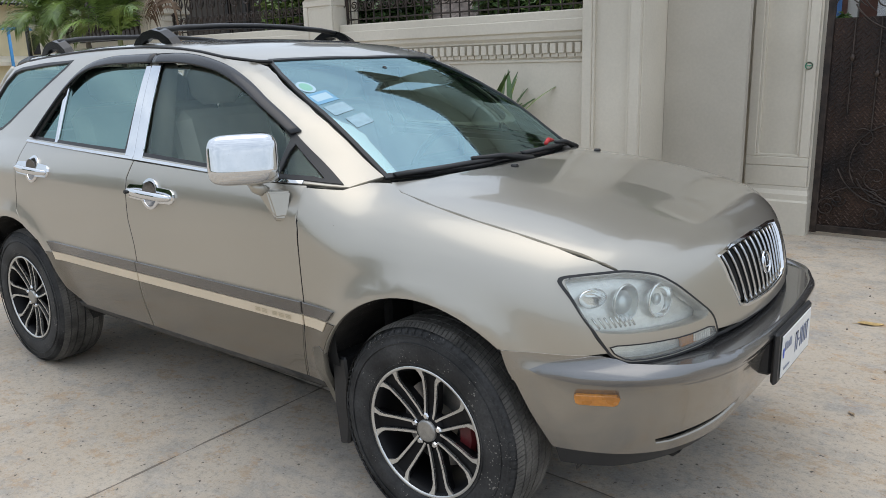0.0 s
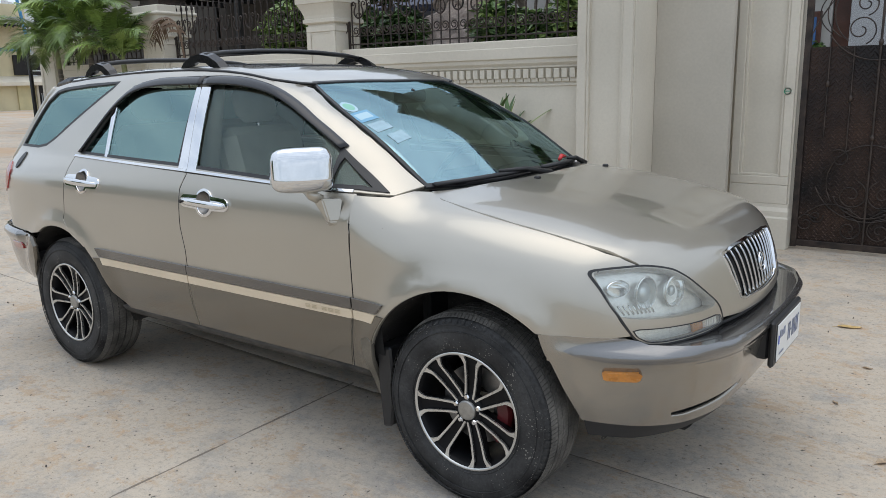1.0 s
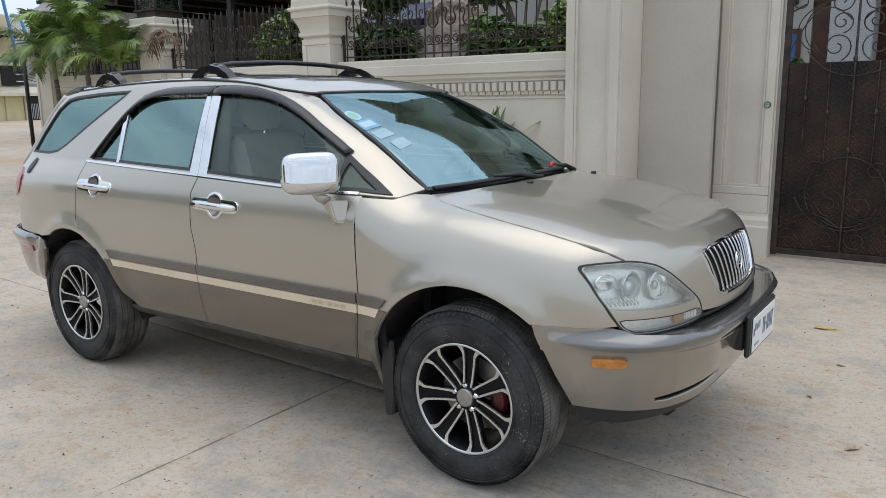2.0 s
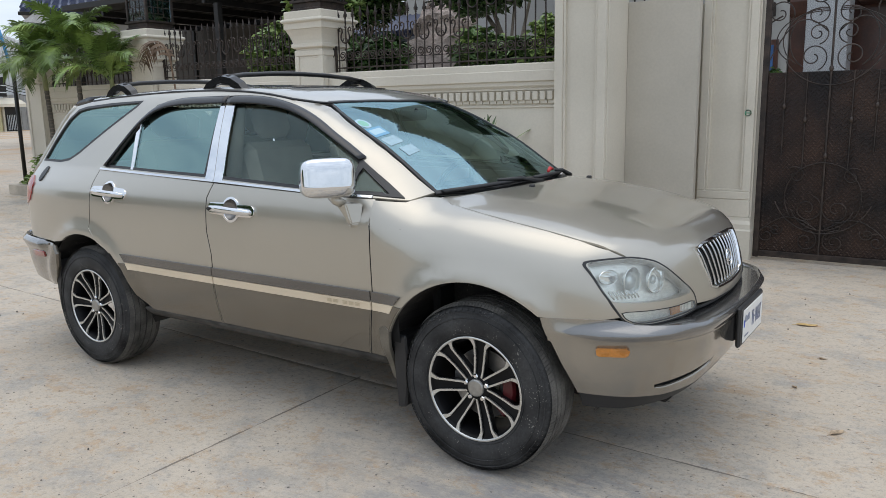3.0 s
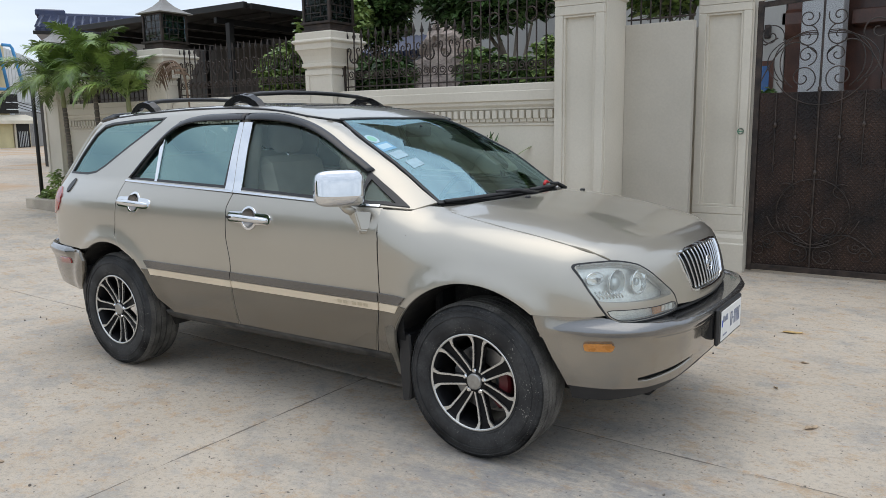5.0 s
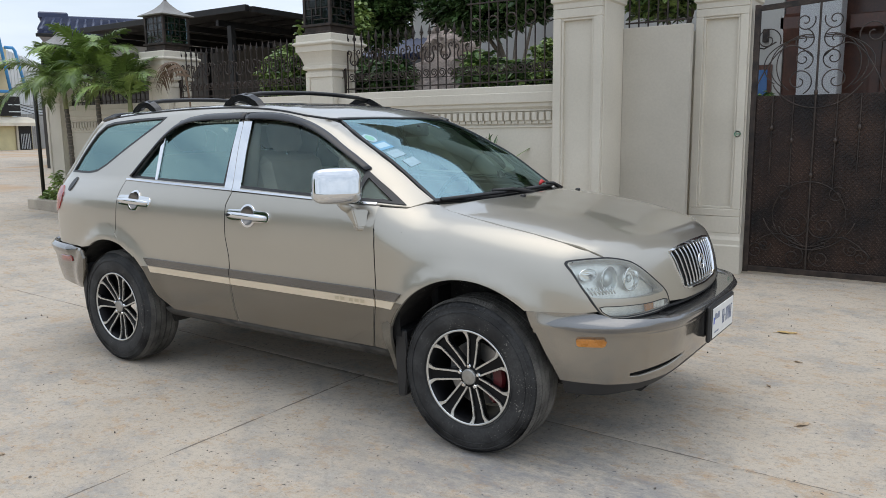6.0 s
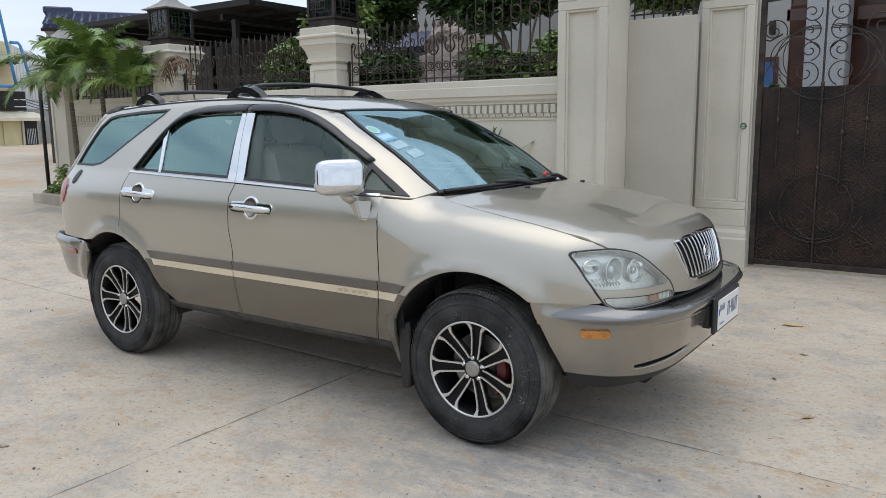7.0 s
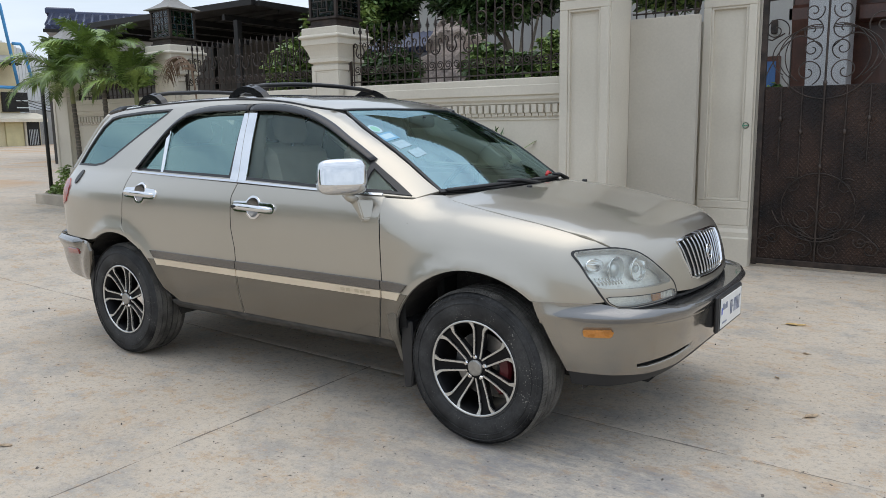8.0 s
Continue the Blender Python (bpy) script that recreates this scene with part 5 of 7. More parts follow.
for s in (-1, 1):
    wing = settle(bumper, "p", .1, 1.4, np.linspace(s * 53, s * 69, 16), np.full(16, .650))
    part("bumper_ledge", prism([(float(v[0]) - .014, float(v[1]) * .976) for v in wing] + [(1.62, s * .60), (1.78, s * .58)], "z", .600, .676), LOWER_PAINT_LIT, car)
part("bumper_ledge", prism([(1.60, -.70)] + [(float(v[0]) - .012, float(v[1]) * .982) for v in shelf] + [(1.60, .70)], "z", .600, .652), BUMPER_GREY, car)
panel("bumper_lip", bumper, "p", [(-61.6, .386), (-60.5, .322), (-50, .305), (-36, .318), (-26, .345), (0, .375), (26, .345), (36, .318), (50, .305), (60.5, .322), (61.6, .386), (50, .366), (40, .358), (28, .366), (14, .394), (0, .402), (-14, .394), (-28, .366), (-40, .358), (-50, .366)], PLASTIC, both=False, lift=-.006, thick=.03, step=.03, label="dusty dark lower lip")
# black boxes fill the bumper's hollow, its shade put into their colour
part("air_dam", box(1.72, 1.98, -.50, .50, .30, .44, .02), CAVITY_SHADE, car)
part("bumper_inner", box(1.70, 1.93, -.62, .62, .36, .63, .03), CAVITY_SHADE, car)
panel("side_marker", bumper, "p", [(-58.4, .580), (-58.0, .586), (-51.6, .586), (-51.0, .579), (-51.3, .561), (-51.9, .555), (-57.6, .557), (-58.2, .562)], AMBER, both=True, lift=.012, thick=.016, step=.02, label="amber side marker lamp")
half = [(-75.5, .700), (-77.6, .640), (-76.4, .560), (-73.8, .495), (-70.5, .435), (-66, .428), (-58, .432), (-50, .440), (-40, .452), (0, .470)]
top = [(-75.8, .704), (-60, .706), (-40, .708), (0, .710)]
panel("rear_bumper", rear_bumper, "q", half + [(-p, z) for p, z in half[::-1][1:]] + [(-p, z) for p, z in top] + top[::-1][1:], LOWER_PAINT_DIM, both=False, step=.028, thick=.03)
band = [(-71.2, .700), (-70.6, .688), (-67, .680), (-60, .676), (-40, .672), (0, .670)]
panel("rear_bumper_top", rear_bumper, "q", band + [(-p, z) for p, z in band[::-1][1:]] + [(67, .7085), (40, .711), (0, .712), (-40, .711), (-67, .7085)], BUMPER_GREY, both=False, lift=.004, thick=.02, step=.02, label="dark grey upper bumper band")
part("bumper_shelf", prism([(-1.66, -.80), (-1.80, -.835), (-2.0, -.79), (-2.12, -.66), (-2.20, -.40), (-2.22, 0), (-2.20, .40), (-2.12, .66), (-2.0, .79), (-1.80, .835), (-1.66, .80)], "z", .66, .706), LOWER_PAINT_DIM, car)
panel("side_reflector", rear_bumper, "q", [(-57, .634), (-65.5, .640), (-66.5, .634), (-66, .604), (-57.5, .596), (-56.2, .602)], RED_LENS, both=True, lift=.007, thick=.012, step=.02, label="red side reflector")
panel("tail_lamp", cabin, "y", [(-1.925, 1.095), (-1.875, 1.055), (-1.885, 1.00), (-1.925, .945), (-1.99, .92), (-2.085, .91), (-2.07, 1.085)], RED_LENS, lift=.006, thick=.02, step=.03, label="red tail lamp")
panel("tailgate", cabin, "t", [(-.66, .735), (.66, .735), (.70, 1.08), (.60, 1.42), (.50, 1.49), (-.50, 1.49), (-.60, 1.42), (-.70, 1.08)], PAINT, both=False, holes=[[(-.60, 1.12), (.60, 1.12), (.52, 1.42), (.44, 1.46), (-.44, 1.46), (-.52, 1.42)]], step=.06)
panel("rear_screen", cabin, "t", [(-.60, 1.12), (.60, 1.12), (.52, 1.42), (.44, 1.46), (-.44, 1.46), (-.52, 1.42)], GLASS_DARK, both=False, lift=-.004, thick=0, step=.07)
panel("fuel_plug", cabin, "y", [(-1.812 + .026 * math.cos(a) - .006 * math.sin(a), 1.108 + .042 * math.sin(a)) for a in [2 * math.pi * i / 16 for i in range(16)]], PLASTIC, both=False, lift=.006, thick=.008, step=.02, label="small oval black plug")
# spoiler
bm = bmesh.new()
rows = []
for y in np.linspace(-.47, .47, 13):
    c = .10 * (y / .47) ** 2
    rows.append([bm.verts.new((x, y, z)) for x, z in ((-1.66 + c * .3, 1.577 - c * .10), (-1.84 + c * .4, 1.592 - c * .25), (-2.02 + c, 1.572 - c * .32), (-2.05 + c, 1.550 - c * .32), (-1.90 + c * .5, 1.535 - c * .25), (-1.70 + c * .3, 1.545 - c * .10))])
for A, B in zip(rows, rows[1:]):
    for j in range(6):
        bm.faces.new((A[j], A[(j + 1) % 6], B[(j + 1) % 6], B[j]))
bm.faces.new(rows[0])
bm.faces.new(rows[-1][::-1])
part("spoiler", bm, VISOR, car, "black roof spoiler over the tailgate", smooth=True)
tail_edge = settle(cabin, "y", 0, -1.3, np.array([-1.80, -1.845, -1.885, -1.925, -1.965, -2.02, -2.06]), np.array([1.506, 1.465, 1.42, 1.355, 1.29, 1.17, 1.10]))
twin("tailgate_edge", tube([(float(a) - .004, float(b) + .006, float(c)) for a, b, c in tail_edge], .016, 8), PAINT, smooth=True)

# side mouldings with cream stripe
for x0, x1, slant in ((-.955, -.208, 1), (-.200, .806, 0), (.816, .975, -1)):
    a, b = (.055 if slant == 1 else 0), (-.06 if slant == -1 else 0)
    panel("side_moulding", cabin if x1 < .9 else body, "y", [(x0, .702), (x1, .702 - (.004 if slant < 0 else 0)), (x1 + b * .6, .660), (x0 + a * .6, .660)], GREY_PAINT, lift=.010, thick=.012, step=.03, label="dark grey side moulding")
    panel("stripe", cabin if x1 < .9 else body, "y", [(x0 + a * .65, .655), (x1 + b * .65, .655), (x1 + b, .619), (x0 + a, .619)], STRIPE, lift=.008, thick=.010, step=.03, label="cream stripe")
# faint lettering plate on the stripe, as bars
WORN_GOLD = mat("worn_gold", (.56, .47, .32), .4, .2, vary=.1)
for i, (w, bars) in enumerate(((.030, 3), (.030, 3), (.030, 3), (.030, 3), (.030, 3))):
    x = .560 + .036 * i + (.018 if i > 1 else 0)
    for z0, z1, xa, xb in ((.629, .633, 0, .026), (.634, .638, 0, .026), (.640, .644, 0, .026)):
        panel("letter_bar", cabin, "y", [(x + xa, z0), (x + xb, z0), (x + xb, z1), (x + xa, z1)], WORN_GOLD, both=False, lift=.0095, thick=0, step=.03)

# sills, floor, wheel wells
# dusty sill; the shade below the doors is put into its dark colour
twin("sill", prism([(-.838, .400), (-.822, .375), (-.785, .345), (-.74, .330), (-.66, .330), (-.66, .400)], "x", -.86, .88), DUSTY_SHADED, label="dusty sill in painted shade", smooth=True)
# black box added under the car to block light, dark as the shade there
part("underbody_block", box(-2.15, 1.75, -.60, .60, .33, .42, .03), CAVITY_SHADE, car)
for x, rad in ((1.308, .445), (-1.308, .434)):
    bm = bmesh.new()
    A = arc(x, .355, rad + .004, -8, 188, 28)
    vo, vi = [bm.verts.new((p[0], -float(side_low(np.array(p[0]), np.array(p[1]))) + .022, p[1])) for p in A], [bm.verts.new((p[0], -.56, p[1])) for p in A]
    for i in range(len(A) - 1):
        bm.faces.new((vo[i], vo[i + 1], vi[i + 1], vi[i]))
    bm.faces.new(vi)
    twin("wheel_liner", bm, LINER, smooth=False)
for x, z0, h in ((.920, .185, .33),):
    bm = bmesh.new()
    pr = [(x - .015, z0), (x + .03, z0 + .01), (x + .05, z0 + h * .5), (x + .035, z0 + h), (x - .03, z0 + h), (x - .022, z0 + h * .5)]
    bm = prism(pr, "y", -.850, -.66)
    bmesh.ops.bevel(bm, geom=bm.edges[:], offset=.008, segments=1, affect="EDGES")
    twin("mud_flap", bm, PLASTIC, label="black mud flap")
bm = prism([(-1.648, .60), (-1.672, .50), (-1.690, .42), (-1.672, .285), (-1.640, .262), (-1.622, .275), (-1.652, .42), (-1.636, .50), (-1.618, .60)], "y", -.862, -.64)
bmesh.ops.bevel(bm, geom=bm.edges[:], offset=.006, segments=1, affect="EDGES")
twin("mud_flap", bm, PLASTIC, label="black mud flap")
panel("flap_edge", body, "y", [(.845, .545), (.885, .560), (.905, .545), (.886, .42), (.872, .30), (.856, .30), (.852, .43)], DUSTY_PAINT, lift=.006, thick=.02, step=.03, label="dusty dark arch guard")

# handles: chrome plate round a hollow cup, with a bar across
for hx, hz in HANDLES:
    plate = arc(.134, 0, .027, -80, 80, 6) + arc(0, 0, .060, 30, 150, 12) + arc(-.134, 0, .027, 100, 260, 6) + arc(0, 0, .060, 210, 330, 12)
    for base, s in zip(panel("door_handle", cabin, "y", [(hx + a, hz + b - .012 * a) for a, b in plate], CHROME, holes=[cup_ring(hx, hz)], lift=.010, thick=.012, step=.02, label="chrome door handle and cup"), (-1, 1)):
        yy = s * float(side(np.array(hx), np.array(hz)))
        bm = lathe([(.0, -.026), (.020, -.023), (.036, -.013), (.046, .002), (.0495, .009)], 24)
        bmesh.ops.transform(bm, matrix=pose(hx, yy, hz, 0, 0, 180 if s < 0 else 0), verts=bm.verts)
        # chrome cup given darker steel, its dark reflections put into the colour
        part("cup", bm, STEEL, base, smooth=True)
        grip = [(-.148, .004, .012), (-.128, .004, .024), (-.07, .004, .034), (0, .002, .038), (.07, -.001, .033), (.118, -.004, .022), (.142, -.006, .010)]
        part("grip", tube([(hx + a, yy + s * c, hz + b) for a, b, c in grip], [.010, .0155, .017, .017, .0165, .014, .009], 12, flat=.6), CHROME, base, smooth=True)
        if hx > -.5:
            part("key_lock", tube([(hx - .122, yy + s * .030, hz + .004), (hx - .122, yy + s * .043, hz + .004)], .008, 10), PLASTIC, base)

# door mirrors
for s in (-1, 1):
    cx, cy, cz = (.655, -.965, 1.187) if s < 0 else (.46, .93, 1.186)
    turn = pose(cx, cy, cz, 0, 0, 36 * s)
    bm = bmesh.new()
    bmesh.ops.create_cube(bm, size=1)
    bmesh.ops.subdivide_edges(bm, edges=bm.edges[:], cuts=25, use_grid_fill=True)
    for v in bm.verts:
        p = v.co * 2
        q = (abs(p.x) ** 5 + abs(p.y) ** 5 + abs(p.z) ** 5) ** .2
        p = p / q
        out = s * p.y
        dome = .010 * (1 - p.y * p.y) - .012 * p.z - (.030 * (-.45 - p.z) if p.z < -.45 else 0)
        v.co = turn @ Vector(((.060 if p.x > 0 else .045) * p.x + dome * max(0, p.x), .114 * p.y * (1 - .02 * p.z), .083 * p.z * (1 - .05 * max(0, out) ** 2)))
    m = part("door_mirror", bm, CHROME, car, "large chrome door mirror", smooth=True)
    glass_edge = [(.094 * a, .064 * b) for a, b in ((-1, .8), (-.8, 1), (.8, 1), (1, .8), (1, -.8), (.8, -1), (-.8, -1), (-1, -.8))]
    bm = prism(glass_edge, "x", -.050, -.043)
    bmesh.ops.transform(bm, matrix=turn, verts=bm.verts)
    part("mirror_glass", bm, mat("mirror_silver", (.8, .82, .84), .02, 1, vary=.01, bump=0), m)
    yb = s * float(side(np.array(.66), np.array(1.05)))
    # wedge-shaped foot, its ridge standing off the door
    base = [(.632, 1.080), (.762, 1.072), (.764, .992), (.752, .970), (.706, .970), (.688, .986)]
    ridge = [(.662, 1.079, .062), (.715, 1.075, .054), (.740, .990, .024), (.728, .980, .020)]
    bm = bmesh.new()
    low = [bm.verts.new((x, s * (float(side(np.array(x), np.array(z))) - .004), z)) for x, z in base]
    top = [bm.verts.new((x, s * (float(side(np.array(x), np.array(z))) + o), z)) for x, z, o in ridge]
    for f in ((low[0], top[0], top[1], low[1]), (low[1], top[1], top[2], low[2]), (low[2], top[2], top[3], low[3]), (low[3], top[3], low[4]), (low[4], top[3], low[5]), (low[5], top[3], top[2], top[0], low[0]), (top[0], top[2], top[1])):
        bm.faces.new(f)
    bmesh.ops.bevel(bm, geom=bm.edges[:], offset=.005, segments=2, affect="EDGES")
    part("mirror_foot", bm, PAINT, car, "painted mirror foot")
    part("mirror_arm", tube([(.69, yb + s * .025, 1.070), (.68, yb + s * .055, 1.088), (cx, cy - s * .04, 1.108)], [.020, .022, .030], 12), PAINT, m, smooth=True)

# roof rack: two cross bars on arched feet
for x, L in ((-.42, .158), (-1.36, .135)):
    zr = float(ROOF(np.array(x))) - .016
    half = .545 if x > -1 else .520
    rack = part("roof_bar", tube([(x + .02, y * half, zr + h) for y, h in ((-1, .052), (-.8, .066), (-.4, .078), (0, .082), (.4, .078), (.8, .066), (1, .052))], [.012, .013, .013, .013, .013, .013, .012], 8, flat=1.9), PLASTIC, car, "black roof cross bar", smooth=True)
    for s in (-1, 1):
        out = [(x - L, zr - .004), (x - L * .80, zr + .030), (x - L * .42, zr + .060), (x, zr + .070), (x + L * .42, zr + .058), (x + L * .80, zr + .028), (x + L, zr - .004)]
        inn = [(x - L * .50, zr + .008), (x - L * .28, zr + .027), (x, zr + .034), (x + L * .28, zr + .027), (x + L * .50, zr + .008)]
        bm = bmesh.new()
        o0, o1 = ([bm.verts.new((a, s * half + d, b - (.012 if d * s > 0 else 0))) for a, b in out] for d in (-.022, .022))
        i0, i1 = ([bm.verts.new((a, s * half + d, b - (.012 if d * s > 0 else 0))) for a, b in inn] for d in (-.022, .022))
        for a in range(6):
            bm.faces.new((o0[a], o0[a + 1], o1[a + 1], o1[a]))
        for a in range(4):
            bm.faces.new((i0[a], i1[a], i1[a + 1], i0[a + 1]))
        for O, I in ((o0, i0), (o1, i1)):
            bm.faces.new((O[0], O[1], I[0]))
            for a in range(4):
                bm.faces.new((O[a + 1], O[a + 2], I[a + 1], I[a]))
            bm.faces.new((O[5], O[6], I[4]))
        bmesh.ops.bevel(bm, geom=[e for e in bm.edges if e.is_manifold and e.calc_face_angle() > .8], offset=.006, segments=2, affect="EDGES")
        part("rack_foot", bm, VISOR, rack)

# number plate
pl = part("number_plate", box(2.150, 2.170, -.205, .205, .478, .648, .008), PLASTIC, car, "white number plate in black holder")
part("plate_sheet", box(2.171, 2.175, -.175, .175, .495, .632, .004), WHITE, pl)
for y0, y1, z0, z1 in ((-.150, -.128, .578, .606), (-.122, -.104, .578, .600), (-.098, -.074, .578, .606), (-.150, -.118, .516, .523), (-.112, -.085, .516, .523), (-.022, -.015, .535, .600), (.000, .007, .535, .600), (-.022, .007, .594, .600), (.016, .028, .564, .570), (.040, .047, .535, .600), (.060, .067, .535, .600), (.082, .089, .535, .600), (.104, .111, .535, .600), (.126, .133, .535, .600), (.126, .146, .594, .600)):
    part("plate_bar", box(2.176, 2.177, y0, y1, z0, z1, 0), INK if y0 < -.17 or y0 > -.05 else plain("grey_blue_ink", (.25, .28, .36), .5), pl)
part("plate_badge", box(2.176, 2.177, -.170, -.158, .560, .590, 0), plain("badge_blue", (.03, .09, .55), .5), pl)
part("plate_bracket", box(2.085, 2.149, -.19, .19, .50, .63, .01), PLASTIC, car)


# wheels
def tyre_mesh():
    bm = lathe([(.214, -.100), (.222, -.108), (.250, -.114), (.285, -.116), (.318, -.110), (.336, -.100), (.347, -.088), (.3545, -.072), (.3555, .084), (.346, .096), (.318, .112), (.250, .114), (.214, .100)], 96)
    side = mesh_of("tyre", bm_rings(bm), RUBBER, True)
    bm = bmesh.new()
    # tread blocks and grooves
    for j in range(144):
        for y0, y1, sh in ((-.101, -.074, 0), (-.069, -.042, .5), (-.037, -.004, 0), (.004, .037, .5), (.042, .069, 0), (.074, .101, .5)):
            a0, a1 = 2 * math.pi * (j + sh) / 144, 2 * math.pi * (j + sh + .86) / 144
            skew = .020
            r0, r1 = .349, .3605 if abs(y0 + y1) < .15 else .3585
            c = []
            for y, k in ((y0, 0), (y1, skew)):
                for a in (a0, a1):
                    for r in (r0, r1 if not (abs(y) > .09) else .349):
                        c.append(bm.verts.new((r * math.cos(a + k), y, r * math.sin(a + k))))
            for q in ((1, 3, 7, 5), (0, 1, 5, 4), (2, 6, 7, 3), (0, 2, 3, 1), (4, 5, 7, 6)):
                bm.faces.new([c[i] for i in q])
    return side, mesh_of("tread", bm, TREAD_RUBBER)


def bm_rings(bm):
    """Raised rings, shoulder lugs and lettering blocks of the sidewall."""
    for r in (.232, .300, .326):
        add_tube(bm, [(r * math.cos(2 * math.pi * i / 64), -.1155 if r > .24 else -.111, r * math.sin(2 * math.pi * i / 64)) for i in range(64)], .0022, 4, True)
    for j in range(72):
        a, w = 2 * math.pi * j / 72, .017
        lug = [[(r * math.cos(a + d), y, r * math.sin(a + d)) for d in (-w, w)] for r, y in ((.329, -.107), (.333, -.1075), (.346, -.0935), (.351, -.084))]
        rows = [[bm.verts.new(p) for p in row] for row in lug]
        for A, B in zip(rows, rows[1:]):
            bm.faces.new((A[0], A[1], B[1], B[0]))
    return bm


def rim_meshes():
    barrel = lathe([(.203, -.092), (.218, -.100), (.222, -.106), (.218, -.110), (.209, -.106), (.200, -.088), (.192, -.05), (.190, .09), (.215, .10)], 64)
    out = {"wheel": mesh_of("wheel", barrel, BLACK_ALLOY, True)}
    ringm = lathe([(.2195, -.1075), (.2175, -.1112), (.2105, -.1110), (.2085, -.1065)], 64)
    out["rim_edge"] = mesh_of("rim_edge", ringm, SILVER, True)
    # one of seven twin spokes along +z: dark body between two machined lines that fork at the rim
    bm, rows = bmesh.new(), []
    for r, w, y0, y1 in ((.030, .018, -.076, -.040), (.075, .021, -.072, -.040), (.130, .0245, -.077, -.050), (.172, .028, -.085, -.060), (.190, .038, -.090, -.068), (.212, .060, -.096, -.075)):
        rows.append([bm.verts.new(q) for q in ((-w, y0, r), (w, y0, r), (w * .86, y1, r), (-w * .86, y1, r))])
    for A, B in zip(rows, rows[1:]):
        for j in range(4):
            bm.faces.new((A[j], A[(j + 1) % 4], B[(j + 1) % 4], B[j]))
    out["spoke"] = mesh_of("spoke", bm, BLACK_ALLOY)
    bm = bmesh.new()
    for s in (-1, 1):
        rows = []
        for r, w, h, y in ((.044, .0160, .0038, -.0855), (.075, .0185, .0038, -.0850), (.130, .0215, .0040, -.0905), (.172, .0245, .0044, -.0985), (.184, .0270, .0056, -.1010), (.197, .0345, .0065, -.1040), (.2080, .0410, .0110, -.1072)):
            k = .5 if r > .18 else 0
            rows.append([bm.verts.new((s * (w + a), y + d, r - k * a)) for a, d in ((-h, 0), (h, 0), (h, .008), (-h, .008))])
        for A, B in zip(rows, rows[1:]):
            for j in range(4):
                bm.faces.new((A[j], A[(j + 1) % 4], B[(j + 1) % 4], B[j]))
    out["spoke_edge"] = mesh_of("spoke_edge", bm, SILVER)
    out["hub"] = mesh_of("hub", lathe([(.062, -.05), (.060, -.078), (.048, -.086), (.0, -.086)], 30), BLACK_ALLOY, True)
    out["centre_cap"] = mesh_of("centre_cap", lathe([(.037, -.084), (.036, -.094), (.032, -.097), (.024, -.0955), (.012, -.0975), (0, -.0975)], 30), CAP, True)
    out["wheel_nut"] = mesh_of("wheel_nut", lathe([(.0115, -.070), (.0115, -.090), (.0075, -.095), (0, -.095)], 6), CHROME)
    out["brake_disc"] = mesh_of("brake_disc", lathe([(.07, -.02), (.145, -.02), (.145, .005), (.07, .005)], 40), STEEL)
    bm = bmesh.new()
    sec = []
    for a in range(-36, 37, 6):
        c, s2 = math.cos(radians(a)), math.sin(radians(a))
        sec.append([bm.verts.new((r * c, y, r * s2)) for r, y in ((.100, -.045), (.108, -.058), (.150, -.058), (.160, -.045), (.160, .02), (.10, .02))])
    for A, B in zip(sec, sec[1:]):
        for j in range(6):
            bm.faces.new((A[j], A[(j + 1) % 6], B[(j + 1) % 6], B[j]))
    bm.faces.new(sec[0][::-1])
    bm.faces.new(sec[-1])
    out["brake_caliper"] = mesh_of("brake_caliper", bm, RED_PAINT)
    return out


(TYRE, TREADS), RIM = tyre_mesh(), rim_meshes()
for x, s, spin in ((1.308, 1, 8), (-1.308, 1, 15), (1.308, -1, 0), (-1.308, -1, 20)):
    w = part("wheel", RIM["wheel"], BLACK_ALLOY, car, "black alloy wheel with machined twin spokes")
    w.matrix_local = pose(x, -.766 * s, .354, 0, 0, 0 if s > 0 else 180)
    part("tyre", TYRE, RUBBER, w, "dusty black tyre").scale = (.982, 1, .982)
    part("tread", TREADS, TREAD_RUBBER, w, "worn grey tyre tread").scale = (.982, 1, .982)
    for k in ("rim_edge", "hub", "centre_cap", "brake_disc")[:4 if x > 0 else 3]:
        part(k, RIM[k], SILVER, w)
    if x > 0:
        part("brake_caliper", RIM["brake_caliper"], RED_PAINT, w, "red brake caliper").matrix_local = pose(0, 0, 0, 0, 10, 0)
    for i in range(7):
        for k in ("spoke", "spoke_edge"):
            part(k, RIM[k], SILVER, w).matrix_local = pose(0, 0, 0, 0, 360 * i / 7 + spin, 0)
    for i in range(5):
        part("wheel_nut", RIM["wheel_nut"], CHROME, w).matrix_local = pose(0, 0, 0, 0, 72 * i + spin - 9, 0) @ pose(0, 0, .050)

# cabin
part("cabin_floor", box(-2.0, 1.0, -.70, .70, .425, .45, .01), DASH, car)
part("boot_floor", box(-2.05, -1.0, -.68, .68, .72, .78, .01), DASH, car)
part("bulkhead", box(.98, 1.02, -.68, .68, .45, 1.03, .01), CAVITY_SHADE, car)
part("headliner", prism([(-1.7, 1.47), (.12, 1.49), (.12, 1.50), (-1.7, 1.48)], "y", -.52, .52), LEATHER, car)
bm = bmesh.new()
rows = []
for y in np.linspace(-.66, .66, 15):
    c = .07 * (y / .7) ** 2
    rows.append([bm.verts.new((x - c, y, z)) for x, z in ((1.00, 1.05), (.90, 1.080), (.72, 1.075), (.58, 1.02), (.54, .92), (.60, .70), (1.0, .70))])
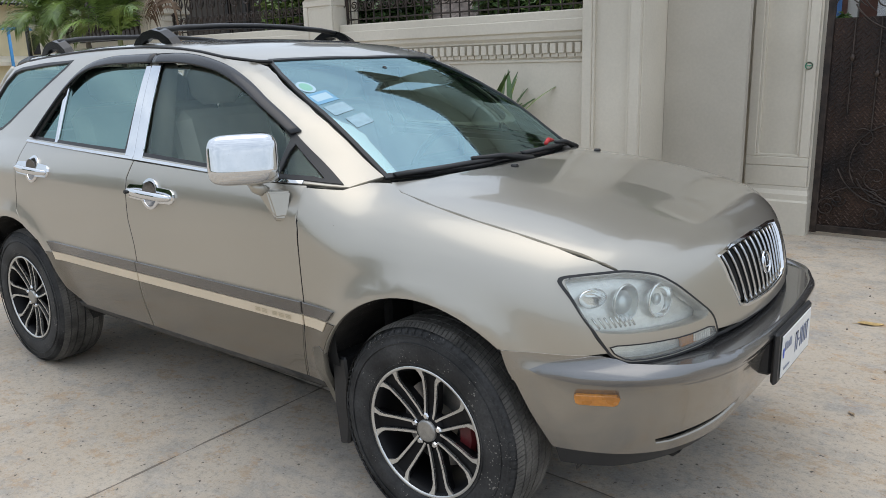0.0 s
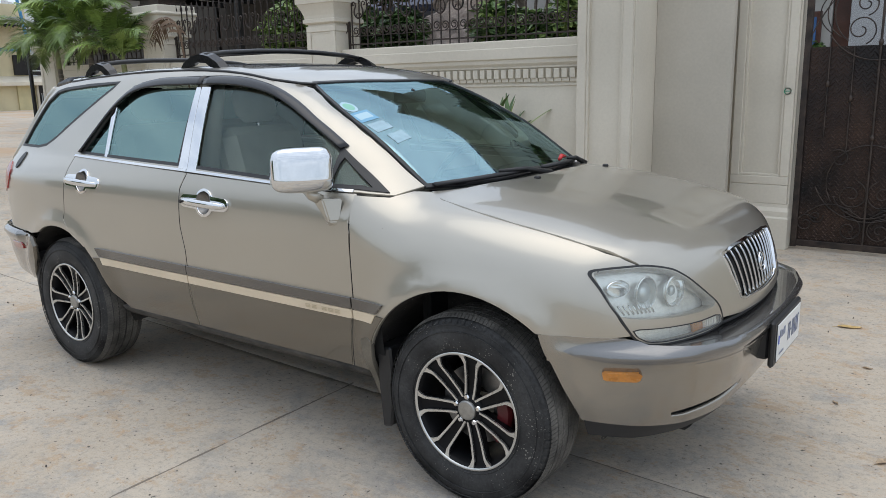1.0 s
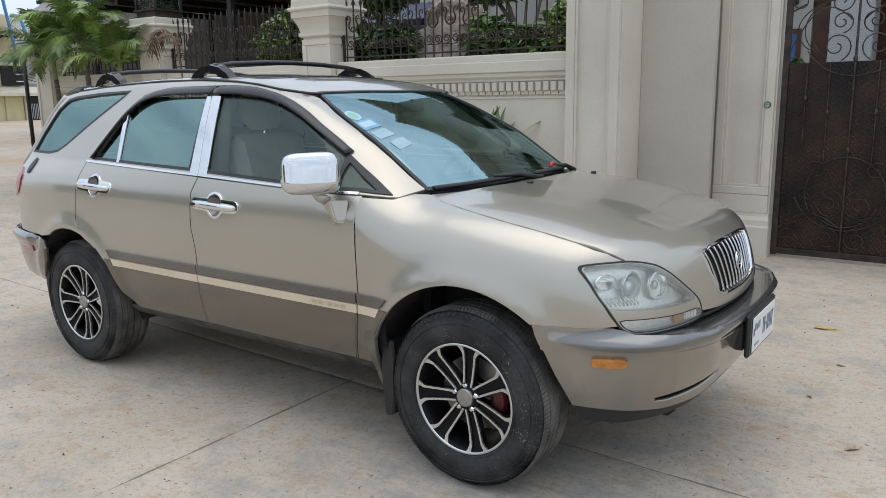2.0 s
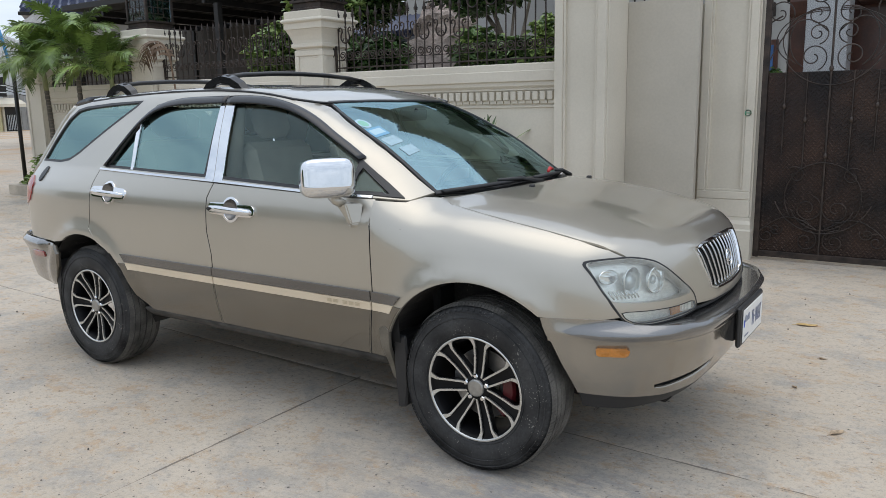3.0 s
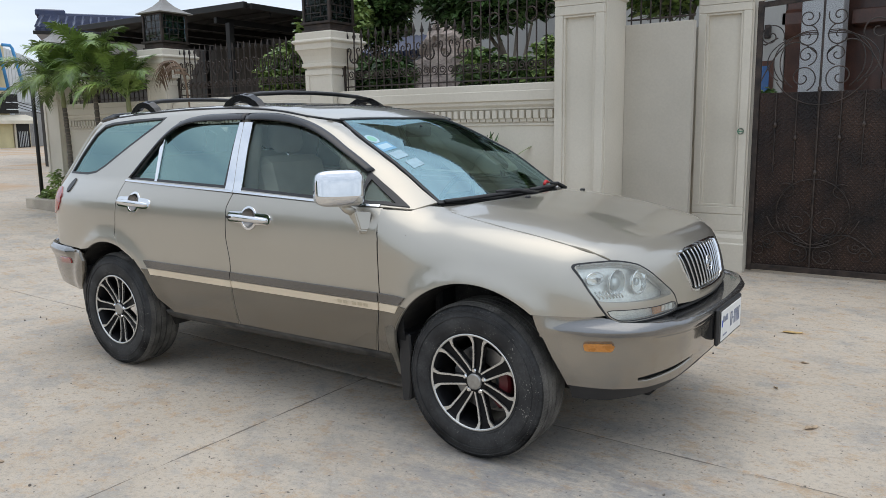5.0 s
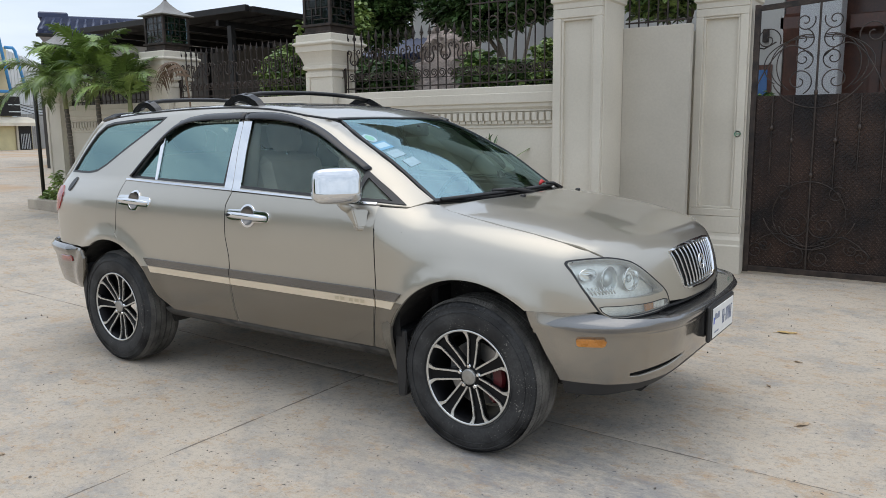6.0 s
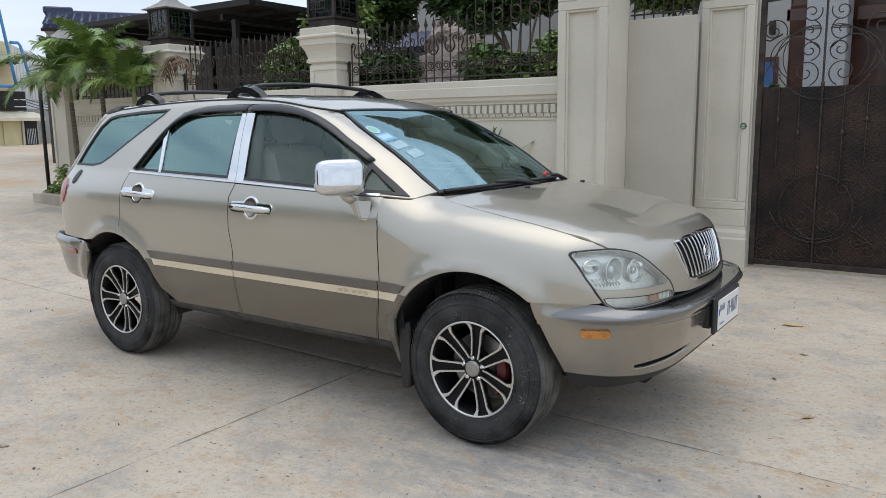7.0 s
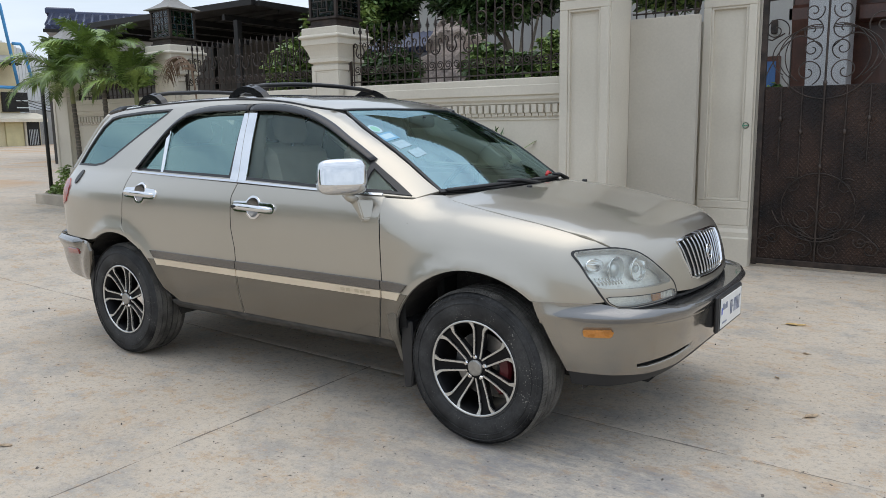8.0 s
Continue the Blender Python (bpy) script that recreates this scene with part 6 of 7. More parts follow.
for A, B in zip(rows, rows[1:]):
    for j in range(7):
        bm.faces.new((A[j], A[(j + 1) % 7], B[(j + 1) % 7], B[j]))
bm.faces.new(rows[0])
bm.faces.new(rows[-1][::-1])
part("dashboard", bm, DASH, car, "dark grey dashboard", smooth=True)
twin("door_lining", prism([(-1.15, .46), (-1.15, 1.11), (.85, 1.07), (.85, .46)], "y", -.80, -.78), LEATHER)


def seat(x, y, wide, back_only=False):
    s = part("seat", add_box(bmesh.new(), x - .27, x + .25, y - wide, y + wide, .55, .74, .05), LEATHER, car, "beige leather seat")
    bm = add_box(bmesh.new(), -.075, .075, -wide, wide, 0, .62, .05)
    bmesh.ops.transform(bm, matrix=pose(x - .26, y, .70, 0, -16, 0), verts=bm.verts)
    part("backrest", bm, LEATHER, s)
    for dy in ((0,) if wide < .4 else (-.36, .36)):
        bm = add_box(bmesh.new(), -.05, .05, -.13, .13, .64, .82, .045)
        bmesh.ops.transform(bm, matrix=pose(x - .26, y + dy, .70, 0, -14, 0), verts=bm.verts)
        part("headrest", bm, LEATHER, s, smooth=True)
        part("headrest_post", tube([(x - .41, y + dy, 1.25), (x - .44, y + dy, 1.40)], .008, 6), CHROME, s)


seat(.15, -.36, .25)
seat(.15, .36, .25)
seat(-.72, 0, .60)
st = part("steering_wheel", tube([(.18 * math.cos(a), .18 * math.sin(a), 0) for a in [2 * math.pi * i / 28 for i in range(28)]], .015, 8, True), DASH, car, smooth=True)
st.matrix_local = pose(.42, .36, 1.00, 0, -65, 0)
part("wheel_pad", box(-.06, .06, -.17, .17, -.03, .01, .01), DASH, st)
part("steering_column", tube([(.42, .36, 1.0), (.75, .36, .86)], .035, 8), DASH, car)
twin("pillar_lining", tube([(-.22, -.72, 1.08), (-.27, -.60, 1.50)], .045, 8), LEATHER, smooth=True)
mir = part("rear_view_mirror", add_box(bmesh.new(), .400, .425, -.12, .12, 1.400, 1.462, .014), PLASTIC, car)
part("mirror_stalk", tube([(.42, 0, 1.44), (.435, 0, 1.462)], .010, 6), PLASTIC, mir)
twin("sun_visor", prism([(.22, 1.462), (.06, 1.478), (.06, 1.488), (.22, 1.474)], "y", -.50, -.12), TRIM_GREY)

# stickers inside the screen
def on_screen(pts, lift):
    return skin_mesh("screen_sticker", [skin(cabin, "z", pts, lift=lift, thick=0, step=.04)], STICK_WHITE)


STK = lambda x, y, dx, dy: [(x - dx, y - dy), (x + dx, y - dy * .96), (x + dx, y + dy), (x - dx, y + dy)]
for pts, mt, lf, lb in (([(.500 + .040 * math.cos(a), -.525 + .036 * math.sin(a)) for a in [2 * math.pi * i / 20 for i in range(20)]], STICK_WHITE, -.0030, "round pale sticker"),
                        ([(.500 + .028 * math.cos(a), -.525 + .025 * math.sin(a)) for a in [2 * math.pi * i / 20 for i in range(20)]], STICK_GREEN, -.0025, "green disc"),
                        (STK(.580, -.520, .036, .056), STICK_BLUE, -.0030, "blue square sticker"), (STK(.578, -.520, .020, .042), STICK_WHITE, -.0025, "white paper sticker"),
                        (STK(.665, -.520, .030, .050), FILM, -.0030, "pale blue paper sticker"), (STK(.750, -.500, .028, .046), FILM, -.0030, "pale blue paper sticker")):
    me = on_screen(pts, lf)
    me.materials.clear()
    me.materials.append(mt)
    part("screen_sticker", me, mt, ws, lb)


# ---- greenery ----
def leaf_cloud(n, blobs, size, seed, material, name="crown", droop=.3):
    """Many small folded leaves in and around uneven blobs (x, y, z, rx, ry, rz)."""
    r = random.Random(seed)
    verts, faces = [], []
    for _ in range(n):
        bx, by, bz, rx, ry, rz = r.choice(blobs)
        d = Vector((r.gauss(0, 1), r.gauss(0, 1), r.gauss(0, 1))).normalized() * (r.random() ** .38)
        c = Vector((bx + d.x * rx, by + d.y * ry, bz + d.z * rz))
        c += .08 * noise.noise_vector(c * 2.5)
        a = r.random() * 6.283
        ax = Vector((math.cos(a), math.sin(a), r.uniform(-droop - .4, .35))).normalized()
        up = Vector((r.gauss(0, .5), r.gauss(0, .5), 1)).normalized()
        w = ax.cross(up).normalized()
        L, W = size * r.uniform(.6, 1.25), size * r.uniform(.20, .34)
        nrm = w.cross(ax)
        b = len(verts)
        verts += [tuple(c), tuple(c + ax * L * .5 + w * W + nrm * L * .05), tuple(c + ax * L - nrm * L * .12), tuple(c + ax * L * .5 - w * W + nrm * L * .05)]
        faces += [(b, b + 1, b + 2), (b, b + 2, b + 3)]
    me = bpy.data.meshes.new(name)
    me.from_pydata(verts, [], faces)
    me.materials.append(material)
    return me


def bush(name, label, blobs, n, size, seed, material, trunk, second=None):
    t = thing(name, label, "tree", "garden greenery")
    bm, r = bmesh.new(), random.Random(seed)
    x, y, z0, z1 = trunk
    for bx, by, bz, rx, ry, rz in blobs:
        m = Vector((x, y, z0 + (z1 - z0) * r.uniform(.4, .9)))
        end = Vector((bx, by, bz))
        add_tube(bm, [(x, y, z0), tuple(m), tuple(m.lerp(end, .5) + Vector((0, 0, .08))), tuple(end)], [.05, .04, .025, .010], 6)
    part("trunk", bm, BARK, t, smooth=True)
    part("crown", leaf_cloud(n, blobs, size, seed, material), material, t)
    if second:
        part("young_leaves", leaf_cloud(n // 3, blobs, size, seed + 50, second), second, t, "lighter young leaves")
    return t


bush("garden_tree", "dark green leafy tree behind the iron fence", [(-4.6, 5.2, 3.15, .55, .5, .45), (-4.1, 5.3, 3.0, .5, .45, .45), (-3.75, 5.2, 3.25, .40, .4, .35), (-4.9, 5.3, 2.7, .4, .4, .4)], 6500, .12, 1, LEAF_DARK, (-4.4, 5.5, 0, 2.6), LEAF_MID)
bush("garden_tree", "dark green leafy tree behind the iron fence", [(-2.75, 5.2, 3.15, .42, .45, .40), (-2.3, 5.2, 3.0, .45, .4, .42), (-1.8, 5.3, 3.1, .45, .45, .4), (-1.4, 5.1, 3.2, .4, .4, .4)], 6500, .12, 2, LEAF_DARK, (-2.1, 5.5, 0, 2.6), LEAF_MID)
bush("garden_shrub", "green shrub with broad leaves behind the iron fence", [(-1.90, 4.5, 2.12, .28, .3, .28), (-1.6, 4.6, 2.05, .36, .3, .25), (-1.2, 4.5, 2.0, .3, .3, .22)], 1900, .13, 3, LEAF_MID, (-1.7, 4.6, 0, 1.9), LEAF_LIGHT)
bush("garden_shrub", "pale green shrub behind the iron fence", [(-.85, 4.3, 2.15, .25, .25, .3)], 700, .10, 12, LEAF_LIGHT, (-.85, 4.4, 0, 1.9), LEAF_MID)
bush("garden_shrub", "dark green shrub behind the iron fence", [(-3.15, 4.4, 2.12, .30, .3, .26), (-3.6, 4.5, 2.1, .4, .3, .3), (-3.95, 4.5, 2.0, .3, .3, .25)], 3000, .11, 4, LEAF_DARK, (-3.3, 4.6, 0, 1.9), LEAF_MID)
bush("garden_shrub", "light green shrub behind the iron fence", [(-5.0, 4.6, 2.3, .55, .4, .45), (-4.5, 4.6, 2.65, .45, .4, .4), (-4.4, 4.8, 2.2, .5, .4, .4), (-5.3, 4.6, 2.2, .4, .3, .35), (-4.1, 4.7, 2.9, .3, .3, .3)], 4600, .12, 5, LEAF_LIGHT, (-4.8, 4.8, 0, 2.0), LEAF_MID)
bush("garden_shrub", "green shrub showing above a plain wall", [(.35, 4.35, 2.75, .35, .25, .22), (.75, 4.4, 2.9, .3, .25, .25)], 1500, .12, 6, LEAF_LIGHT, (.5, 4.5, 0, 2.5), LEAF_DARK)
bush("garden_tree", "tall dark green tree behind the carport", [(-6.4, 9.5, 4.4, 1.1, .9, .7), (-5.2, 9.5, 4.6, 1.0, .9, .7), (-7.6, 10, 4.3, .9, .8, .5)], 5000, .2, 7, LEAF_DARK, (-6.2, 9.8, 0, 4), LEAF_LIGHT)
bush("potted_shrub", "small green shrub seen through the gate", [(.80, 7.2, 1.70, .14, .14, .16)], 380, .09, 8, LEAF_DARK, (.80, 7.2, 0, 1.6), LEAF_LIGHT)


def frond(length, rise, sag, width, seed, material, dry=False):
    """A palm frond that leaves along +x at an angle of rise and bends down by sag: midrib with combed leaflets."""
    r = random.Random(seed)
    bm = bmesh.new()
    k, spine = 24, [Vector((0, 0, 0))]
    for i in range(k):
        a = radians(rise - sag * ((i + .5) / k) ** 1.3)
        spine.append(spine[-1] + Vector((math.cos(a), 0, math.sin(a))) * length / k)
    add_tube(bm, spine, [.015 * (1 - .85 * i / k) for i in range(k + 1)], 5)
    n = 34 if dry else 58
    for i in range(n):
        s = .12 + .87 * i / (n - 1)
        q = s * k
        j = min(k - 1, int(q))
        p = spine[j].lerp(spine[j + 1], q - j)
        d = (spine[j + 1] - spine[j]).normalized()
        up = Vector((-d.z, 0, d.x))
        L = width * (math.sin(math.pi * (.16 + .74 * s)) ** .6) * r.uniform(.88, 1.08)
        for sd in (-1, 1):
            if r.random() < (.2 if dry else .03):
                continue
            ahead = .55 + .9 * s * s
            out = (Vector((0, sd, 0)) + d * ahead + up * (r.uniform(-.5, .1) if dry else r.uniform(.30, .60) * (1 - .6 * s))).normalized()
            hang = L * (r.uniform(.5, .9) if dry else r.uniform(.22, .52))
            w = d * .0165 * (1.15 - .4 * s)
            pts = [p, p + out * L * .35 + Vector((0, 0, -hang * .06)), p + out * L * .70 + Vector((0, 0, -hang * .42)), p + out * L * .96 + Vector((0, 0, -hang))]
            rows = [[bm.verts.new(c - w * g), bm.verts.new(c + w * g)] for c, g in zip(pts[:3], (.5, 1, .8))]
            tip = bm.verts.new(pts[3])
            for A, B in zip(rows, rows[1:]):
                bm.faces.new((A[0], A[1], B[1], B[0]))
            bm.faces.new((rows[2][0], rows[2][1], tip))
    return mesh_of("frond", bm, material)


FRONDS = [frond(1.10, 82, 66, .40, 1, LEAF_PALM), frond(1.20, 66, 96, .45, 2, LEAF_PALM), frond(1.15, 48, 104, .45, 3, LEAF_PALM), frond(1.05, 30, 92, .42, 4, LEAF_PALM)]
FROND_DRY = frond(.80, 80, 190, .20, 5, LEAF_DRY, True)


def palm(x, y, base, height, lean, fronds, scale=1.0):
    """fronds: (kind, degrees round the trunk)."""
    p = thing("palm_tree", "small palm with ringed grey trunk and arching green fronds", "palm", "palms beside the wall", at=(x, y, base))
    bm = bmesh.new()
    pts, rad = [], []
    for i in range(41):
        s = i / 40
        pts.append((lean * s * s, .02 * math.sin(3 * s), height * s))
        rad.append((.040 - .008 * s) * (1.10 if i % 2 else .90))
    add_tube(bm, pts, rad, 12)
    part("trunk", bm, PALM_BARK, p, smooth=True)
    ring, rings = lambda s, r: [(lean * s * s + r * math.cos(a), .02 * math.sin(3 * s) + r * math.sin(a), height * s) for a in [2 * math.pi * i / 12 for i in range(12)]], bmesh.new()
    for i in range(1, 34):
        s = i / 34 + .004 * math.sin(5 * i)
        add_tube(rings, ring(s, .040 - .008 * s), .006, 4, True)
    tagged(part("trunk_ringing", rings, BARK, p, "pale leaf scar rings"), "pale leaf scar rings", kind="stuff")
    part("crownshaft", tube([(lean, 0, height - .02), (lean - .01, 0, height + .14), (lean - .02, 0, height + .34)], [.036, .036, .020], 10), CROWNSHAFT, p, smooth=True)
    r = random.Random(round(-x * 100))
    for kind, turn in fronds:
        o = part("frond", FRONDS[kind], LEAF_PALM, p)
        o.matrix_local = pose(lean - .02, 0, height + .22) @ pose(0, 0, 0, 0, 0, turn) @ pose(0, 0, 0, r.uniform(-10, 10), 0, 0) @ Matrix.Scale(scale * r.uniform(.92, 1.06), 4)
    return p


palm(-8.37, 3.0, .20, 1.62, -.02, [(0, 60), (1, 175), (2, 195), (3, 170), (1, 240), (2, 300), (1, 20), (2, 335), (0, 200), (3, 250), (0, 300), (2, 90), (0, 0)], .84)
palm(-7.56, 3.0, .15, 1.88, .0, [(0, 150), (1, 10), (2, 190), (1, 330), (0, 280), (1, 250), (3, 200), (2, 60), (3, 300), (0, 30)], .80)
palm(-6.74, 3.02, .10, 1.55, -.04, [(0, 170), (1, 190), (2, 200), (0, 300), (1, 350), (0, 30), (2, 260), (1, 120), (0, 80), (0, 340)], .76)
dead = solo("dry_frond", tube([(-5.40, 3.04, .9), (-5.46, 3.04, 1.5), (-5.54, 3.04, 2.08)], .012, 6), LEAF_DRY, "dry brown palm frond arching before the pillar", "frond")
part("frond", FROND_DRY, LEAF_DRY, dead).matrix_local = pose(-5.54, 3.04, 2.06) @ pose(0, 0, 0, 0, 0, 180) @ Matrix.Scale(1.1, 4)

# plant against the wall, between the car and the frieze
def lance_plant(x, y, base):
    p = thing("wall_plant", "green plant with lance leaves against the cream wall", "plant", at=(x, y, base))
    part("stem", tube([(0, 0, 0), (.02, .03, .5), (-.02, .05, 1.0)], [.02, .016, .010], 8), BARK, p, smooth=True)
    r = random.Random(31)
    for i in range(26):
        a, lean, L = r.uniform(0, 6.28), r.uniform(.15, .9), r.uniform(.28, .50)
        bm, rows = bmesh.new(), []
        for j in range(7):
            t = j / 6
            out, up = L * lean * t * (1 + .3 * t), L * (t - .35 * lean * t * t)
            w = .024 * math.sin(math.pi * (.10 + .88 * t)) ** .8
            c, sn = math.cos(a), math.sin(a)
            rows.append([bm.verts.new((out * c - k * w * sn, out * sn + k * w * c, up - abs(k) * .004)) for k in (-1, 0, 1)])
        for A, B in zip(rows, rows[1:]):
            for j in range(2):
                bm.faces.new((A[j], A[j + 1], B[j + 1], B[j]))
        part("leaf", bm, LEAF_DARK if i % 3 else LEAF_LIGHT, p, smooth=True).location = (r.uniform(-.14, .16), r.uniform(-.04, .08), r.uniform(.76, 1.06))
    return p


lance_plant(-1.08, 3.15, 0)

# planting bed with its kerb
bed = thing("planting_bed", "low concrete kerb with dry soil along the wall", "planting bed")
part("kerb", box(-9.40, -4.9, 2.80, 2.92, .0, .40, .01), mat("kerb_concrete", (.42, .37, .30), .9, vary=.2, scale=3), bed)
part("kerb_end", box(-9.40, -9.28, 2.92, 3.28, .0, .40, .01), mat("kerb_concrete_end", (.42, .37, .30), .9, vary=.2, scale=3), bed)
part("soil", box(-9.28, -4.9, 2.92, 3.28, .0, .36, .005), SOIL, bed)
part("ground_cover", leaf_cloud(420, [(-8.9, 3.02, .48, .25, .12, .14), (-8.3, 3.05, .42, .3, .12, .10), (-9.15, 3.05, .44, .14, .12, .1), (-8.8, 3.0, .70, .1, .1, .16)], .10, 21, LEAF_LIGHT), LEAF_LIGHT, bed)
pole = solo("metal_pole", tube([(-9.40, 3.08, .2), (-9.40, 3.08, 2.2)], .03, 10), CARPORT, "thin dark metal pole beside the end pillar", "pole", smooth=True)

# rockery between the trees
bm = bmesh.new()
for x, y, z, r in ((-3.35, 6.1, 1.3, .80), (-3.42, 6.15, 2.0, .62), (-3.45, 6.2, 2.5, .42), (-3.5, 6.2, 2.85, .22), (-3.0, 6.0, .6, .9)):
    got = bmesh.ops.create_icosphere(bm, subdivisions=4, radius=r)["verts"]
    for v in got:
        d = v.co.normalized()
        v.co = Vector((x, y, z)) + v.co * (1 + .30 * noise.noise(d * 2.2 + Vector((x, y, z))) + .10 * noise.noise(d * 7)) * 1.0
        v.co.z = max(0, v.co.z)
solo("garden_rockery", bm, ROCK, "rough pinkish rock mound behind the fence", "rock")


# ---- buildings behind ----
def build_house():
    """The white house behind the gate: wooden doorway, granite columns, eaves."""
    h = thing("house", "white house with dark red wooden doors and granite columns", "house")
    part("wall", box(-2.6, .83, 8.0, 8.25, 0, 6.70, .004), HOUSE_WHITE, h)
    part("wall", box(.83, 5.2, 9.0, 9.25, 0, 6.70, .004), WOOD, h, "dark red timber wall")
    part("wall", box(-2.6, -2.35, 8.25, 15, 0, 6.70, .004), HOUSE_WHITE, h)
    part("wall", box(5.2, 5.45, 8.0, 15, 0, 6.70, .004), HOUSE_WHITE, h)
    for x in (1.05, 3.4, 4.7):
        part("granite_column", box(x, x + .50, 7.9, 8.4, 0, 4.0, .01), GRANITE, h, "speckled grey granite column")
        part("wood_pilaster", add_loft_square(bmesh.new(), [(x - .21 - e, x - .02 + e, 8.05 - e, 8.3, z) for e, z in ((.03, 0), (.03, .3), (0, .32), (0, 2.55), (.03, 2.6), (.05, 2.75), (.05, 2.9), (0, 2.95), (0, 4.0))]), WOOD, h, "dark red wooden pilaster")
    for x in (1.95, 3.0, 4.1):
        door = part("door", box(x, x + .85, 8.93, 8.99, .1, 2.6, .01), WOOD, h)
        for z0, z1 in ((.3, 1.0), (1.15, 2.4)):
            part("door_panel", box(x + .12, x + .73, 8.90, 8.925, z0, z1, .02), mat("door_panel_wood", (.085, .03, .016), .35, vary=.3, scale=6, coat=.4), door)
    part("beam", box(1.57, 5.2, 8.55, 8.99, 2.75, 2.95, .01), WOOD, h)
    part("beam", box(1.57, 5.2, 8.6, 8.99, 3.4, 3.65, .01), WOOD, h)
    part("floor_band", box(-2.6, 5.2, 7.85, 8.99, 4.0, 4.25, .01), HOUSE_WHITE, h)
    win = part("window", box(.40, .72, 7.96, 8.0, 1.55, 2.28, .005), WOOD, h, "brown framed window with blue glass")
    part("pane", box(.455, .665, 7.945, 7.955, 1.62, 2.21, 0), mat("blue_window", (.05, .13, .30), .1, vary=.1, scale=3, coat=.8), win)
    lampb = part("wall_lamp", box(.58, .66, 7.92, 7.99, 2.58, 2.76, .01), IRON, h)
    part("lamp_bar", tube([(.49, 7.9, 2.52), (.63, 7.82, 2.48), (.77, 7.9, 2.57)], .01, 6), IRON, lampb)
    part("upper_wall", box(-2.55, 5.2, 7.86, 7.99, 4.26, 6.70, .01), WALL_DIM, h, "taupe upper wall")
    part("upper_wall", box(-3.9, -2.56, 7.90, 8.0, 4.7, 6.70, .01), WALL_DIM, h, "taupe upper wall")
    part("soffit", box(-4.0, 6.0, 6.6, 7.99, 6.71, 6.81, .01), WALL_DIM, h)
    for i in range(40):
        part("eave_slat", box(-3.95 + .25 * i, -3.82 + .25 * i, 6.45, 6.58, 6.71, 6.79, .01), SHEET, h)
    r = bmesh.new()
    add_loft_square(r, [(-4.0, 6.0, 6.6, 16, 6.82), (-4.0, 6.0, 6.6, 16, 6.90), (-.5, 3.2, 10.5, 12.5, 8.2)])
    part("roof", r, TILE_BLUE, h, "dark blue hip roof")
    return h


build_house()


def build_tiled_house():
    """A house with a dark blue tiled roof whose ridge runs away from the street."""
    h = thing("neighbour_house", "house with dark blue tiled roof behind the carport", "house")
    part("wall", box(.6, 8.6, -2.3, 3.4, 0, 4.84, .01), HOUSE_WHITE, h)
    part("roof", prism([(-3.0, 4.86), (-3.0, 4.98), (0, 5.78), (4.0, 4.98), (4.0, 4.86)], "x", 0, 9), TILE_BLUE, h, "dark blue tiled roof")
    me = mesh_of("roof_tile", tube([(0, -3.05, 5.0), (0, 0, 5.80)], .085, 7), TILE_BLUE)
    for i in range(32):
        part("roof_tile", me, TILE_BLUE, h).location.x = .12 + .28 * i
    course = mesh_of("tile_course", box(0, 9, -.02, .02, -.02, .055, .005), TILE_BLUE)
    for i in range(10):
        part("tile_course", course, TILE_BLUE, h).location = (0, -2.9 + .3 * i, 5.07 + .08 * i)
    part("ridge", tube([(-.1, 0, 5.84), (9, 0, 5.84)], .11, 8), TILE_BLUE, h)
    part("ridge_end", box(-.15, .9, -.16, .16, 5.80, 6.06, .05), TILE_BLUE, h)
    part("gutter", box(-.05, 9, -3.12, -3.02, 4.80, 4.92, .01), CARPORT, h)
    h.matrix_world = pose(-26.9, 13.06, 0, 0, 0, 57)
    return h


build_tiled_house()


def build_carport():
    c = thing("carport", "dark metal carport with a flat ribbed canopy", "carport")
    part("canopy", box(-14.2, -8.6, 6.96, 10.5, 3.74, 3.82, .005), CARPORT, c)
    part("edge_beam", box(-14.2, -8.6, 6.85, 6.95, 3.72, 3.84, .005), CARPORT, c)
    part("edge_beam", box(-8.59, -8.50, 6.96, 10.5, 3.70, 3.81, .005), CARPORT, c)
    for i in range(5):
        part("rafter", box(-9.6 - 1.1 * i, -9.52 - 1.1 * i, 6.96, 10.5, 3.52, 3.64, .004), CARPORT, c)
    for y in (7.6, 8.3, 9.0, 9.7, 10.3):
        part("purlin", box(-14.2, -8.7, y, y + .06, 3.65, 3.735, .004), CARPORT, c)
    for x, y in ((-9.25, 7.05), (-14.0, 7.05), (-9.25, 10.3), (-14.0, 10.3)):
        part("post", box(x - .06, x + .06, y - .06, y + .06, 0, 3.51, .008), CARPORT, c)
    # near-black back wall; the gloom under the canopy is put into its colour
    part("back_wall", box(-23.0, -6.6, 10.6, 10.8, 0, 3.72, .004), mat("painted_shade_wall", (.045, .040, .034), .9, vary=.2, scale=1), c)
    return c


build_carport()
w = thing("wall_boundary", "white rendered wall of the next house behind trees", "wall", kind="structure")
part("wall_body", box(-6.2, -2.62, 9.0, 9.2, 0, 5.0, .004), HOUSE_WHITE, w)
eave = thing("garden_pavilion", "low garden roof with blue tiles behind the trees", "roof")
part("roof", prism([(6.6, 2.55), (6.6, 2.60), (7.6, 2.95), (8.6, 2.60), (8.6, 2.55)], "x", -5.9, -4.1), TILE_BLUE, eave)
for x in (-5.8, -4.2):
    part("post", box(x - .06, x + .06, 7.5, 7.62, 0, 2.6, .005), WOOD, eave)
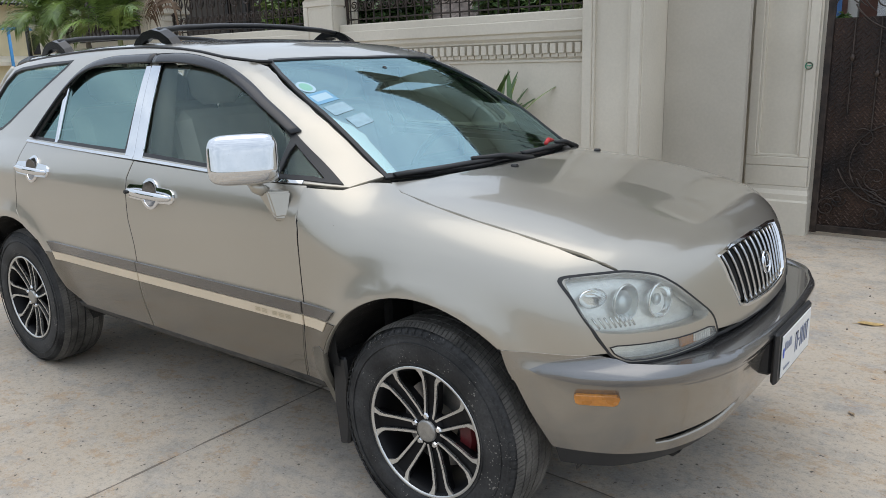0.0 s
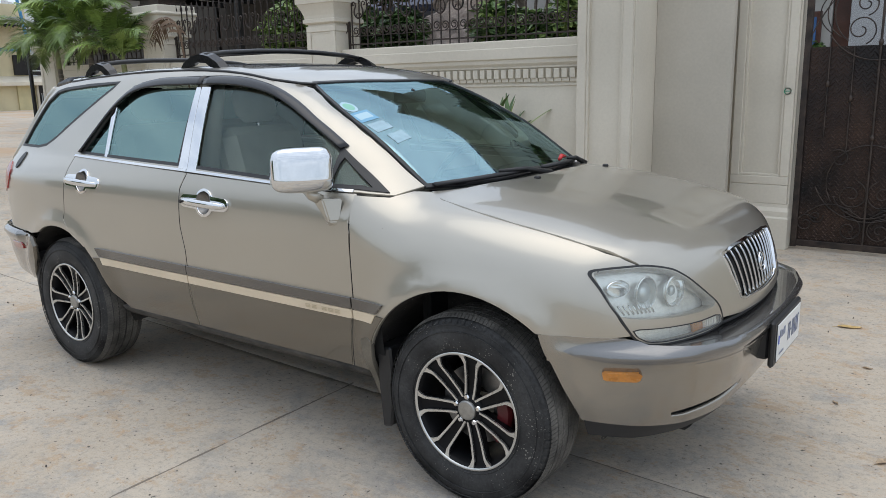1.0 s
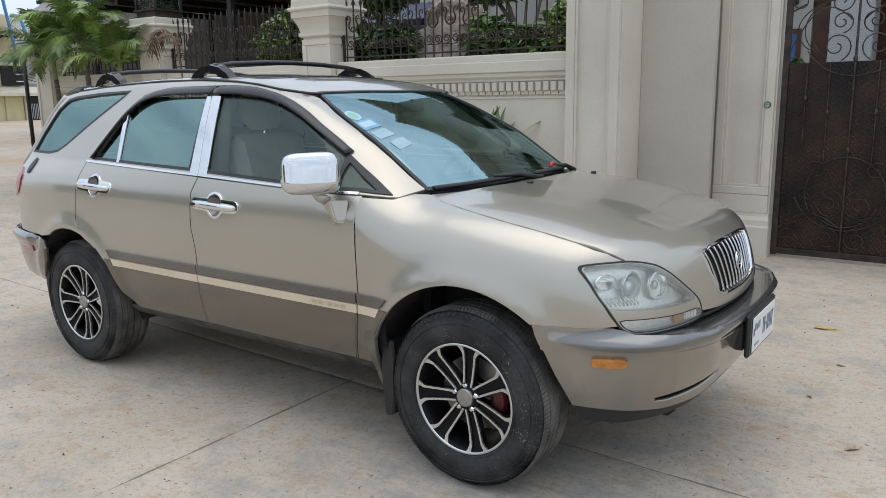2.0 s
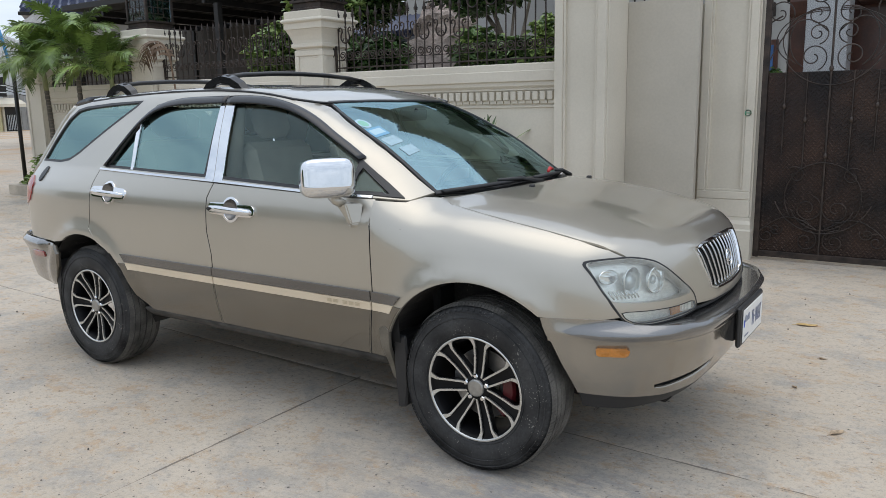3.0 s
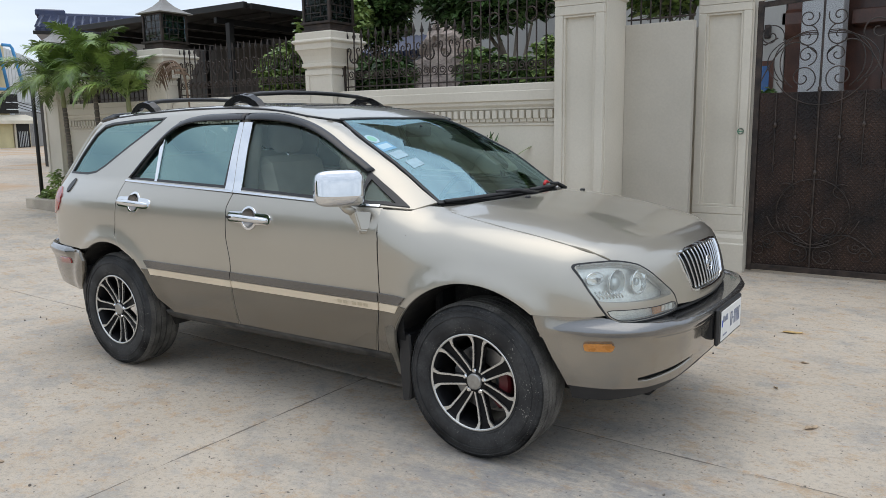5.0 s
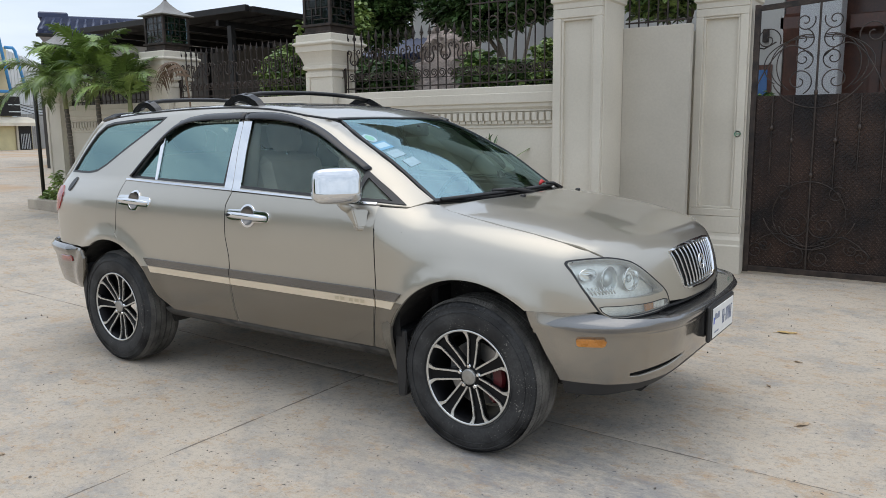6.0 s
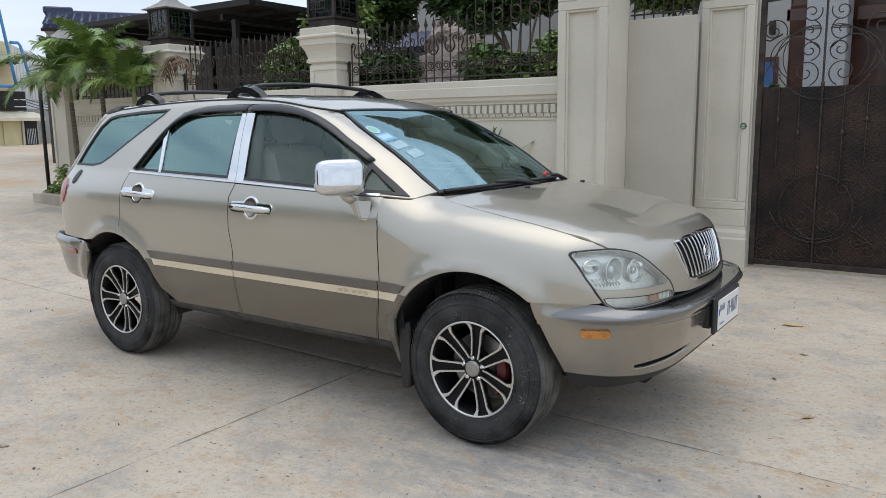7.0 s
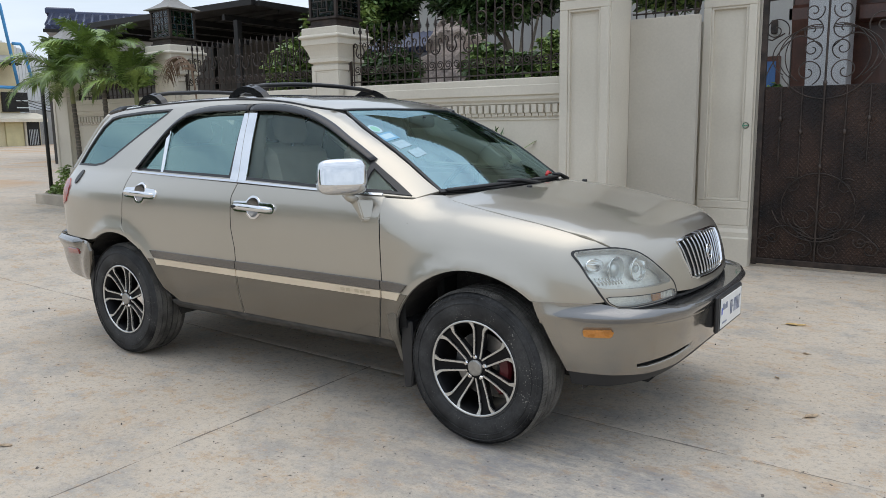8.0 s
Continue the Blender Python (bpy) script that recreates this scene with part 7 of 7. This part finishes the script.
t1 = mesh_of("roof_tile", tube([(0, 6.55, 2.61), (0, 7.58, 2.97)], .055, 6), TILE_BLUE)
for i in range(14):
    part("roof_tile", t1, TILE_BLUE, eave).location.x = -5.85 + .132 * i


def build_far():
    """Buildings at the far end of the street."""
    m = pose(-54, 26.8, .22, 0, 0, 90)
    b = thing("workshop_building", "pale yellow workshop with a lean-to and dark eaves", "building")
    part("shell", box(-14, -.9, 1.2, 9, 0, 7.4, .02), YELLOW, b)
    part("roof", prism([(-.2, 5.9), (-.2, 6.05), (9, 9.2), (9, 9.0)], "x", -14, -1.1), GREY_SHEET, b)
    part("soffit", prism([(-.15, 5.84), (1.2, 6.3), (1.2, 6.25), (-.15, 5.78)], "x", -14, -1.15), CARPORT, b)
    for i in range(12):
        part("rafter", prism([(-.15, 5.70), (1.2, 6.15), (1.2, 6.24), (-.15, 5.78)], "x", -1.5 - .5 * i, -1.42 - .5 * i), CARPORT, b)
    part("lean_to_wall", box(-14, -.05, .25, .45, 0, 2.0, .02), YELLOW, b)
    part("lean_to_roof", prism([(-.35, 1.75), (-.35, 1.98), (.2, 2.22), (1.2, 2.42), (1.2, 2.2)], "x", -14, .25), mat("cream_awning", (.66, .60, .48), .7, vary=.08, scale=2), b)
    part("shutter", box(-2.6, -1.35, .12, .24, 0, 1.75, .01), mat("yellow_shutter", (.55, .48, .27), .7, vary=.12, scale=1.5), b, "pale yellow shutter")
    # solid slab; the opening's shade is put into its dark colour
    part("doorway", box(-1.2, -.12, .19, .245, 0, 1.75, .01), CARPORT, b)
    for i in range(6):
        part("grille_bar", box(-.95 + .12 * i, -.92 + .12 * i, .10, .16, .1, 1.2, .004), SHEET, b)
    part("post", box(-1.30, -1.16, .0, .14, 0, 1.9, .01), mat("post_cream", (.5, .45, .36), .8, vary=.12, scale=2), b)
    # dark block on the wall, painting the shade of an upper recess
    part("recess_shade", box(-2.2, -.35, 1.0, 1.19, 2.5, 3.9, .02), CARPORT, b)
    part("balcony_rail", box(-1.4, -.55, .6, .66, 2.75, 2.82, .01), SHEET, b)
    part("balcony_rail", box(-1.4, -.55, .6, .66, 3.25, 3.32, .01), SHEET, b)
    b.matrix_world = m
    s = thing("metal_shed", "tall white corrugated metal building at the street's end", "building")
    for i in range(16):
        part("sheet", box(-.8 + .26 * i, -.8 + .26 * i + .245, 4.6, 4.68, 3.4, 8.1 - .09 * i, .02), SHEET, s)
    part("shell", box(-.8, 3.4, 4.7, 9, 0, 6.6, .02), SHEET, s)
    s.matrix_world = m
    f = thing("sheet_fence", "grey corrugated sheet fence at the street's end", "fence")
    for i in range(20):
        part("sheet", box(.4 + .4 * i, .4 + .4 * i + .37, 3.0, 3.06, 0, 2.7, .015), GREY_SHEET, f)
    f.matrix_world = m
    g = thing("pipe_frame", "bright blue painted pipe frame beside the workshop", "pipes")
    for pts in ([(-3.4, -.6, 10.1), (-2.75, -.6, 10.1), (-2.5, -.6, 9.8), (-1.75, -.6, 4.2)], [(-1.9, -.6, 7.2), (-1.35, -.6, 7.2), (-1.2, -.6, 7.0), (-.65, -.6, 4.3)], [(-6, -.6, 4.2), (-1.75, -.6, 4.15)]):
        part("pipe", tube(pts, .11, 8), BLUE_PIPE, g, smooth=True)
    part("pipe", tube([(-4.5, -.6, 0), (-4.5, -.6, 4.2)], .11, 8), BLUE_PIPE, g, smooth=True)
    g.matrix_world = m
    for i in range(3):
        pts = [(-54 + .9 * t + i * .3, 24.5 + .55 * t, 4.0 - .25 * i - 1.1 * math.sin(math.pi * t / 9)) for t in range(10)]
        solo("cable", tube(pts, .025, 5), CARPORT, "sagging black overhead cable", "cable", "overhead cables")


build_far()


# the far side of the street, behind the camera: unseen scrub added for reflections
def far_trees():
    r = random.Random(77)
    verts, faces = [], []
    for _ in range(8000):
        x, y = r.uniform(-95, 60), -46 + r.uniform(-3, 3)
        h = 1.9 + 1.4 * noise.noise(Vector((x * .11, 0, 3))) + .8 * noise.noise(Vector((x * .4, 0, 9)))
        # taller towards -x, so that the rear flank reflects something dark
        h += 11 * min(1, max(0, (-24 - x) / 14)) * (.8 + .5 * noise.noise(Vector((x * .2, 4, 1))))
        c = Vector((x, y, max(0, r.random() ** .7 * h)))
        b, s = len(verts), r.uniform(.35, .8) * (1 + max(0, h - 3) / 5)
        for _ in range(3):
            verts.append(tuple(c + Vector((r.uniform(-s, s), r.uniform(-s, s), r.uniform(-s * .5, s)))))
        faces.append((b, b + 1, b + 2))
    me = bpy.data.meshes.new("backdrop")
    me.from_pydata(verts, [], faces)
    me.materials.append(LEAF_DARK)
    tagged(new("backdrop", me), "unseen dark green scrub across the street, for reflections", "trees", kind="structure")


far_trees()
